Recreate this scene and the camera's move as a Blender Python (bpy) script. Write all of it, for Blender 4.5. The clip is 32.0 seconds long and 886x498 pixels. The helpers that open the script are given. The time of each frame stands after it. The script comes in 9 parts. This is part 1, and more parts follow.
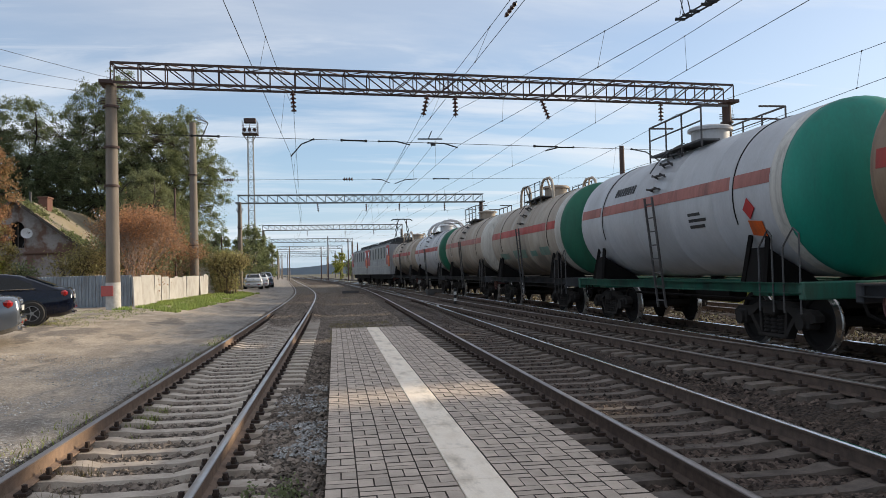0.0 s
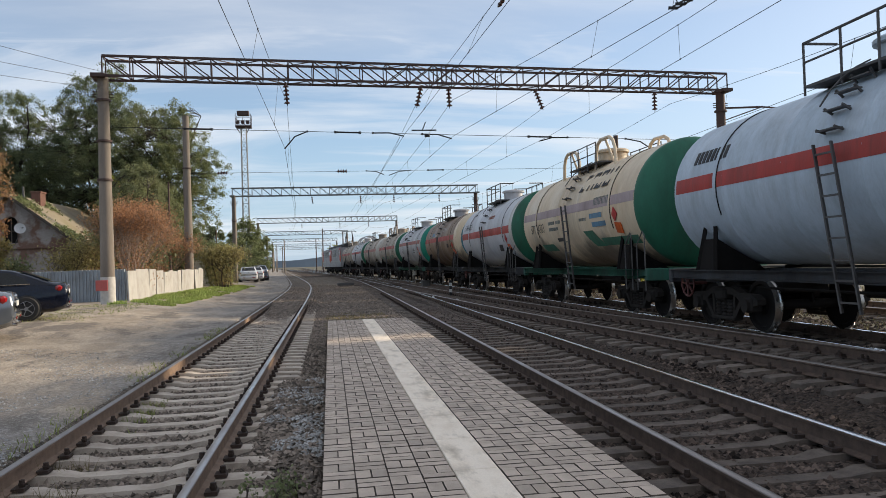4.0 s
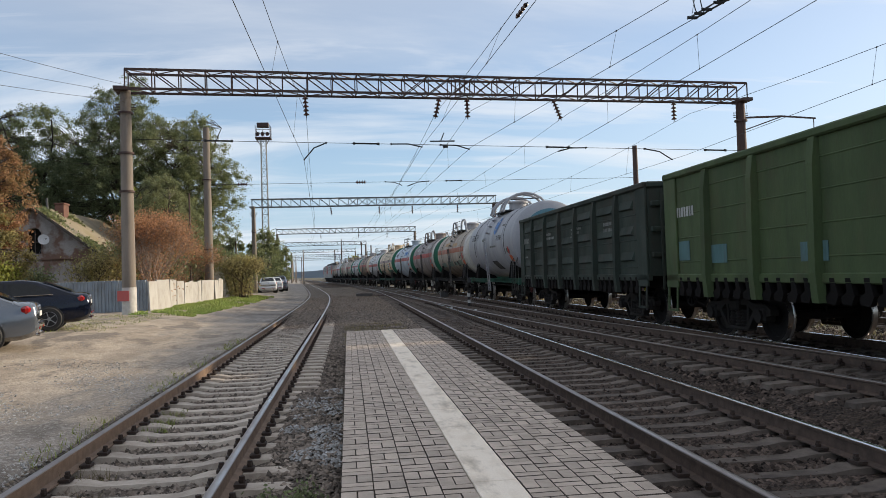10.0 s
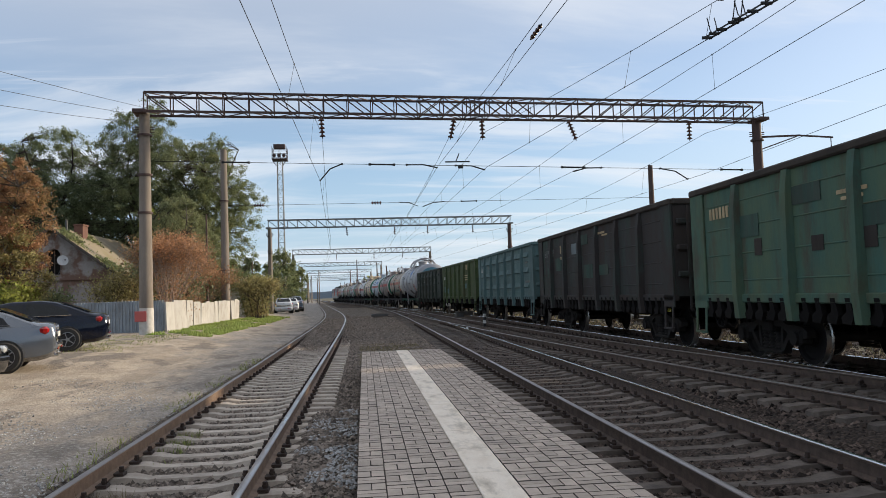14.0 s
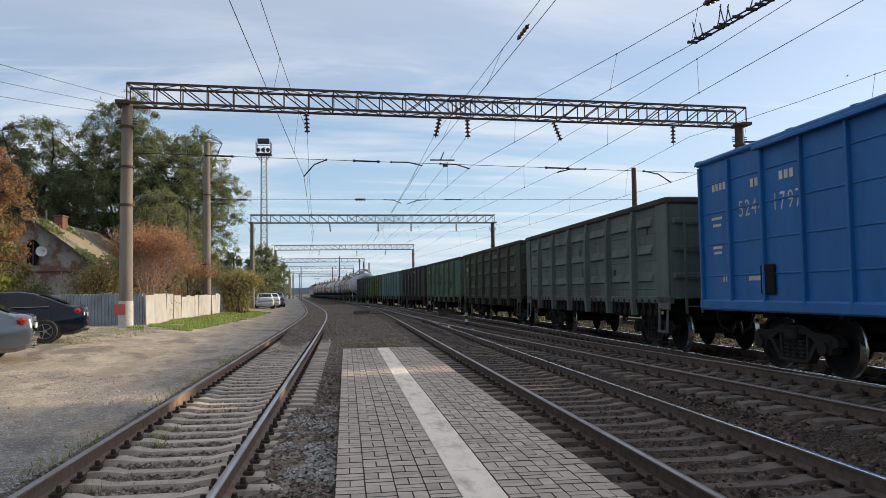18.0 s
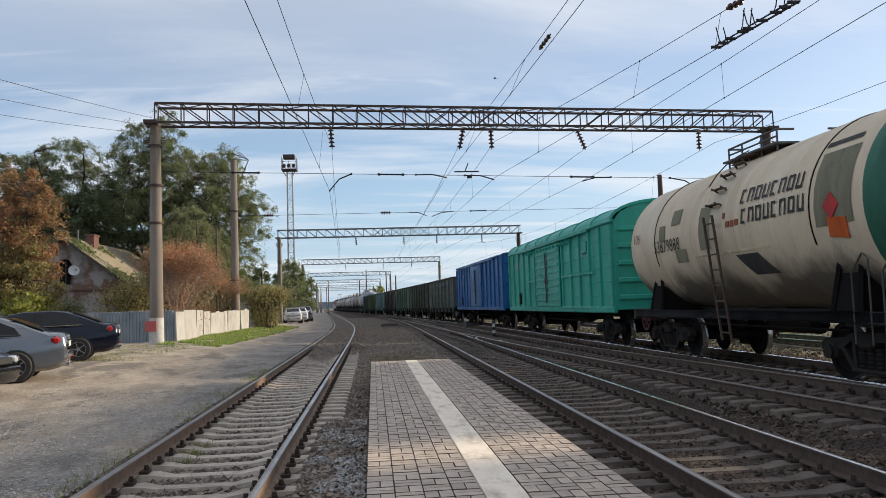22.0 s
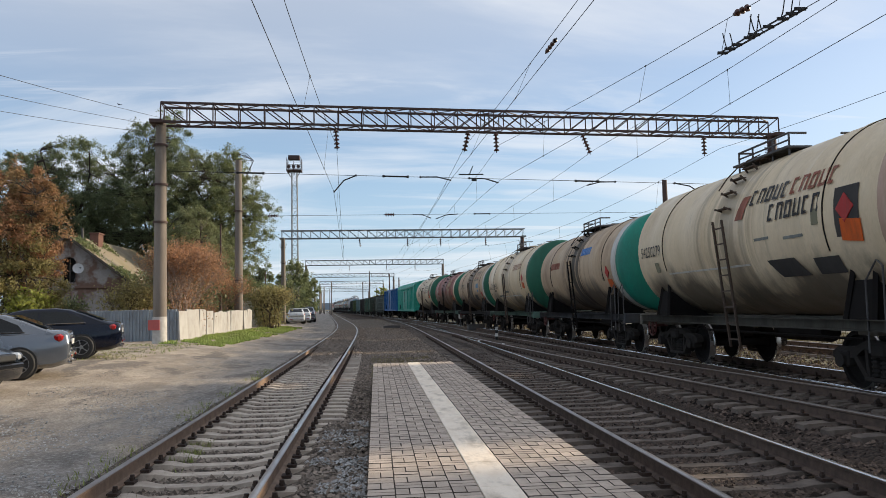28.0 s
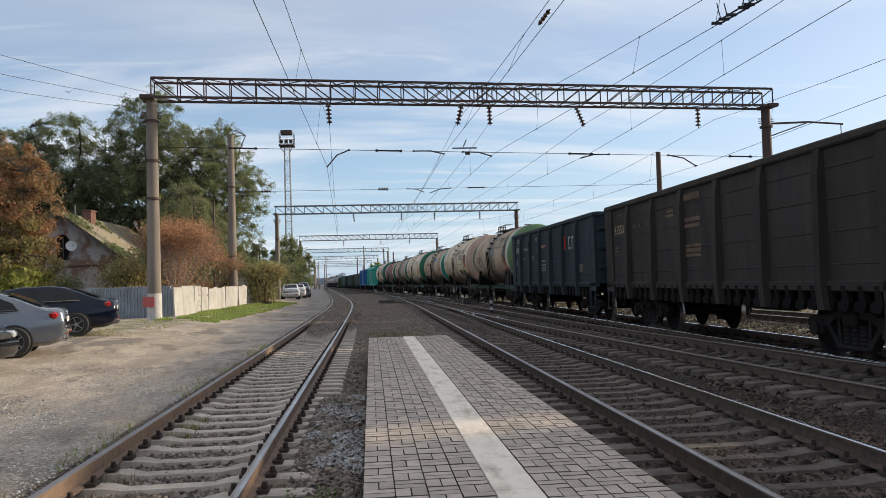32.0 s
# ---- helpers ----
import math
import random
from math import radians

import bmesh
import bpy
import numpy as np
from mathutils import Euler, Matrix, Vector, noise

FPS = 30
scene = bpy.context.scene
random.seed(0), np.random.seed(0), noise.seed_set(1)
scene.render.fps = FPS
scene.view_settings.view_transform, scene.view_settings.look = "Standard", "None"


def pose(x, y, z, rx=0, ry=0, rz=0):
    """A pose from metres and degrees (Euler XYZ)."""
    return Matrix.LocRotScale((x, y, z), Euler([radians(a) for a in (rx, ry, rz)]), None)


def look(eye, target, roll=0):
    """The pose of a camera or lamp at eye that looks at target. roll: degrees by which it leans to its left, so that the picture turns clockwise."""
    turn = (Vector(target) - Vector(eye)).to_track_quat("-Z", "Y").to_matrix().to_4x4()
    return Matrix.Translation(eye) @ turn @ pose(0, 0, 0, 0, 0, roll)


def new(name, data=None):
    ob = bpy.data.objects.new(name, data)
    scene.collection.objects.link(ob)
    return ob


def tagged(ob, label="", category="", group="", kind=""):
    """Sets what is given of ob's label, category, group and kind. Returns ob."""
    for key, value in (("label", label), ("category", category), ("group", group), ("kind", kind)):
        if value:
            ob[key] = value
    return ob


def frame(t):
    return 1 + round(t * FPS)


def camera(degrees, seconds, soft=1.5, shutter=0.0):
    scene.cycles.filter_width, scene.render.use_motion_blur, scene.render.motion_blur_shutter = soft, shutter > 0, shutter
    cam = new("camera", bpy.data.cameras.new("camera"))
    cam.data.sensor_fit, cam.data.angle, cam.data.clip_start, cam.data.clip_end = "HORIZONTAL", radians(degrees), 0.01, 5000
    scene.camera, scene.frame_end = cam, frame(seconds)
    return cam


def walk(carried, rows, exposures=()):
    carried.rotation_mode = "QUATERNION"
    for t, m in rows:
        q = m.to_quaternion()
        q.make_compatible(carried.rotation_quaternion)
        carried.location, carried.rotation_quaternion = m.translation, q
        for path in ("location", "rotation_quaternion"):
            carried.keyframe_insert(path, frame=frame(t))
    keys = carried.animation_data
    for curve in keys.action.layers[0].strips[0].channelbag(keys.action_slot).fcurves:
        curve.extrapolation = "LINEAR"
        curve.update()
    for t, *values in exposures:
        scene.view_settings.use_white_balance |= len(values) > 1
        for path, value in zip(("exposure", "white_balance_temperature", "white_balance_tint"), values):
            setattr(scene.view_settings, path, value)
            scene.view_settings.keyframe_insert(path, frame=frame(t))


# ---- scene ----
cam = camera(59.490, 32.0, soft=0.8, shutter=0.03)
PATH = [
    (0, pose(0, 0, 1.5777, 91.614, 1.322, -7.966)),
    (0.5, pose(0, 0, 1.5777, 91.725, 1.367, -7.98)),
    (1, pose(0, 0, 1.5777, 91.844, 1.442, -7.952)),
    (1.5, pose(0, 0, 1.5777, 91.74, 1.251, -7.806)),
    (2, pose(0, 0, 1.5777, 91.422, 1.198, -7.727)),
    (2.5, pose(0, 0, 1.5777, 91.326, 1.265, -7.926)),
    (3, pose(0, 0, 1.5777, 91.233, 1.54, -8.335)),
    (3.5, pose(0, 0, 1.5777, 91.031, 1.739, -8.456)),
    (5.5, pose(0, 0, 1.5777, 90.899, 2.225, -7.563)),
    (6, pose(0, 0, 1.5777, 91.1, 2.089, -7.068)),
    (6.5, pose(0, 0, 1.5777, 91.249, 1.968, -6.579)),
    (7, pose(0, 0, 1.5777, 91.582, 1.908, -6.537)),
    (7.5, pose(0, 0, 1.5777, 91.84, 1.979, -6.693)),
    (8, pose(0, 0, 1.5777, 91.975, 1.941, -6.776)),
    (8.5, pose(0, 0, 1.5777, 92.002, 1.833, -6.912)),
    (9, pose(0, 0, 1.5777, 91.992, 1.737, -7.094)),
    (9.5, pose(0, 0, 1.5777, 91.838, 1.897, -7.005)),
    (10, pose(0, 0, 1.5777, 91.788, 1.865, -6.963)),
    (10.5, pose(0, 0, 1.5777, 91.821, 1.798, -7.151)),
    (11, pose(0, 0, 1.5777, 92.136, 2.197, -6.919)),
    (11.5, pose(0, 0, 1.5777, 92.598, 2.612, -6.588)),
    (12, pose(0, 0, 1.5777, 92.764, 2.719, -6.436)),
    (12.5, pose(0, 0, 1.5777, 92.83, 2.489, -6.296)),
    (13, pose(0, 0, 1.5777, 92.705, 2.288, -6.046)),
    (13.5, pose(0, 0, 1.5777, 92.908, 2.083, -5.778)),
    (14, pose(0, 0, 1.5777, 93.326, 1.909, -5.827)),
    (14.5, pose(0, 0, 1.5777, 93.259, 2.155, -5.854)),
    (16.5, pose(0, 0, 1.5777, 93.219, 2.163, -6.928)),
    (17, pose(0, 0, 1.5777, 93.328, 1.857, -7.18)),
    (17.5, pose(0, 0, 1.5777, 93.366, 1.258, -7.067)),
    (18, pose(0, 0, 1.5777, 93.162, 0.901, -7.136)),
    (18.5, pose(0, 0, 1.5777, 92.97, 1.173, -6.866)),
    (19, pose(0, 0, 1.5777, 93.156, 1.546, -6.288)),
    (19.5, pose(0, 0, 1.5777, 93.318, 1.79, -5.93)),
    (20, pose(0, 0, 1.5777, 93.593, 2.045, -5.875)),
    (20.5, pose(0, 0, 1.5777, 93.647, 1.918, -5.839)),
    (21, pose(0, 0, 1.5777, 93.579, 1.862, -5.728)),
    (21.5, pose(0, 0, 1.5777, 93.721, 1.838, -5.499)),
    (22, pose(0, 0, 1.5777, 94.07, 1.919, -5.149)),
    (22.5, pose(0, 0, 1.5777, 94.161, 2.055, -5.102)),
    (23, pose(0, 0, 1.5777, 94.087, 1.946, -5.184)),
    (23.5, pose(0, 0, 1.5777, 94.245, 1.943, -5.052)),
    (24, pose(0, 0, 1.5777, 94.127, 1.569, -5.058)),
    (24.5, pose(0, 0, 1.5777, 93.93, 1.123, -5.327)),
    (25, pose(0, 0, 1.5777, 93.898, 0.944, -5.665)),
    (25.5, pose(0, 0, 1.5777, 94.095, 0.754, -5.804)),
    (27.5, pose(0, 0, 1.5777, 94.165, 1.44, -4.943)),
    (28, pose(0, 0, 1.5777, 94.264, 1.195, -4.931)),
    (28.5, pose(0, 0, 1.5777, 94.469, 1.329, -5.051)),
    (29, pose(0, 0, 1.5777, 94.448, 1.175, -5.318)),
    (29.5, pose(0, 0, 1.5777, 93.962, 0.787, -5.507)),
    (30, pose(0, 0, 1.5777, 93.322, 0.869, -5.622)),
    (30.5, pose(0, 0, 1.5777, 93.018, 0.998, -5.776)),
    (31, pose(0, 0, 1.5777, 92.675, 1.203, -5.642)),
    (31.5, pose(0, 0, 1.5777, 92.398, 1.478, -5.517)),
    (32, pose(0, 0, 1.5777, 92.344, 1.73, -5.329)),
]
walk(cam, PATH, exposures=((0, 0.36, 6850, 10), (32, 0.36, 6850, 10)))

# ---- sun and sky ----
SUN_AZ, SUN_EL = 78.0, 18.0          # degrees from +y towards +x, and above the horizon


def make_world():
    w = bpy.data.worlds.new("sky")
    scene.world = w
    w.use_nodes = True
    nt = w.node_tree
    nt.nodes.clear()
    out = nt.nodes.new("ShaderNodeOutputWorld")
    bg = nt.nodes.new("ShaderNodeBackground")
    sky = nt.nodes.new("ShaderNodeTexSky")
    sky.sky_type, sky.sun_disc = "NISHITA", False
    sky.sun_elevation, sky.sun_rotation = radians(SUN_EL), radians(SUN_AZ)
    sky.air_density, sky.dust_density, sky.ozone_density = 0.9, 0.6, 3.0
    tc = nt.nodes.new("ShaderNodeTexCoord")
    sep = nt.nodes.new("ShaderNodeSeparateXYZ")
    nt.links.new(tc.outputs["Generated"], sep.inputs[0])
    zc = math_node(nt, "ADD", math_node(nt, "MAXIMUM", sep.outputs["Z"], 0.0), 0.10)
    u = math_node(nt, "DIVIDE", sep.outputs["X"], zc)
    v = math_node(nt, "DIVIDE", sep.outputs["Y"], zc)
    comb = nt.nodes.new("ShaderNodeCombineXYZ")
    nt.links.new(u, comb.inputs[0])
    nt.links.new(v, comb.inputs[1])
    amounts = []
    for rot, sx, sy, scale, lo, hi, off in ((20, 0.5, 1.3, 0.8, 0.40, 0.72, 0.0), (12, 0.35, 2.2, 1.5, 0.46, 0.80, 7.3)):
        mp = nt.nodes.new("ShaderNodeMapping")
        mp.inputs["Rotation"].default_value = (0, 0, radians(rot))
        mp.inputs["Scale"].default_value = (sx, sy, 1)
        mp.inputs["Location"].default_value = (off, off * 0.6, off)
        nt.links.new(comb.outputs[0], mp.inputs[0])
        nz = nt.nodes.new("ShaderNodeTexNoise")
        nz.inputs["Scale"].default_value = scale
        nz.inputs["Detail"].default_value = 7
        nz.inputs["Roughness"].default_value = 0.58
        nz.inputs["Distortion"].default_value = 0.6
        nt.links.new(mp.outputs[0], nz.inputs["Vector"])
        mr = nt.nodes.new("ShaderNodeMapRange")
        mr.interpolation_type = "SMOOTHSTEP"
        mr.inputs["From Min"].default_value, mr.inputs["From Max"].default_value = lo, hi
        nt.links.new(nz.outputs["Fac"], mr.inputs["Value"])
        amounts.append(mr.outputs[0])
    cover = math_node(nt, "MAXIMUM", math_node(nt, "MULTIPLY", amounts[0], 0.78), math_node(nt, "MULTIPLY", amounts[1], 0.7))
    # thin veil that thickens towards the sun
    veil = nt.nodes.new("ShaderNodeMapRange")
    veil.inputs["From Min"].default_value, veil.inputs["From Max"].default_value = 0.10, 0.85
    veil.inputs["To Min"].default_value, veil.inputs["To Max"].default_value = 0.05, 0.50
    nt.links.new(sep.outputs["X"], veil.inputs["Value"])
    cover = math_node(nt, "MAXIMUM", cover, veil.outputs[0])
    high = nt.nodes.new("ShaderNodeMapRange")
    high.interpolation_type = "SMOOTHSTEP"
    high.inputs["From Min"].default_value, high.inputs["From Max"].default_value = 0.12, 0.42
    high.inputs["To Min"].default_value, high.inputs["To Max"].default_value = 0.0, 0.85
    nt.links.new(sep.outputs["Z"], high.inputs["Value"])
    cover = math_node(nt, "MAXIMUM", cover, math_node(nt, "MULTIPLY", high.outputs[0], math_node(nt, "ADD", math_node(nt, "MULTIPLY", amounts[0], 0.5), 0.5)))
    # pale haze low over the horizon
    haze = nt.nodes.new("ShaderNodeMapRange")
    haze.interpolation_type = "SMOOTHSTEP"
    haze.inputs["From Min"].default_value, haze.inputs["From Max"].default_value = 0.30, -0.02
    haze.inputs["To Min"].default_value, haze.inputs["To Max"].default_value = 0.0, 0.80
    nt.links.new(sep.outputs["Z"], haze.inputs["Value"])
    tint = nt.nodes.new("ShaderNodeMix")
    tint.data_type = "RGBA"
    nt.links.new(haze.outputs[0], tint.inputs["Factor"])
    nt.links.new(sky.outputs[0], tint.inputs["A"])
    tint.inputs["B"].default_value = (HAZE[0], HAZE[1], HAZE[2], 1)
    mix = nt.nodes.new("ShaderNodeMix")
    mix.data_type = "RGBA"
    nt.links.new(cover, mix.inputs["Factor"])
    nt.links.new(tint.outputs["Result"], mix.inputs["A"])
    mix.inputs["B"].default_value = (CLOUD[0], CLOUD[1], CLOUD[2], 1)
    nt.links.new(mix.outputs["Result"], bg.inputs["Color"])
    bg.inputs["Strength"].default_value = SKY
    nt.links.new(bg.outputs[0], out.inputs[0])


def math_node(nt, op, a, b):
    n = nt.nodes.new("ShaderNodeMath")
    n.operation = op
    for i, s in enumerate((a, b)):
        if isinstance(s, (int, float)):
            n.inputs[i].default_value = s
        else:
            nt.links.new(s, n.inputs[i])
    return n.outputs[0]


SKY = 0.14
CLOUD = (5.0, 5.3, 5.8)
HAZE = (2.45, 3.5, 4.85)
make_world()
sun = new("sun", bpy.data.lights.new("sun", "SUN"))
sun.data.energy, sun.data.angle, sun.data.color = 4.2, radians(6.0), (1.0, 0.87, 0.68)
_d = Vector((math.sin(radians(SUN_AZ)) * math.cos(radians(SUN_EL)), math.cos(radians(SUN_AZ)) * math.cos(radians(SUN_EL)), math.sin(radians(SUN_EL))))
sun.matrix_world = look(_d * 60, (0, 0, 0))


# ---- mesh builder ----
class MB:
    """Collects the faces of one mesh."""

    def __init__(self):
        self.v, self.f, self.m, self.mat = [], [], [], 0

    def add(self, verts, faces):
        o = len(self.v)
        self.v.extend([tuple(p) for p in verts])
        for fc in faces:
            self.f.append(tuple(i + o for i in fc))
            self.m.append(self.mat)
        return self

    def box(self, c, s, rot=None, bev=0.0):
        x, y, z = s[0] / 2, s[1] / 2, s[2] / 2
        if bev > 0:
            b = min(bev, x * 0.9, y * 0.9, z * 0.9)
            pts, idx = [], {}
            for sx in (-1, 1):
                for sy in (-1, 1):
                    for sz in (-1, 1):
                        for ax in range(3):
                            q = [sx * (x - (b if ax != 0 else 0)), sy * (y - (b if ax != 1 else 0)), sz * (z - (b if ax != 2 else 0))]
                            idx[(sx, sy, sz, ax)] = len(pts)
                            pts.append(Vector(q))
            fs = []
            for ax in range(3):
                for sg in (-1, 1):
                    o1, o2 = [a for a in range(3) if a != ax]
                    ring = []
                    for s1, s2 in ((-1, -1), (1, -1), (1, 1), (-1, 1)):
                        k = [0, 0, 0]
                        k[ax], k[o1], k[o2] = sg, s1, s2
                        ring.append(idx[(*k, ax)])
                    flip = (sg > 0) == (ax == 1)
                    fs.append(tuple(reversed(ring)) if flip else tuple(ring))
            for ax in range(3):
                a1, a2 = [a for a in range(3) if a != ax]
                for s1 in (-1, 1):
                    for s2 in (-1, 1):
                        k0, k1 = [0, 0, 0], [0, 0, 0]
                        k0[ax], k1[ax] = -1, 1
                        k0[a1] = k1[a1] = s1
                        k0[a2] = k1[a2] = s2
                        fs.append((idx[(*k0, a1)], idx[(*k1, a1)], idx[(*k1, a2)], idx[(*k0, a2)]))
            for sx in (-1, 1):
                for sy in (-1, 1):
                    for sz in (-1, 1):
                        fs.append((idx[(sx, sy, sz, 0)], idx[(sx, sy, sz, 1)], idx[(sx, sy, sz, 2)]))
        else:
            pts = [Vector((a, b, d)) for a in (-x, x) for b in (-y, y) for d in (-z, z)]
            fs = [(0, 1, 3, 2), (4, 6, 7, 5), (0, 4, 5, 1), (2, 3, 7, 6), (0, 2, 6, 4), (1, 5, 7, 3)]
        c = Vector(c)
        if rot is not None:
            pts = [rot @ p for p in pts]
        return self.add([p + c for p in pts], fs)

    def bar(self, p, q, w, d=None):
        """A square bar from p to q."""
        p, q = Vector(p), Vector(q)
        a = q - p
        if a.length < 1e-6:
            return self
        rot = a.to_track_quat("Y", "Z").to_matrix()
        return self.box((p + q) / 2, (w, a.length, d or w), rot)

    def cyl(self, p, q, r, r2=None, n=12, caps=True):
        p, q = Vector(p), Vector(q)
        r2 = r if r2 is None else r2
        rot = (q - p).to_track_quat("Z", "X").to_matrix()
        ring = [rot @ Vector((math.cos(2 * math.pi * i / n), math.sin(2 * math.pi * i / n), 0)) for i in range(n)]
        vs = [p + r * e for e in ring] + [q + r2 * e for e in ring]
        fs = [(i, (i + 1) % n, n + (i + 1) % n, n + i) for i in range(n)]
        if caps:
            fs += [tuple(range(n - 1, -1, -1)), tuple(range(n, 2 * n))]
        return self.add(vs, fs)

    def tube(self, pts, r, n=8):
        """One bent tube through the points; r may be a list."""
        pts = [Vector(p) for p in pts]
        rs = r if isinstance(r, (list, tuple)) else [r] * len(pts)
        dirs = [(b - a).normalized() for a, b in zip(pts[:-1], pts[1:])]
        up = dirs[0].orthogonal().normalized()
        vs = []
        for i, p in enumerate(pts):
            d = dirs[max(0, i - 1)] + dirs[min(i, len(dirs) - 1)]
            d = d.normalized() if d.length > 1e-6 else dirs[min(i, len(dirs) - 1)]
            up = up - d * up.dot(d)
            up = up.normalized() if up.length > 1e-5 else d.orthogonal().normalized()
            sd = d.cross(up)
            vs += [p + (up * math.cos(2 * math.pi * k / n) + sd * math.sin(2 * math.pi * k / n)) * rs[i] for k in range(n)]
        m = len(pts)
        fs = [(j * n + k, j * n + (k + 1) % n, (j + 1) * n + (k + 1) % n, (j + 1) * n + k) for j in range(m - 1) for k in range(n)]
        fs += [tuple(range(n - 1, -1, -1)), tuple((m - 1) * n + k for k in range(n))]
        return self.add(vs, fs)

    def rev(self, prof, n=24, axis="y", c=(0, 0, 0), a0=0.0, a1=2 * math.pi, mats=None):
        """Turns a profile of (along, radius) about an axis."""
        full = abs(a1 - a0 - 2 * math.pi) < 1e-6
        m = n if full else n + 1
        vs = []
        for al, r in prof:
            for i in range(m):
                t = a0 + (a1 - a0) * i / n
                e, g = r * math.cos(t), r * math.sin(t)
                q = {"y": (e, al, g), "x": (al, e, g), "z": (e, g, al)}[axis]
                vs.append((q[0] + c[0], q[1] + c[1], q[2] + c[2]))
        fs = []
        for j in range(len(prof) - 1):
            for i in range(n):
                k = (i + 1) % m
                fs.append((j * m + i, j * m + k, (j + 1) * m + k, (j + 1) * m + i))
        self.add(vs, fs)
        if mats:
            self.m[-len(fs):] = [mats[j] for j in range(len(prof) - 1) for i in range(n)]
        return self

    def prism(self, poly, x0, x1, axis="x"):
        """A polygon of (a, b) drawn out along an axis: x with (y, z), y with (x, z), z with (x, y)."""
        def at(t, a, b):
            return {"x": (t, a, b), "y": (a, t, b), "z": (a, b, t)}[axis]
        n = len(poly)
        vs = [at(x0, *q) for q in poly] + [at(x1, *q) for q in poly]
        fs = [(i, (i + 1) % n, n + (i + 1) % n, n + i) for i in range(n)] + [tuple(range(n - 1, -1, -1)), tuple(range(n, 2 * n))]
        return self.add(vs, fs)

    def data(self, name, mats, smooth=False):
        me = bpy.data.meshes.new(name)
        me.from_pydata(self.v, [], self.f)
        for mt in (mats if isinstance(mats, (list, tuple)) else [mats]):
            me.materials.append(mt)
        if max(self.m, default=0):
            me.polygons.foreach_set("material_index", self.m)
        b = bmesh.new()
        b.from_mesh(me)
        bmesh.ops.recalc_face_normals(b, faces=b.faces)
        b.to_mesh(me)
        b.free()
        if smooth:
            me.polygons.foreach_set("use_smooth", [True] * len(me.polygons))
            me.set_sharp_from_angle(angle=radians(38))
        me.update()
        return me


def part(name, mb, mat, parent=None, label="", smooth=False, at=None):
    ob = new(name, mb.data(name, mat, smooth) if isinstance(mb, MB) else mb)
    if parent is not None:
        ob.parent = parent
    if at is not None:
        ob.matrix_basis = at
    if label:
        ob["label"] = label
    return ob


def thing(name, label, category, m=None, group="", kind=""):
    ob = new(name)
    ob.empty_display_size = 0.2
    if m is not None:
        ob.matrix_basis = m
    return tagged(ob, label, category, group, kind)


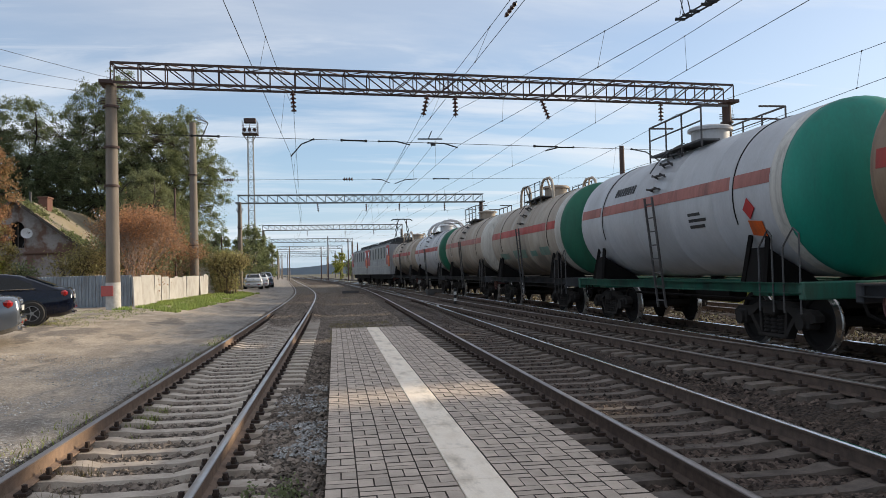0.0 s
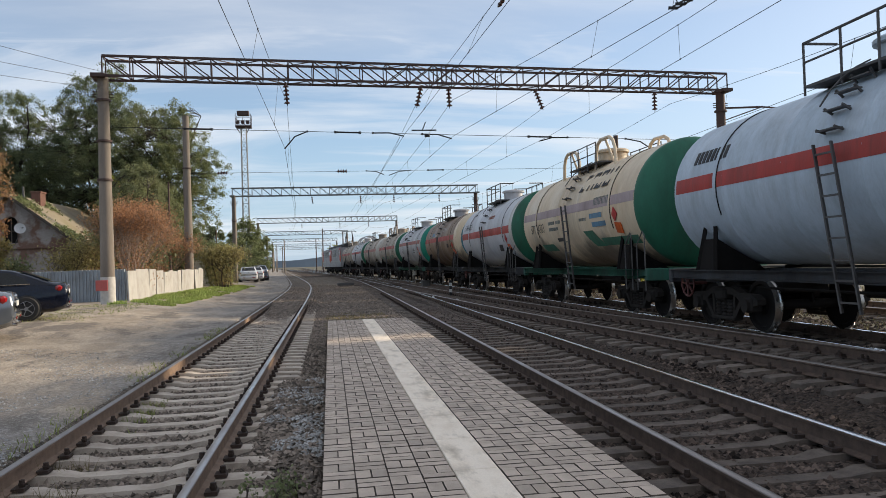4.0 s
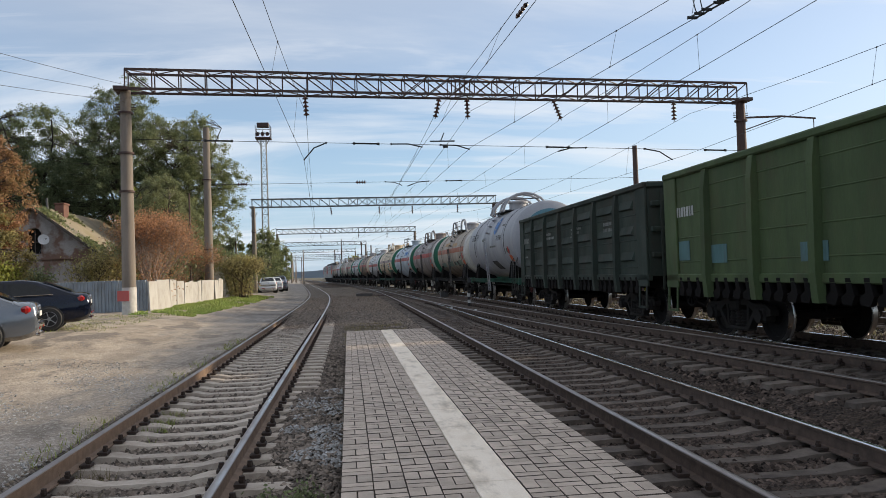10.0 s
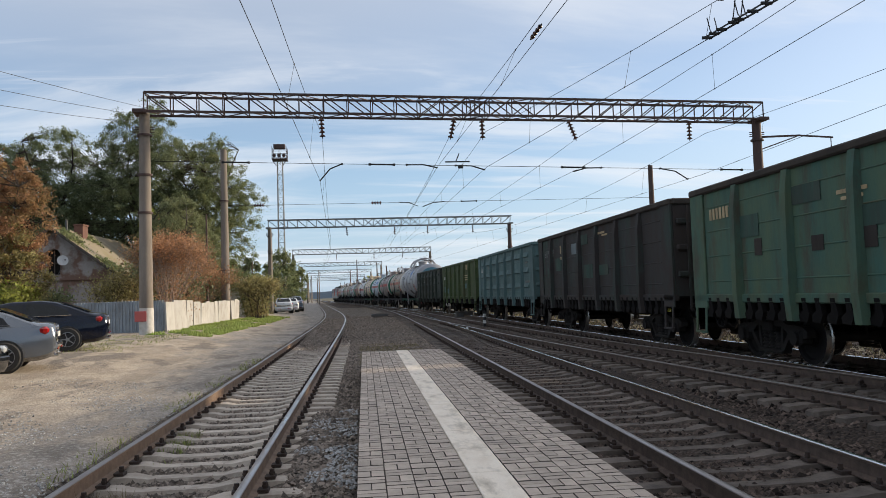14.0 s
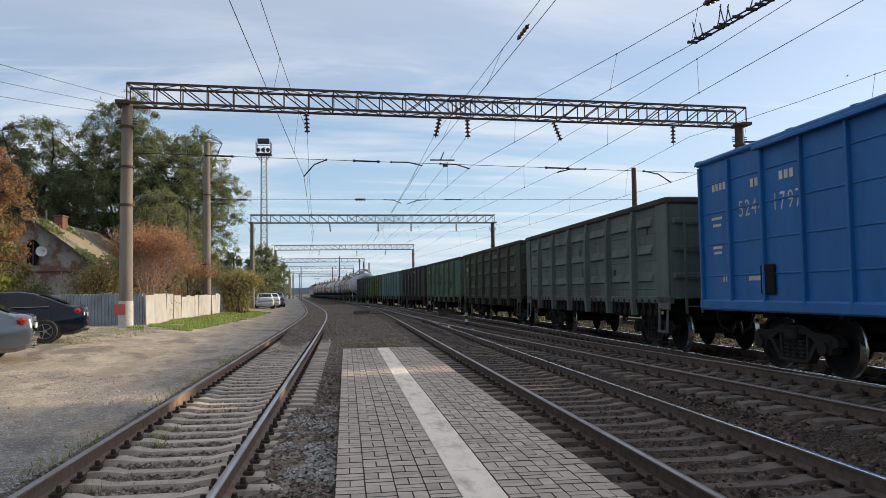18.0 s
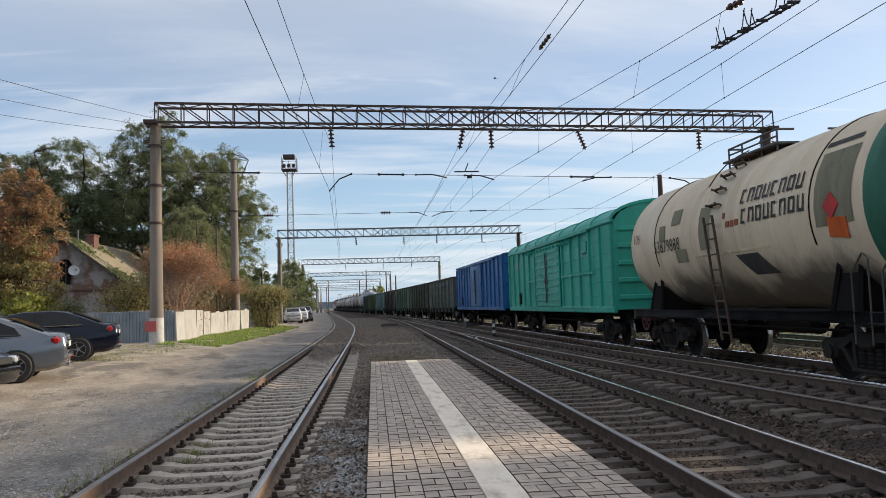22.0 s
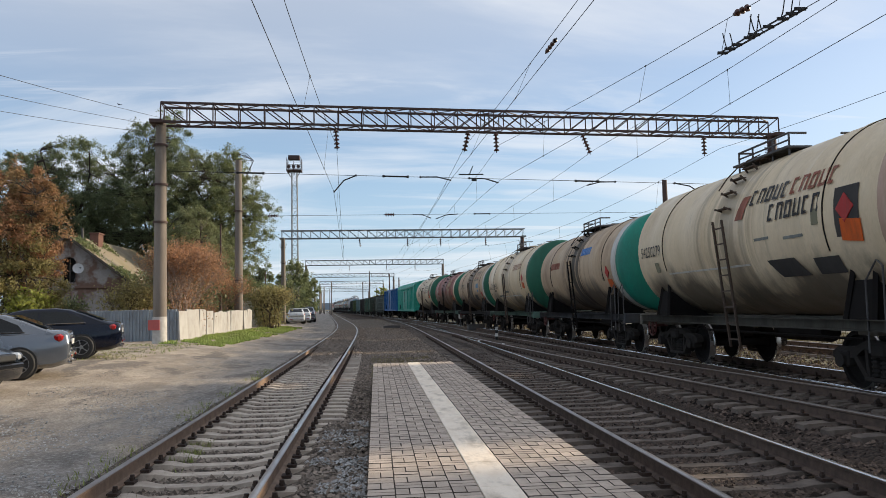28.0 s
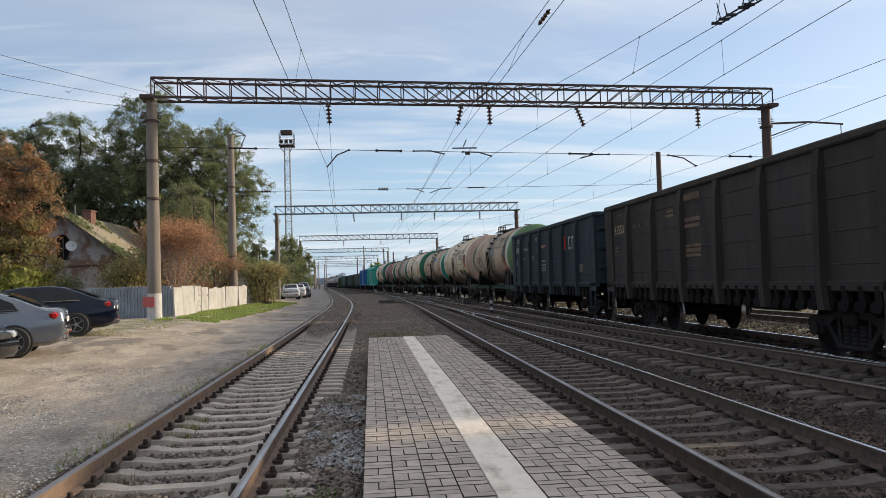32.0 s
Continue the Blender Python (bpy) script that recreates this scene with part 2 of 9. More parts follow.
# ---- materials ----
def material(name, col, col2=None, rough=0.7, metal=0.0, scale=6.0, fine=60.0, bump=0.15, mix=(0.35, 0.7), stain=None, stain_amt=0.0,
             stain_scale=1.2, stretch=(1, 1, 1), rand=0.0, coat=0.0, rough_var=0.12, spec=0.5, island=0.0, bump_dist=0.02, streak=0.0, streak_col=(0.05, 0.042, 0.036), spill=0.0, lower=None):
    m = bpy.data.materials.new(name)
    m.use_nodes = True
    nt = m.node_tree
    bs = nt.nodes["Principled BSDF"]
    bs.inputs["Metallic"].default_value = metal
    bs.inputs["Specular IOR Level"].default_value = spec
    if coat:
        bs.inputs["Coat Weight"].default_value = coat
        bs.inputs["Coat Roughness"].default_value = 0.08
    tc = nt.nodes.new("ShaderNodeTexCoord")
    mp = nt.nodes.new("ShaderNodeMapping")
    mp.inputs["Scale"].default_value = stretch
    nt.links.new(tc.outputs["Object"], mp.inputs[0])
    info = nt.nodes.new("ShaderNodeObjectInfo")
    off = nt.nodes.new("ShaderNodeVectorMath")
    off.operation = "ADD"
    nt.links.new(mp.outputs[0], off.inputs[0])
    if rand:
        rs = math_node(nt, "MULTIPLY", info.outputs["Random"], 40.0)
        cb = nt.nodes.new("ShaderNodeCombineXYZ")
        nt.links.new(rs, cb.inputs[0])
        nt.links.new(rs, cb.inputs[2])
        nt.links.new(cb.outputs[0], off.inputs[1])

    def tex(sc, detail=5.0, rg=0.6):
        n = nt.nodes.new("ShaderNodeTexNoise")
        n.inputs["Scale"].default_value, n.inputs["Detail"].default_value, n.inputs["Roughness"].default_value = sc, detail, rg
        nt.links.new(off.outputs[0], n.inputs["Vector"])
        return n.outputs["Fac"]

    def ramp(f, lo, hi):
        r = nt.nodes.new("ShaderNodeMapRange")
        r.inputs["From Min"].default_value, r.inputs["From Max"].default_value = lo, hi
        nt.links.new(f, r.inputs["Value"])
        return r.outputs[0]

    def blend(fac, a, b):
        x = nt.nodes.new("ShaderNodeMix")
        x.data_type = "RGBA"
        nt.links.new(fac, x.inputs["Factor"])
        for s, k in ((a, "A"), (b, "B")):
            if isinstance(s, (tuple, list)):
                x.inputs[k].default_value = (*s, 1)
            else:
                nt.links.new(s, x.inputs[k])
        return x.outputs["Result"]

    col2 = col2 or tuple(c * 0.75 for c in col)
    big, small = tex(scale), tex(fine, 3.0)
    c = blend(ramp(big, *mix), col, col2)
    grain = ramp(small, 0.25, 0.75)
    c = blend(math_node(nt, "MULTIPLY", grain, 0.28), c, tuple(x * 0.62 for x in col2))
    if stain:
        st = math_node(nt, "MULTIPLY", ramp(tex(stain_scale, 6.0, 0.7), 0.5, 0.72), stain_amt)
        c = blend(st, c, stain)
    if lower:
        # ragged lower band: underside shade painted in; on the red tank, an older coat
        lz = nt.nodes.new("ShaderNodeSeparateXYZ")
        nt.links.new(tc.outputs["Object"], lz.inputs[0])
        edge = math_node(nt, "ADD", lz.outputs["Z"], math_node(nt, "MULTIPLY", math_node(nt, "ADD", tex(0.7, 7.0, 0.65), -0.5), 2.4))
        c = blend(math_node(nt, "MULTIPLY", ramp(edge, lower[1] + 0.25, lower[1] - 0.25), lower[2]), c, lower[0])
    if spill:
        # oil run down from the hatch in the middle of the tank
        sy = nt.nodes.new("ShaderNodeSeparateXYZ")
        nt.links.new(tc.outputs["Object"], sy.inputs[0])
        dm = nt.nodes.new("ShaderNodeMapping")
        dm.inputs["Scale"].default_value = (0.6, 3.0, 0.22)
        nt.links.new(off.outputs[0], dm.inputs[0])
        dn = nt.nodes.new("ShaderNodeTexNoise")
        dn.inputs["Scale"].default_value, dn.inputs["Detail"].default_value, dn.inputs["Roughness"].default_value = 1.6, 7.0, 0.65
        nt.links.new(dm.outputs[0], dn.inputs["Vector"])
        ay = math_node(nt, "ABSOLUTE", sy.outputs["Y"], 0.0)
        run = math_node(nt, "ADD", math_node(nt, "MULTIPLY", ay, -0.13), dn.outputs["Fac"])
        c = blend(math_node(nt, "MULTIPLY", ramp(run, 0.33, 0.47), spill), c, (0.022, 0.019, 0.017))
    if streak:
        sm = nt.nodes.new("ShaderNodeMapping")
        sm.inputs["Scale"].default_value = (2.2, 2.2, 0.16)
        nt.links.new(off.outputs[0], sm.inputs[0])
        sn = nt.nodes.new("ShaderNodeTexNoise")
        sn.inputs["Scale"].default_value, sn.inputs["Detail"].default_value, sn.inputs["Roughness"].default_value = 2.6, 7.0, 0.7
        nt.links.new(sm.outputs[0], sn.inputs["Vector"])
        c = blend(math_node(nt, "MULTIPLY", ramp(sn.outputs["Fac"], 0.46, 0.72), streak), c, streak_col)
    var = None
    if rand:
        var = math_node(nt, "ADD", math_node(nt, "MULTIPLY", info.outputs["Random"], 2 * rand), 1.0 - rand)
    if island:
        geo = nt.nodes.new("ShaderNodeNewGeometry")
        var = math_node(nt, "ADD", math_node(nt, "MULTIPLY", geo.outputs["Random Per Island"], 2 * island), 1.0 - island)
    if var is not None:
        hv = nt.nodes.new("ShaderNodeHueSaturation")
        nt.links.new(c, hv.inputs["Color"])
        nt.links.new(var, hv.inputs["Value"])
        c = hv.outputs[0]
    nt.links.new(c, bs.inputs["Base Color"])
    rr = math_node(nt, "ADD", math_node(nt, "MULTIPLY", ramp(big, 0.3, 0.7), rough_var * 2), rough - rough_var)
    nt.links.new(rr, bs.inputs["Roughness"])
    if bump:
        bp = nt.nodes.new("ShaderNodeBump")
        bp.inputs["Strength"].default_value = bump
        bp.inputs["Distance"].default_value = bump_dist
        hsum = math_node(nt, "ADD", math_node(nt, "MULTIPLY", big, 0.6), math_node(nt, "MULTIPLY", small, 0.4))
        nt.links.new(hsum, bp.inputs["Height"])
        nt.links.new(bp.outputs[0], bs.inputs["Normal"])
    return m


def gravel_material(name, lo, hi, tint, size=26.0, bump=1.0, patch=0.6):
    """Crushed stone: each cell of a pattern is one stone with its own tone."""
    m = bpy.data.materials.new(name)
    m.use_nodes = True
    nt = m.node_tree
    bs = nt.nodes["Principled BSDF"]
    bs.inputs["Roughness"].default_value = 0.95
    bs.inputs["Specular IOR Level"].default_value = 0.25
    tc = nt.nodes.new("ShaderNodeTexCoord")

    def ramp(f, a, b):
        r = nt.nodes.new("ShaderNodeMapRange")
        r.inputs["From Min"].default_value, r.inputs["From Max"].default_value = a, b
        nt.links.new(f, r.inputs["Value"])
        return r.outputs[0]

    def blend(fac, a, b):
        x = nt.nodes.new("ShaderNodeMix")
        x.data_type = "RGBA"
        nt.links.new(fac, x.inputs["Factor"])
        for q, k in ((a, "A"), (b, "B")):
            if isinstance(q, tuple):
                x.inputs[k].default_value = (*q, 1)
            else:
                nt.links.new(q, x.inputs[k])
        return x.outputs["Result"]

    def noise_tex(sc):
        n = nt.nodes.new("ShaderNodeTexNoise")
        n.inputs["Scale"].default_value, n.inputs["Detail"].default_value = sc, 6.0
        nt.links.new(tc.outputs["Object"], n.inputs["Vector"])
        return n.outputs["Fac"]

    vor = nt.nodes.new("ShaderNodeTexVoronoi")
    vor.inputs["Scale"].default_value = size
    nt.links.new(tc.outputs["Object"], vor.inputs["Vector"])
    sep = nt.nodes.new("ShaderNodeSeparateColor")
    nt.links.new(vor.outputs["Color"], sep.inputs[0])
    c = blend(sep.outputs[0], lo, hi)
    c = blend(math_node(nt, "MULTIPLY", ramp(noise_tex(0.7), 0.45, 0.7), patch), c, tint)
    # joints between the stones hold dark fines
    c = blend(math_node(nt, "MULTIPLY", ramp(vor.outputs["Distance"], 0.5, 0.85), 0.75), c, tuple(0.4 * v for v in lo))
    c = blend(math_node(nt, "MULTIPLY", ramp(noise_tex(3.0), 0.5, 0.75), 0.5), c, tuple(0.6 * v for v in lo))
    nt.links.new(c, bs.inputs["Base Color"])
    bp = nt.nodes.new("ShaderNodeBump")
    bp.inputs["Strength"].default_value, bp.inputs["Distance"].default_value = bump, 0.04
    h = math_node(nt, "SUBTRACT", math_node(nt, "MULTIPLY", sep.outputs[1], 0.6), vor.outputs["Distance"])
    nt.links.new(h, bp.inputs["Height"])
    nt.links.new(bp.outputs[0], bs.inputs["Normal"])
    return m


def lot_material():
    """Packed dirt that passes into worn asphalt along the lane, with gravel and damp patches."""
    m = bpy.data.materials.new("packed_dirt_and_asphalt")
    m.use_nodes = True
    nt = m.node_tree
    bs = nt.nodes["Principled BSDF"]
    bs.inputs["Roughness"].default_value = 0.95
    tc = nt.nodes.new("ShaderNodeTexCoord")
    sep = nt.nodes.new("ShaderNodeSeparateXYZ")
    nt.links.new(tc.outputs["Object"], sep.inputs[0])

    def tex(sc, detail=6.0, rg=0.62, sx=1.0, sy=1.0):
        mp = nt.nodes.new("ShaderNodeMapping")
        mp.inputs["Scale"].default_value = (sx, sy, 1)
        nt.links.new(tc.outputs["Object"], mp.inputs[0])
        n = nt.nodes.new("ShaderNodeTexNoise")
        n.inputs["Scale"].default_value, n.inputs["Detail"].default_value, n.inputs["Roughness"].default_value = sc, detail, rg
        nt.links.new(mp.outputs[0], n.inputs["Vector"])
        return n.outputs["Fac"]

    def ramp(f, lo, hi):
        r = nt.nodes.new("ShaderNodeMapRange")
        r.interpolation_type = "SMOOTHSTEP"
        r.inputs["From Min"].default_value, r.inputs["From Max"].default_value = lo, hi
        nt.links.new(f, r.inputs["Value"])
        return r.outputs[0]

    def blend(fac, a, b):
        x = nt.nodes.new("ShaderNodeMix")
        x.data_type = "RGBA"
        nt.links.new(fac, x.inputs["Factor"])
        for q, k in ((a, "A"), (b, "B")):
            if isinstance(q, tuple):
                x.inputs[k].default_value = (*q, 1)
            else:
                nt.links.new(q, x.inputs[k])
        return x.outputs["Result"]

    big, mid, grit = tex(0.35, sy=0.45), tex(2.2, sy=0.6), tex(26, 4.0)
    vor = nt.nodes.new("ShaderNodeTexVoronoi")
    vor.inputs["Scale"].default_value = 22.0
    nt.links.new(tc.outputs["Object"], vor.inputs["Vector"])
    cell = nt.nodes.new("ShaderNodeSeparateColor")
    nt.links.new(vor.outputs["Color"], cell.inputs[0])
    soil = tex(1.1, sy=0.55)
    c = blend(ramp(soil, 0.40, 0.60), (0.53, 0.435, 0.335), (0.33, 0.265, 0.20))
    c = blend(math_node(nt, "MULTIPLY", ramp(mid, 0.4, 0.62), 0.5), c, (0.40, 0.335, 0.26))
    c = blend(ramp(tex(0.7, sy=0.4), 0.55, 0.70), c, (0.52, 0.45, 0.36))
    # grey gravel and worn asphalt: grows towards the track and with distance
    u = math_node(nt, "MULTIPLY", math_node(nt, "ADD", sep.outputs["X"], 5.3), 0.60)
    v = math_node(nt, "MULTIPLY", math_node(nt, "ADD", sep.outputs["Y"], -26.0), 0.045)
    w = math_node(nt, "MULTIPLY", math_node(nt, "ADD", tex(0.6, 8.0, 0.68, sy=0.35), -0.5), 6.0)
    f = ramp(math_node(nt, "ADD", math_node(nt, "ADD", u, v), w), -0.2, 0.7)
    tar = blend(ramp(soil, 0.40, 0.60), (0.150, 0.137, 0.125), (0.31, 0.275, 0.24))
    tar = blend(math_node(nt, "MULTIPLY", ramp(cell.outputs[0], 0.55, 0.95), 0.55), tar, (0.48, 0.46, 0.43))
    c = blend(math_node(nt, "MULTIPLY", f, 0.9), c, tar)
    wet = math_node(nt, "MULTIPLY", ramp(tex(0.8, 9.0, 0.7, sx=1.0, sy=0.4), 0.52, 0.60), 0.75)
    c = blend(wet, c, (0.125, 0.105, 0.09))
    c = blend(math_node(nt, "MULTIPLY", ramp(grit, 0.42, 0.60), 0.45), c, (0.15, 0.122, 0.10))
    c = blend(math_node(nt, "MULTIPLY", ramp(cell.outputs[1], 0.80, 0.92), 0.3), c, (0.12, 0.105, 0.09))
    c = blend(math_node(nt, "MULTIPLY", ramp(tex(34, 2.0), 0.60, 0.68), 0.5), c, (0.60, 0.56, 0.50))
    nt.links.new(c, bs.inputs["Base Color"])
    bp = nt.nodes.new("ShaderNodeBump")
    bp.inputs["Strength"].default_value, bp.inputs["Distance"].default_value = 1.0, 0.05
    nt.links.new(math_node(nt, "ADD", math_node(nt, "MULTIPLY", grit, 0.6), mid), bp.inputs["Height"])
    nt.links.new(bp.outputs[0], bs.inputs["Normal"])
    return m


RUST = material("rusty_rail", (0.12, 0.078, 0.056), (0.075, 0.052, 0.042), 0.8, 0.1, 9, 90, 0.3)
RUST_LIGHT = material("rusty_rail_warm", (0.31, 0.205, 0.14), (0.21, 0.145, 0.105), 0.8, 0.1, 7, 90, 0.3)
STEEL = material("polished_rail_top", (0.92, 0.92, 0.93), (0.84, 0.835, 0.83), 0.17, 1.0, 3, 80, 0.02, rough_var=0.05)
STEEL_MID = material("worn_rail_top", (0.56, 0.53, 0.51), (0.36, 0.31, 0.28), 0.36, 0.95, 3, 80, 0.04, stretch=(1, 0.3, 1))
STEEL_DULL = material("dull_rail_top", (0.40, 0.365, 0.345), (0.26, 0.215, 0.19), 0.42, 0.9, 3, 80, 0.05, stretch=(1, 0.3, 1))
SLEEPER = material("sleeper_concrete", (0.60, 0.51, 0.42), (0.42, 0.345, 0.28), 0.9, 0, 5, 60, 0.35, stain=(0.15, 0.118, 0.095), stain_amt=0.5, stain_scale=3, rand=0.16)
SLEEPER_DARK = material("oil_stained_sleeper", (0.182, 0.143, 0.117), (0.10, 0.079, 0.064), 0.92, 0, 5, 60, 0.4, stain=(0.045, 0.038, 0.034), stain_amt=0.75, stain_scale=3, rand=0.22)
FASTEN = material("fastening_iron", (0.045, 0.034, 0.029), (0.078, 0.05, 0.038), 0.8, 0.3, 20, 90, 0.2)
BALLAST = gravel_material("brown_ballast_bed", (0.038, 0.029, 0.024), (0.122, 0.09, 0.072), (0.082, 0.057, 0.041), 24.0)
# near-black ballast colour: the shade under the train is painted in
BALLAST_SHADE = gravel_material("shade_dark_ballast_bed", (0.022, 0.019, 0.017), (0.070, 0.056, 0.047), (0.045, 0.036, 0.030), 24.0)
BALLAST_GREY = gravel_material("grey_brown_ballast_bed", (0.095, 0.078, 0.062), (0.30, 0.25, 0.205), (0.20, 0.155, 0.115), 24.0)
STONE = material("ballast_stone", (0.122, 0.089, 0.071), (0.054, 0.041, 0.035), 0.95, 0, 4, 50, 0.3, island=0.9, spec=0.25)
# stones for the same bed, with the train's shade put into their colour
STONE_SHADE = material("shade_dark_ballast_stone", (0.060, 0.048, 0.041), (0.028, 0.023, 0.021), 0.9, 0, 4, 50, 0.3, island=0.7, spec=0.25)
STONE_MID = material("grey_brown_stone", (0.27, 0.217, 0.175), (0.15, 0.118, 0.094), 0.95, 0, 4, 50, 0.3, island=0.65)
STONE_GREY = material("pale_gravel_stone", (0.47, 0.46, 0.445), (0.29, 0.28, 0.265), 0.9, 0, 4, 50, 0.3, island=0.35)
LOT = lot_material()
EARTH = material("dry_earth_with_grass", (0.13, 0.105, 0.072), (0.085, 0.085, 0.045), 0.95, 0, 0.15, 6, 0.5)
GRASS = material("grass_blade", (0.21, 0.27, 0.065), (0.30, 0.29, 0.10), 0.7, 0, 2, 30, 0.0, island=0.4)
PAVER = material("concrete_paver", (0.575, 0.465, 0.375), (0.45, 0.365, 0.295), 0.9, 0, 7, 120, 0.4, rand=0.13, stain=(0.15, 0.135, 0.12), stain_amt=0.35, stain_scale=2.0)
PAVER_J = material("concrete_paver_field", (0.575, 0.465, 0.375), (0.45, 0.365, 0.295), 0.9, 0, 7, 120, 0.4, island=0.13, stain=(0.15, 0.135, 0.12), stain_amt=0.35, stain_scale=2.0)
JOINT = material("paver_joint", (0.105, 0.082, 0.064), (0.075, 0.058, 0.046), 0.95, 0, 12, 80, 0.3)
LINE = material("white_line_paint", (0.97, 0.84, 0.69), (0.86, 0.72, 0.57), 0.85, 0, 5, 60, 0.25, mix=(0.45, 0.7), stain=(0.45, 0.36, 0.27), stain_amt=0.85, stain_scale=3.2, stretch=(1.6, 0.6, 1))
POLE = material("weathered_pole_concrete", (0.24, 0.20, 0.165), (0.155, 0.13, 0.11), 0.9, 0, 2, 40, 0.35, stretch=(1, 1, 0.15), stain=(0.14, 0.12, 0.10), stain_amt=0.5)
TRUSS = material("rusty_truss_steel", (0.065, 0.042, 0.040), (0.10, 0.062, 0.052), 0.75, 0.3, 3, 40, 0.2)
TRUSS_FAR = material("grey_truss_steel", (0.20, 0.22, 0.23), (0.13, 0.13, 0.13), 0.7, 0.3, 3, 40, 0.2)
WIRE = material("oxidised_copper_wire", (0.03, 0.03, 0.032), (0.05, 0.05, 0.05), 0.6, 0.6, 5, 60, 0.0)
INSUL = material("brown_glazed_porcelain", (0.09, 0.028, 0.018), (0.05, 0.02, 0.014), 0.25, 0, 5, 60, 0.0)


# ---- plan of the tracks ----
def sp(u, w):
    return w * np.logaddexp(0.0, np.asarray(u, float) / w)


def x1(y):
    return -1.87 - 0.065 * sp(y - 62, 10)


def x2(y):
    return 3.58 + 0.006 * np.asarray(y, float) - 0.05 * sp(np.asarray(y, float) - 75, 12)


def x4(y):
    return 8.6 - 0.085 * sp(np.asarray(y, float) - 48, 12)


def x5(y):
    return x4(y) + 5.4


_cy = np.arange(-40.0, 130.0, 1.0)
_cx = np.interp(_cy, [-20, 2, 10, 18, 27, 45, 60, 80, 104], [8.6, 7.6, 6.95, 6.4, 5.9, 5.3, 4.85, 4.25, float(x2(104))])
_cx = np.convolve(np.pad(_cx, 4, mode="edge"), np.ones(9) / 9, mode="valid")


def x3(y):
    return np.interp(y, _cy, _cx)


Z4 = 0.13


def z0(y):
    return np.zeros_like(np.asarray(y, float))


def z4(y):
    return Z4 + z0(y)


def z3(y):
    return Z4 * (1 - np.clip((np.asarray(y, float) - 5) / 45, 0, 1))


def heading(fx, y):
    """Angle of a track at y, to the left of +y."""
    return math.atan2(-(float(fx(y + 0.5)) - float(fx(y - 0.5))), 1.0)


def ease(a, b, x):
    t = np.clip((np.asarray(x, float) - a) / (b - a), 0, 1)
    return t * t * (3 - 2 * t)


def ground_z(x, y):
    x, y = np.asarray(x, float), np.asarray(y, float)
    z = -0.240 + 0 * x
    d1 = x - x1(y)
    rise = 0.08 + 0.14 * ease(8, 17, y) + 0.14 * ease(16.5, 22, y) - 0.10 * ease(35, 70, y)
    lot = -0.04 + (rise + 0.04) * ease(0.6, 5.0, -d1 - 0.9)
    z = z + (lot - z) * ease(0.78, 0.95, -d1)
    z = z - 0.028 * ease(-1.5, -1.2, -np.abs(d1)) * (1 - ease(24, 34, y))
    fill = ease(26, 40, y) * ease(-1.5, -1.0, -np.abs(d1)) * (d1 > -0.78)
    z = z + (-0.05 - z) * fill
    verge = ease(0.95, 1.15, d1) * (1 - ease(2.6, 3.2, d1)) * (1 - fill) * (0.35 + 0.65 * ease(6.5, 9.0, y)) * (1 - 0.9 * ease(11.5, 13, y))
    z = z + 0.10 * verge
    low, c3, c4 = z3(y), x3(y), x4(y)
    up = ease(0, 1, (x - c3 - 1.0) / np.maximum(0.8, c4 - c3 - 2.0))
    z = z + ease(-1.75, -1.15, x - c3) * (low + (Z4 - low) * up)
    z = z - 0.25 * ease(15.5, 19, x - (x4(y) - 8.6))
    return z


def wobble(x, y, s=1.0, seed=0.0):
    return noise.noise(Vector((float(x) * s, float(y) * s, seed)))


def sheet(name, xl, xr, ys, nx, mat, lift, label, category, rag=0.0):
    """A strip of ground between two lines x = xl(y) and x = xr(y)."""
    vs, fs = [], []
    for j, y in enumerate(ys):
        a, b = float(xl(y)), float(xr(y))
        if rag:
            a += rag * wobble(0, y, 0.8, 3.1) + 0.4 * rag * wobble(0, y, 3.0, 5.1)
            b += rag * wobble(0, y, 0.8, 8.7) + 0.4 * rag * wobble(0, y, 3.0, 1.3)
        for i in range(nx + 1):
            x = a + (b - a) * i / nx
            vs.append((x, float(y), float(ground_z(x, y)) + lift + 0.012 * wobble(x, y, 0.7)))
    for j in range(len(ys) - 1):
        for i in range(nx):
            k = j * (nx + 1) + i
            fs.append((k, k + 1, k + nx + 2, k + nx + 1))
    mb = MB().add(vs, fs)
    return tagged(part(name, mb, mat, smooth=True), label, category, kind="structure")


def steps(*spans):
    out = []
    for a, b, d in spans:
        out.extend(np.arange(a, b, d))
    return np.array(out)


YS = steps((-20, 0, 2.0), (0, 50, 0.5), (50, 130, 2.0), (130, 400, 8.0), (400, 900, 40.0))

# ground to the horizon
_gx = np.concatenate([[-3000, -1200, -500, -200, -90, -45, -28], np.arange(-20, -6, 1.0), np.arange(-6, 18, 0.25), [19, 22, 28, 45, 90, 200, 500, 1200, 3000]])
_gy = np.concatenate([[-3000, -800, -200, -60, -20], np.arange(-5, 50, 1.0), np.arange(50, 140, 3.0), np.arange(140, 420, 12.0), [500, 800, 1500, 4000]])
_vs = [(float(x), float(y), float(ground_z(x, y)) + (0.012 * wobble(x, y, 0.7) - 0.10 if float(x1(y)) - 11.0 < x < float(x4(y)) + 2.6 and -19 < y < 395 else 0)) for y in _gy for x in _gx]
_n = len(_gx)
_fs = [(j * _n + i, j * _n + i + 1, (j + 1) * _n + i + 1, (j + 1) * _n + i) for j in range(len(_gy) - 1) for i in range(_n - 1)]
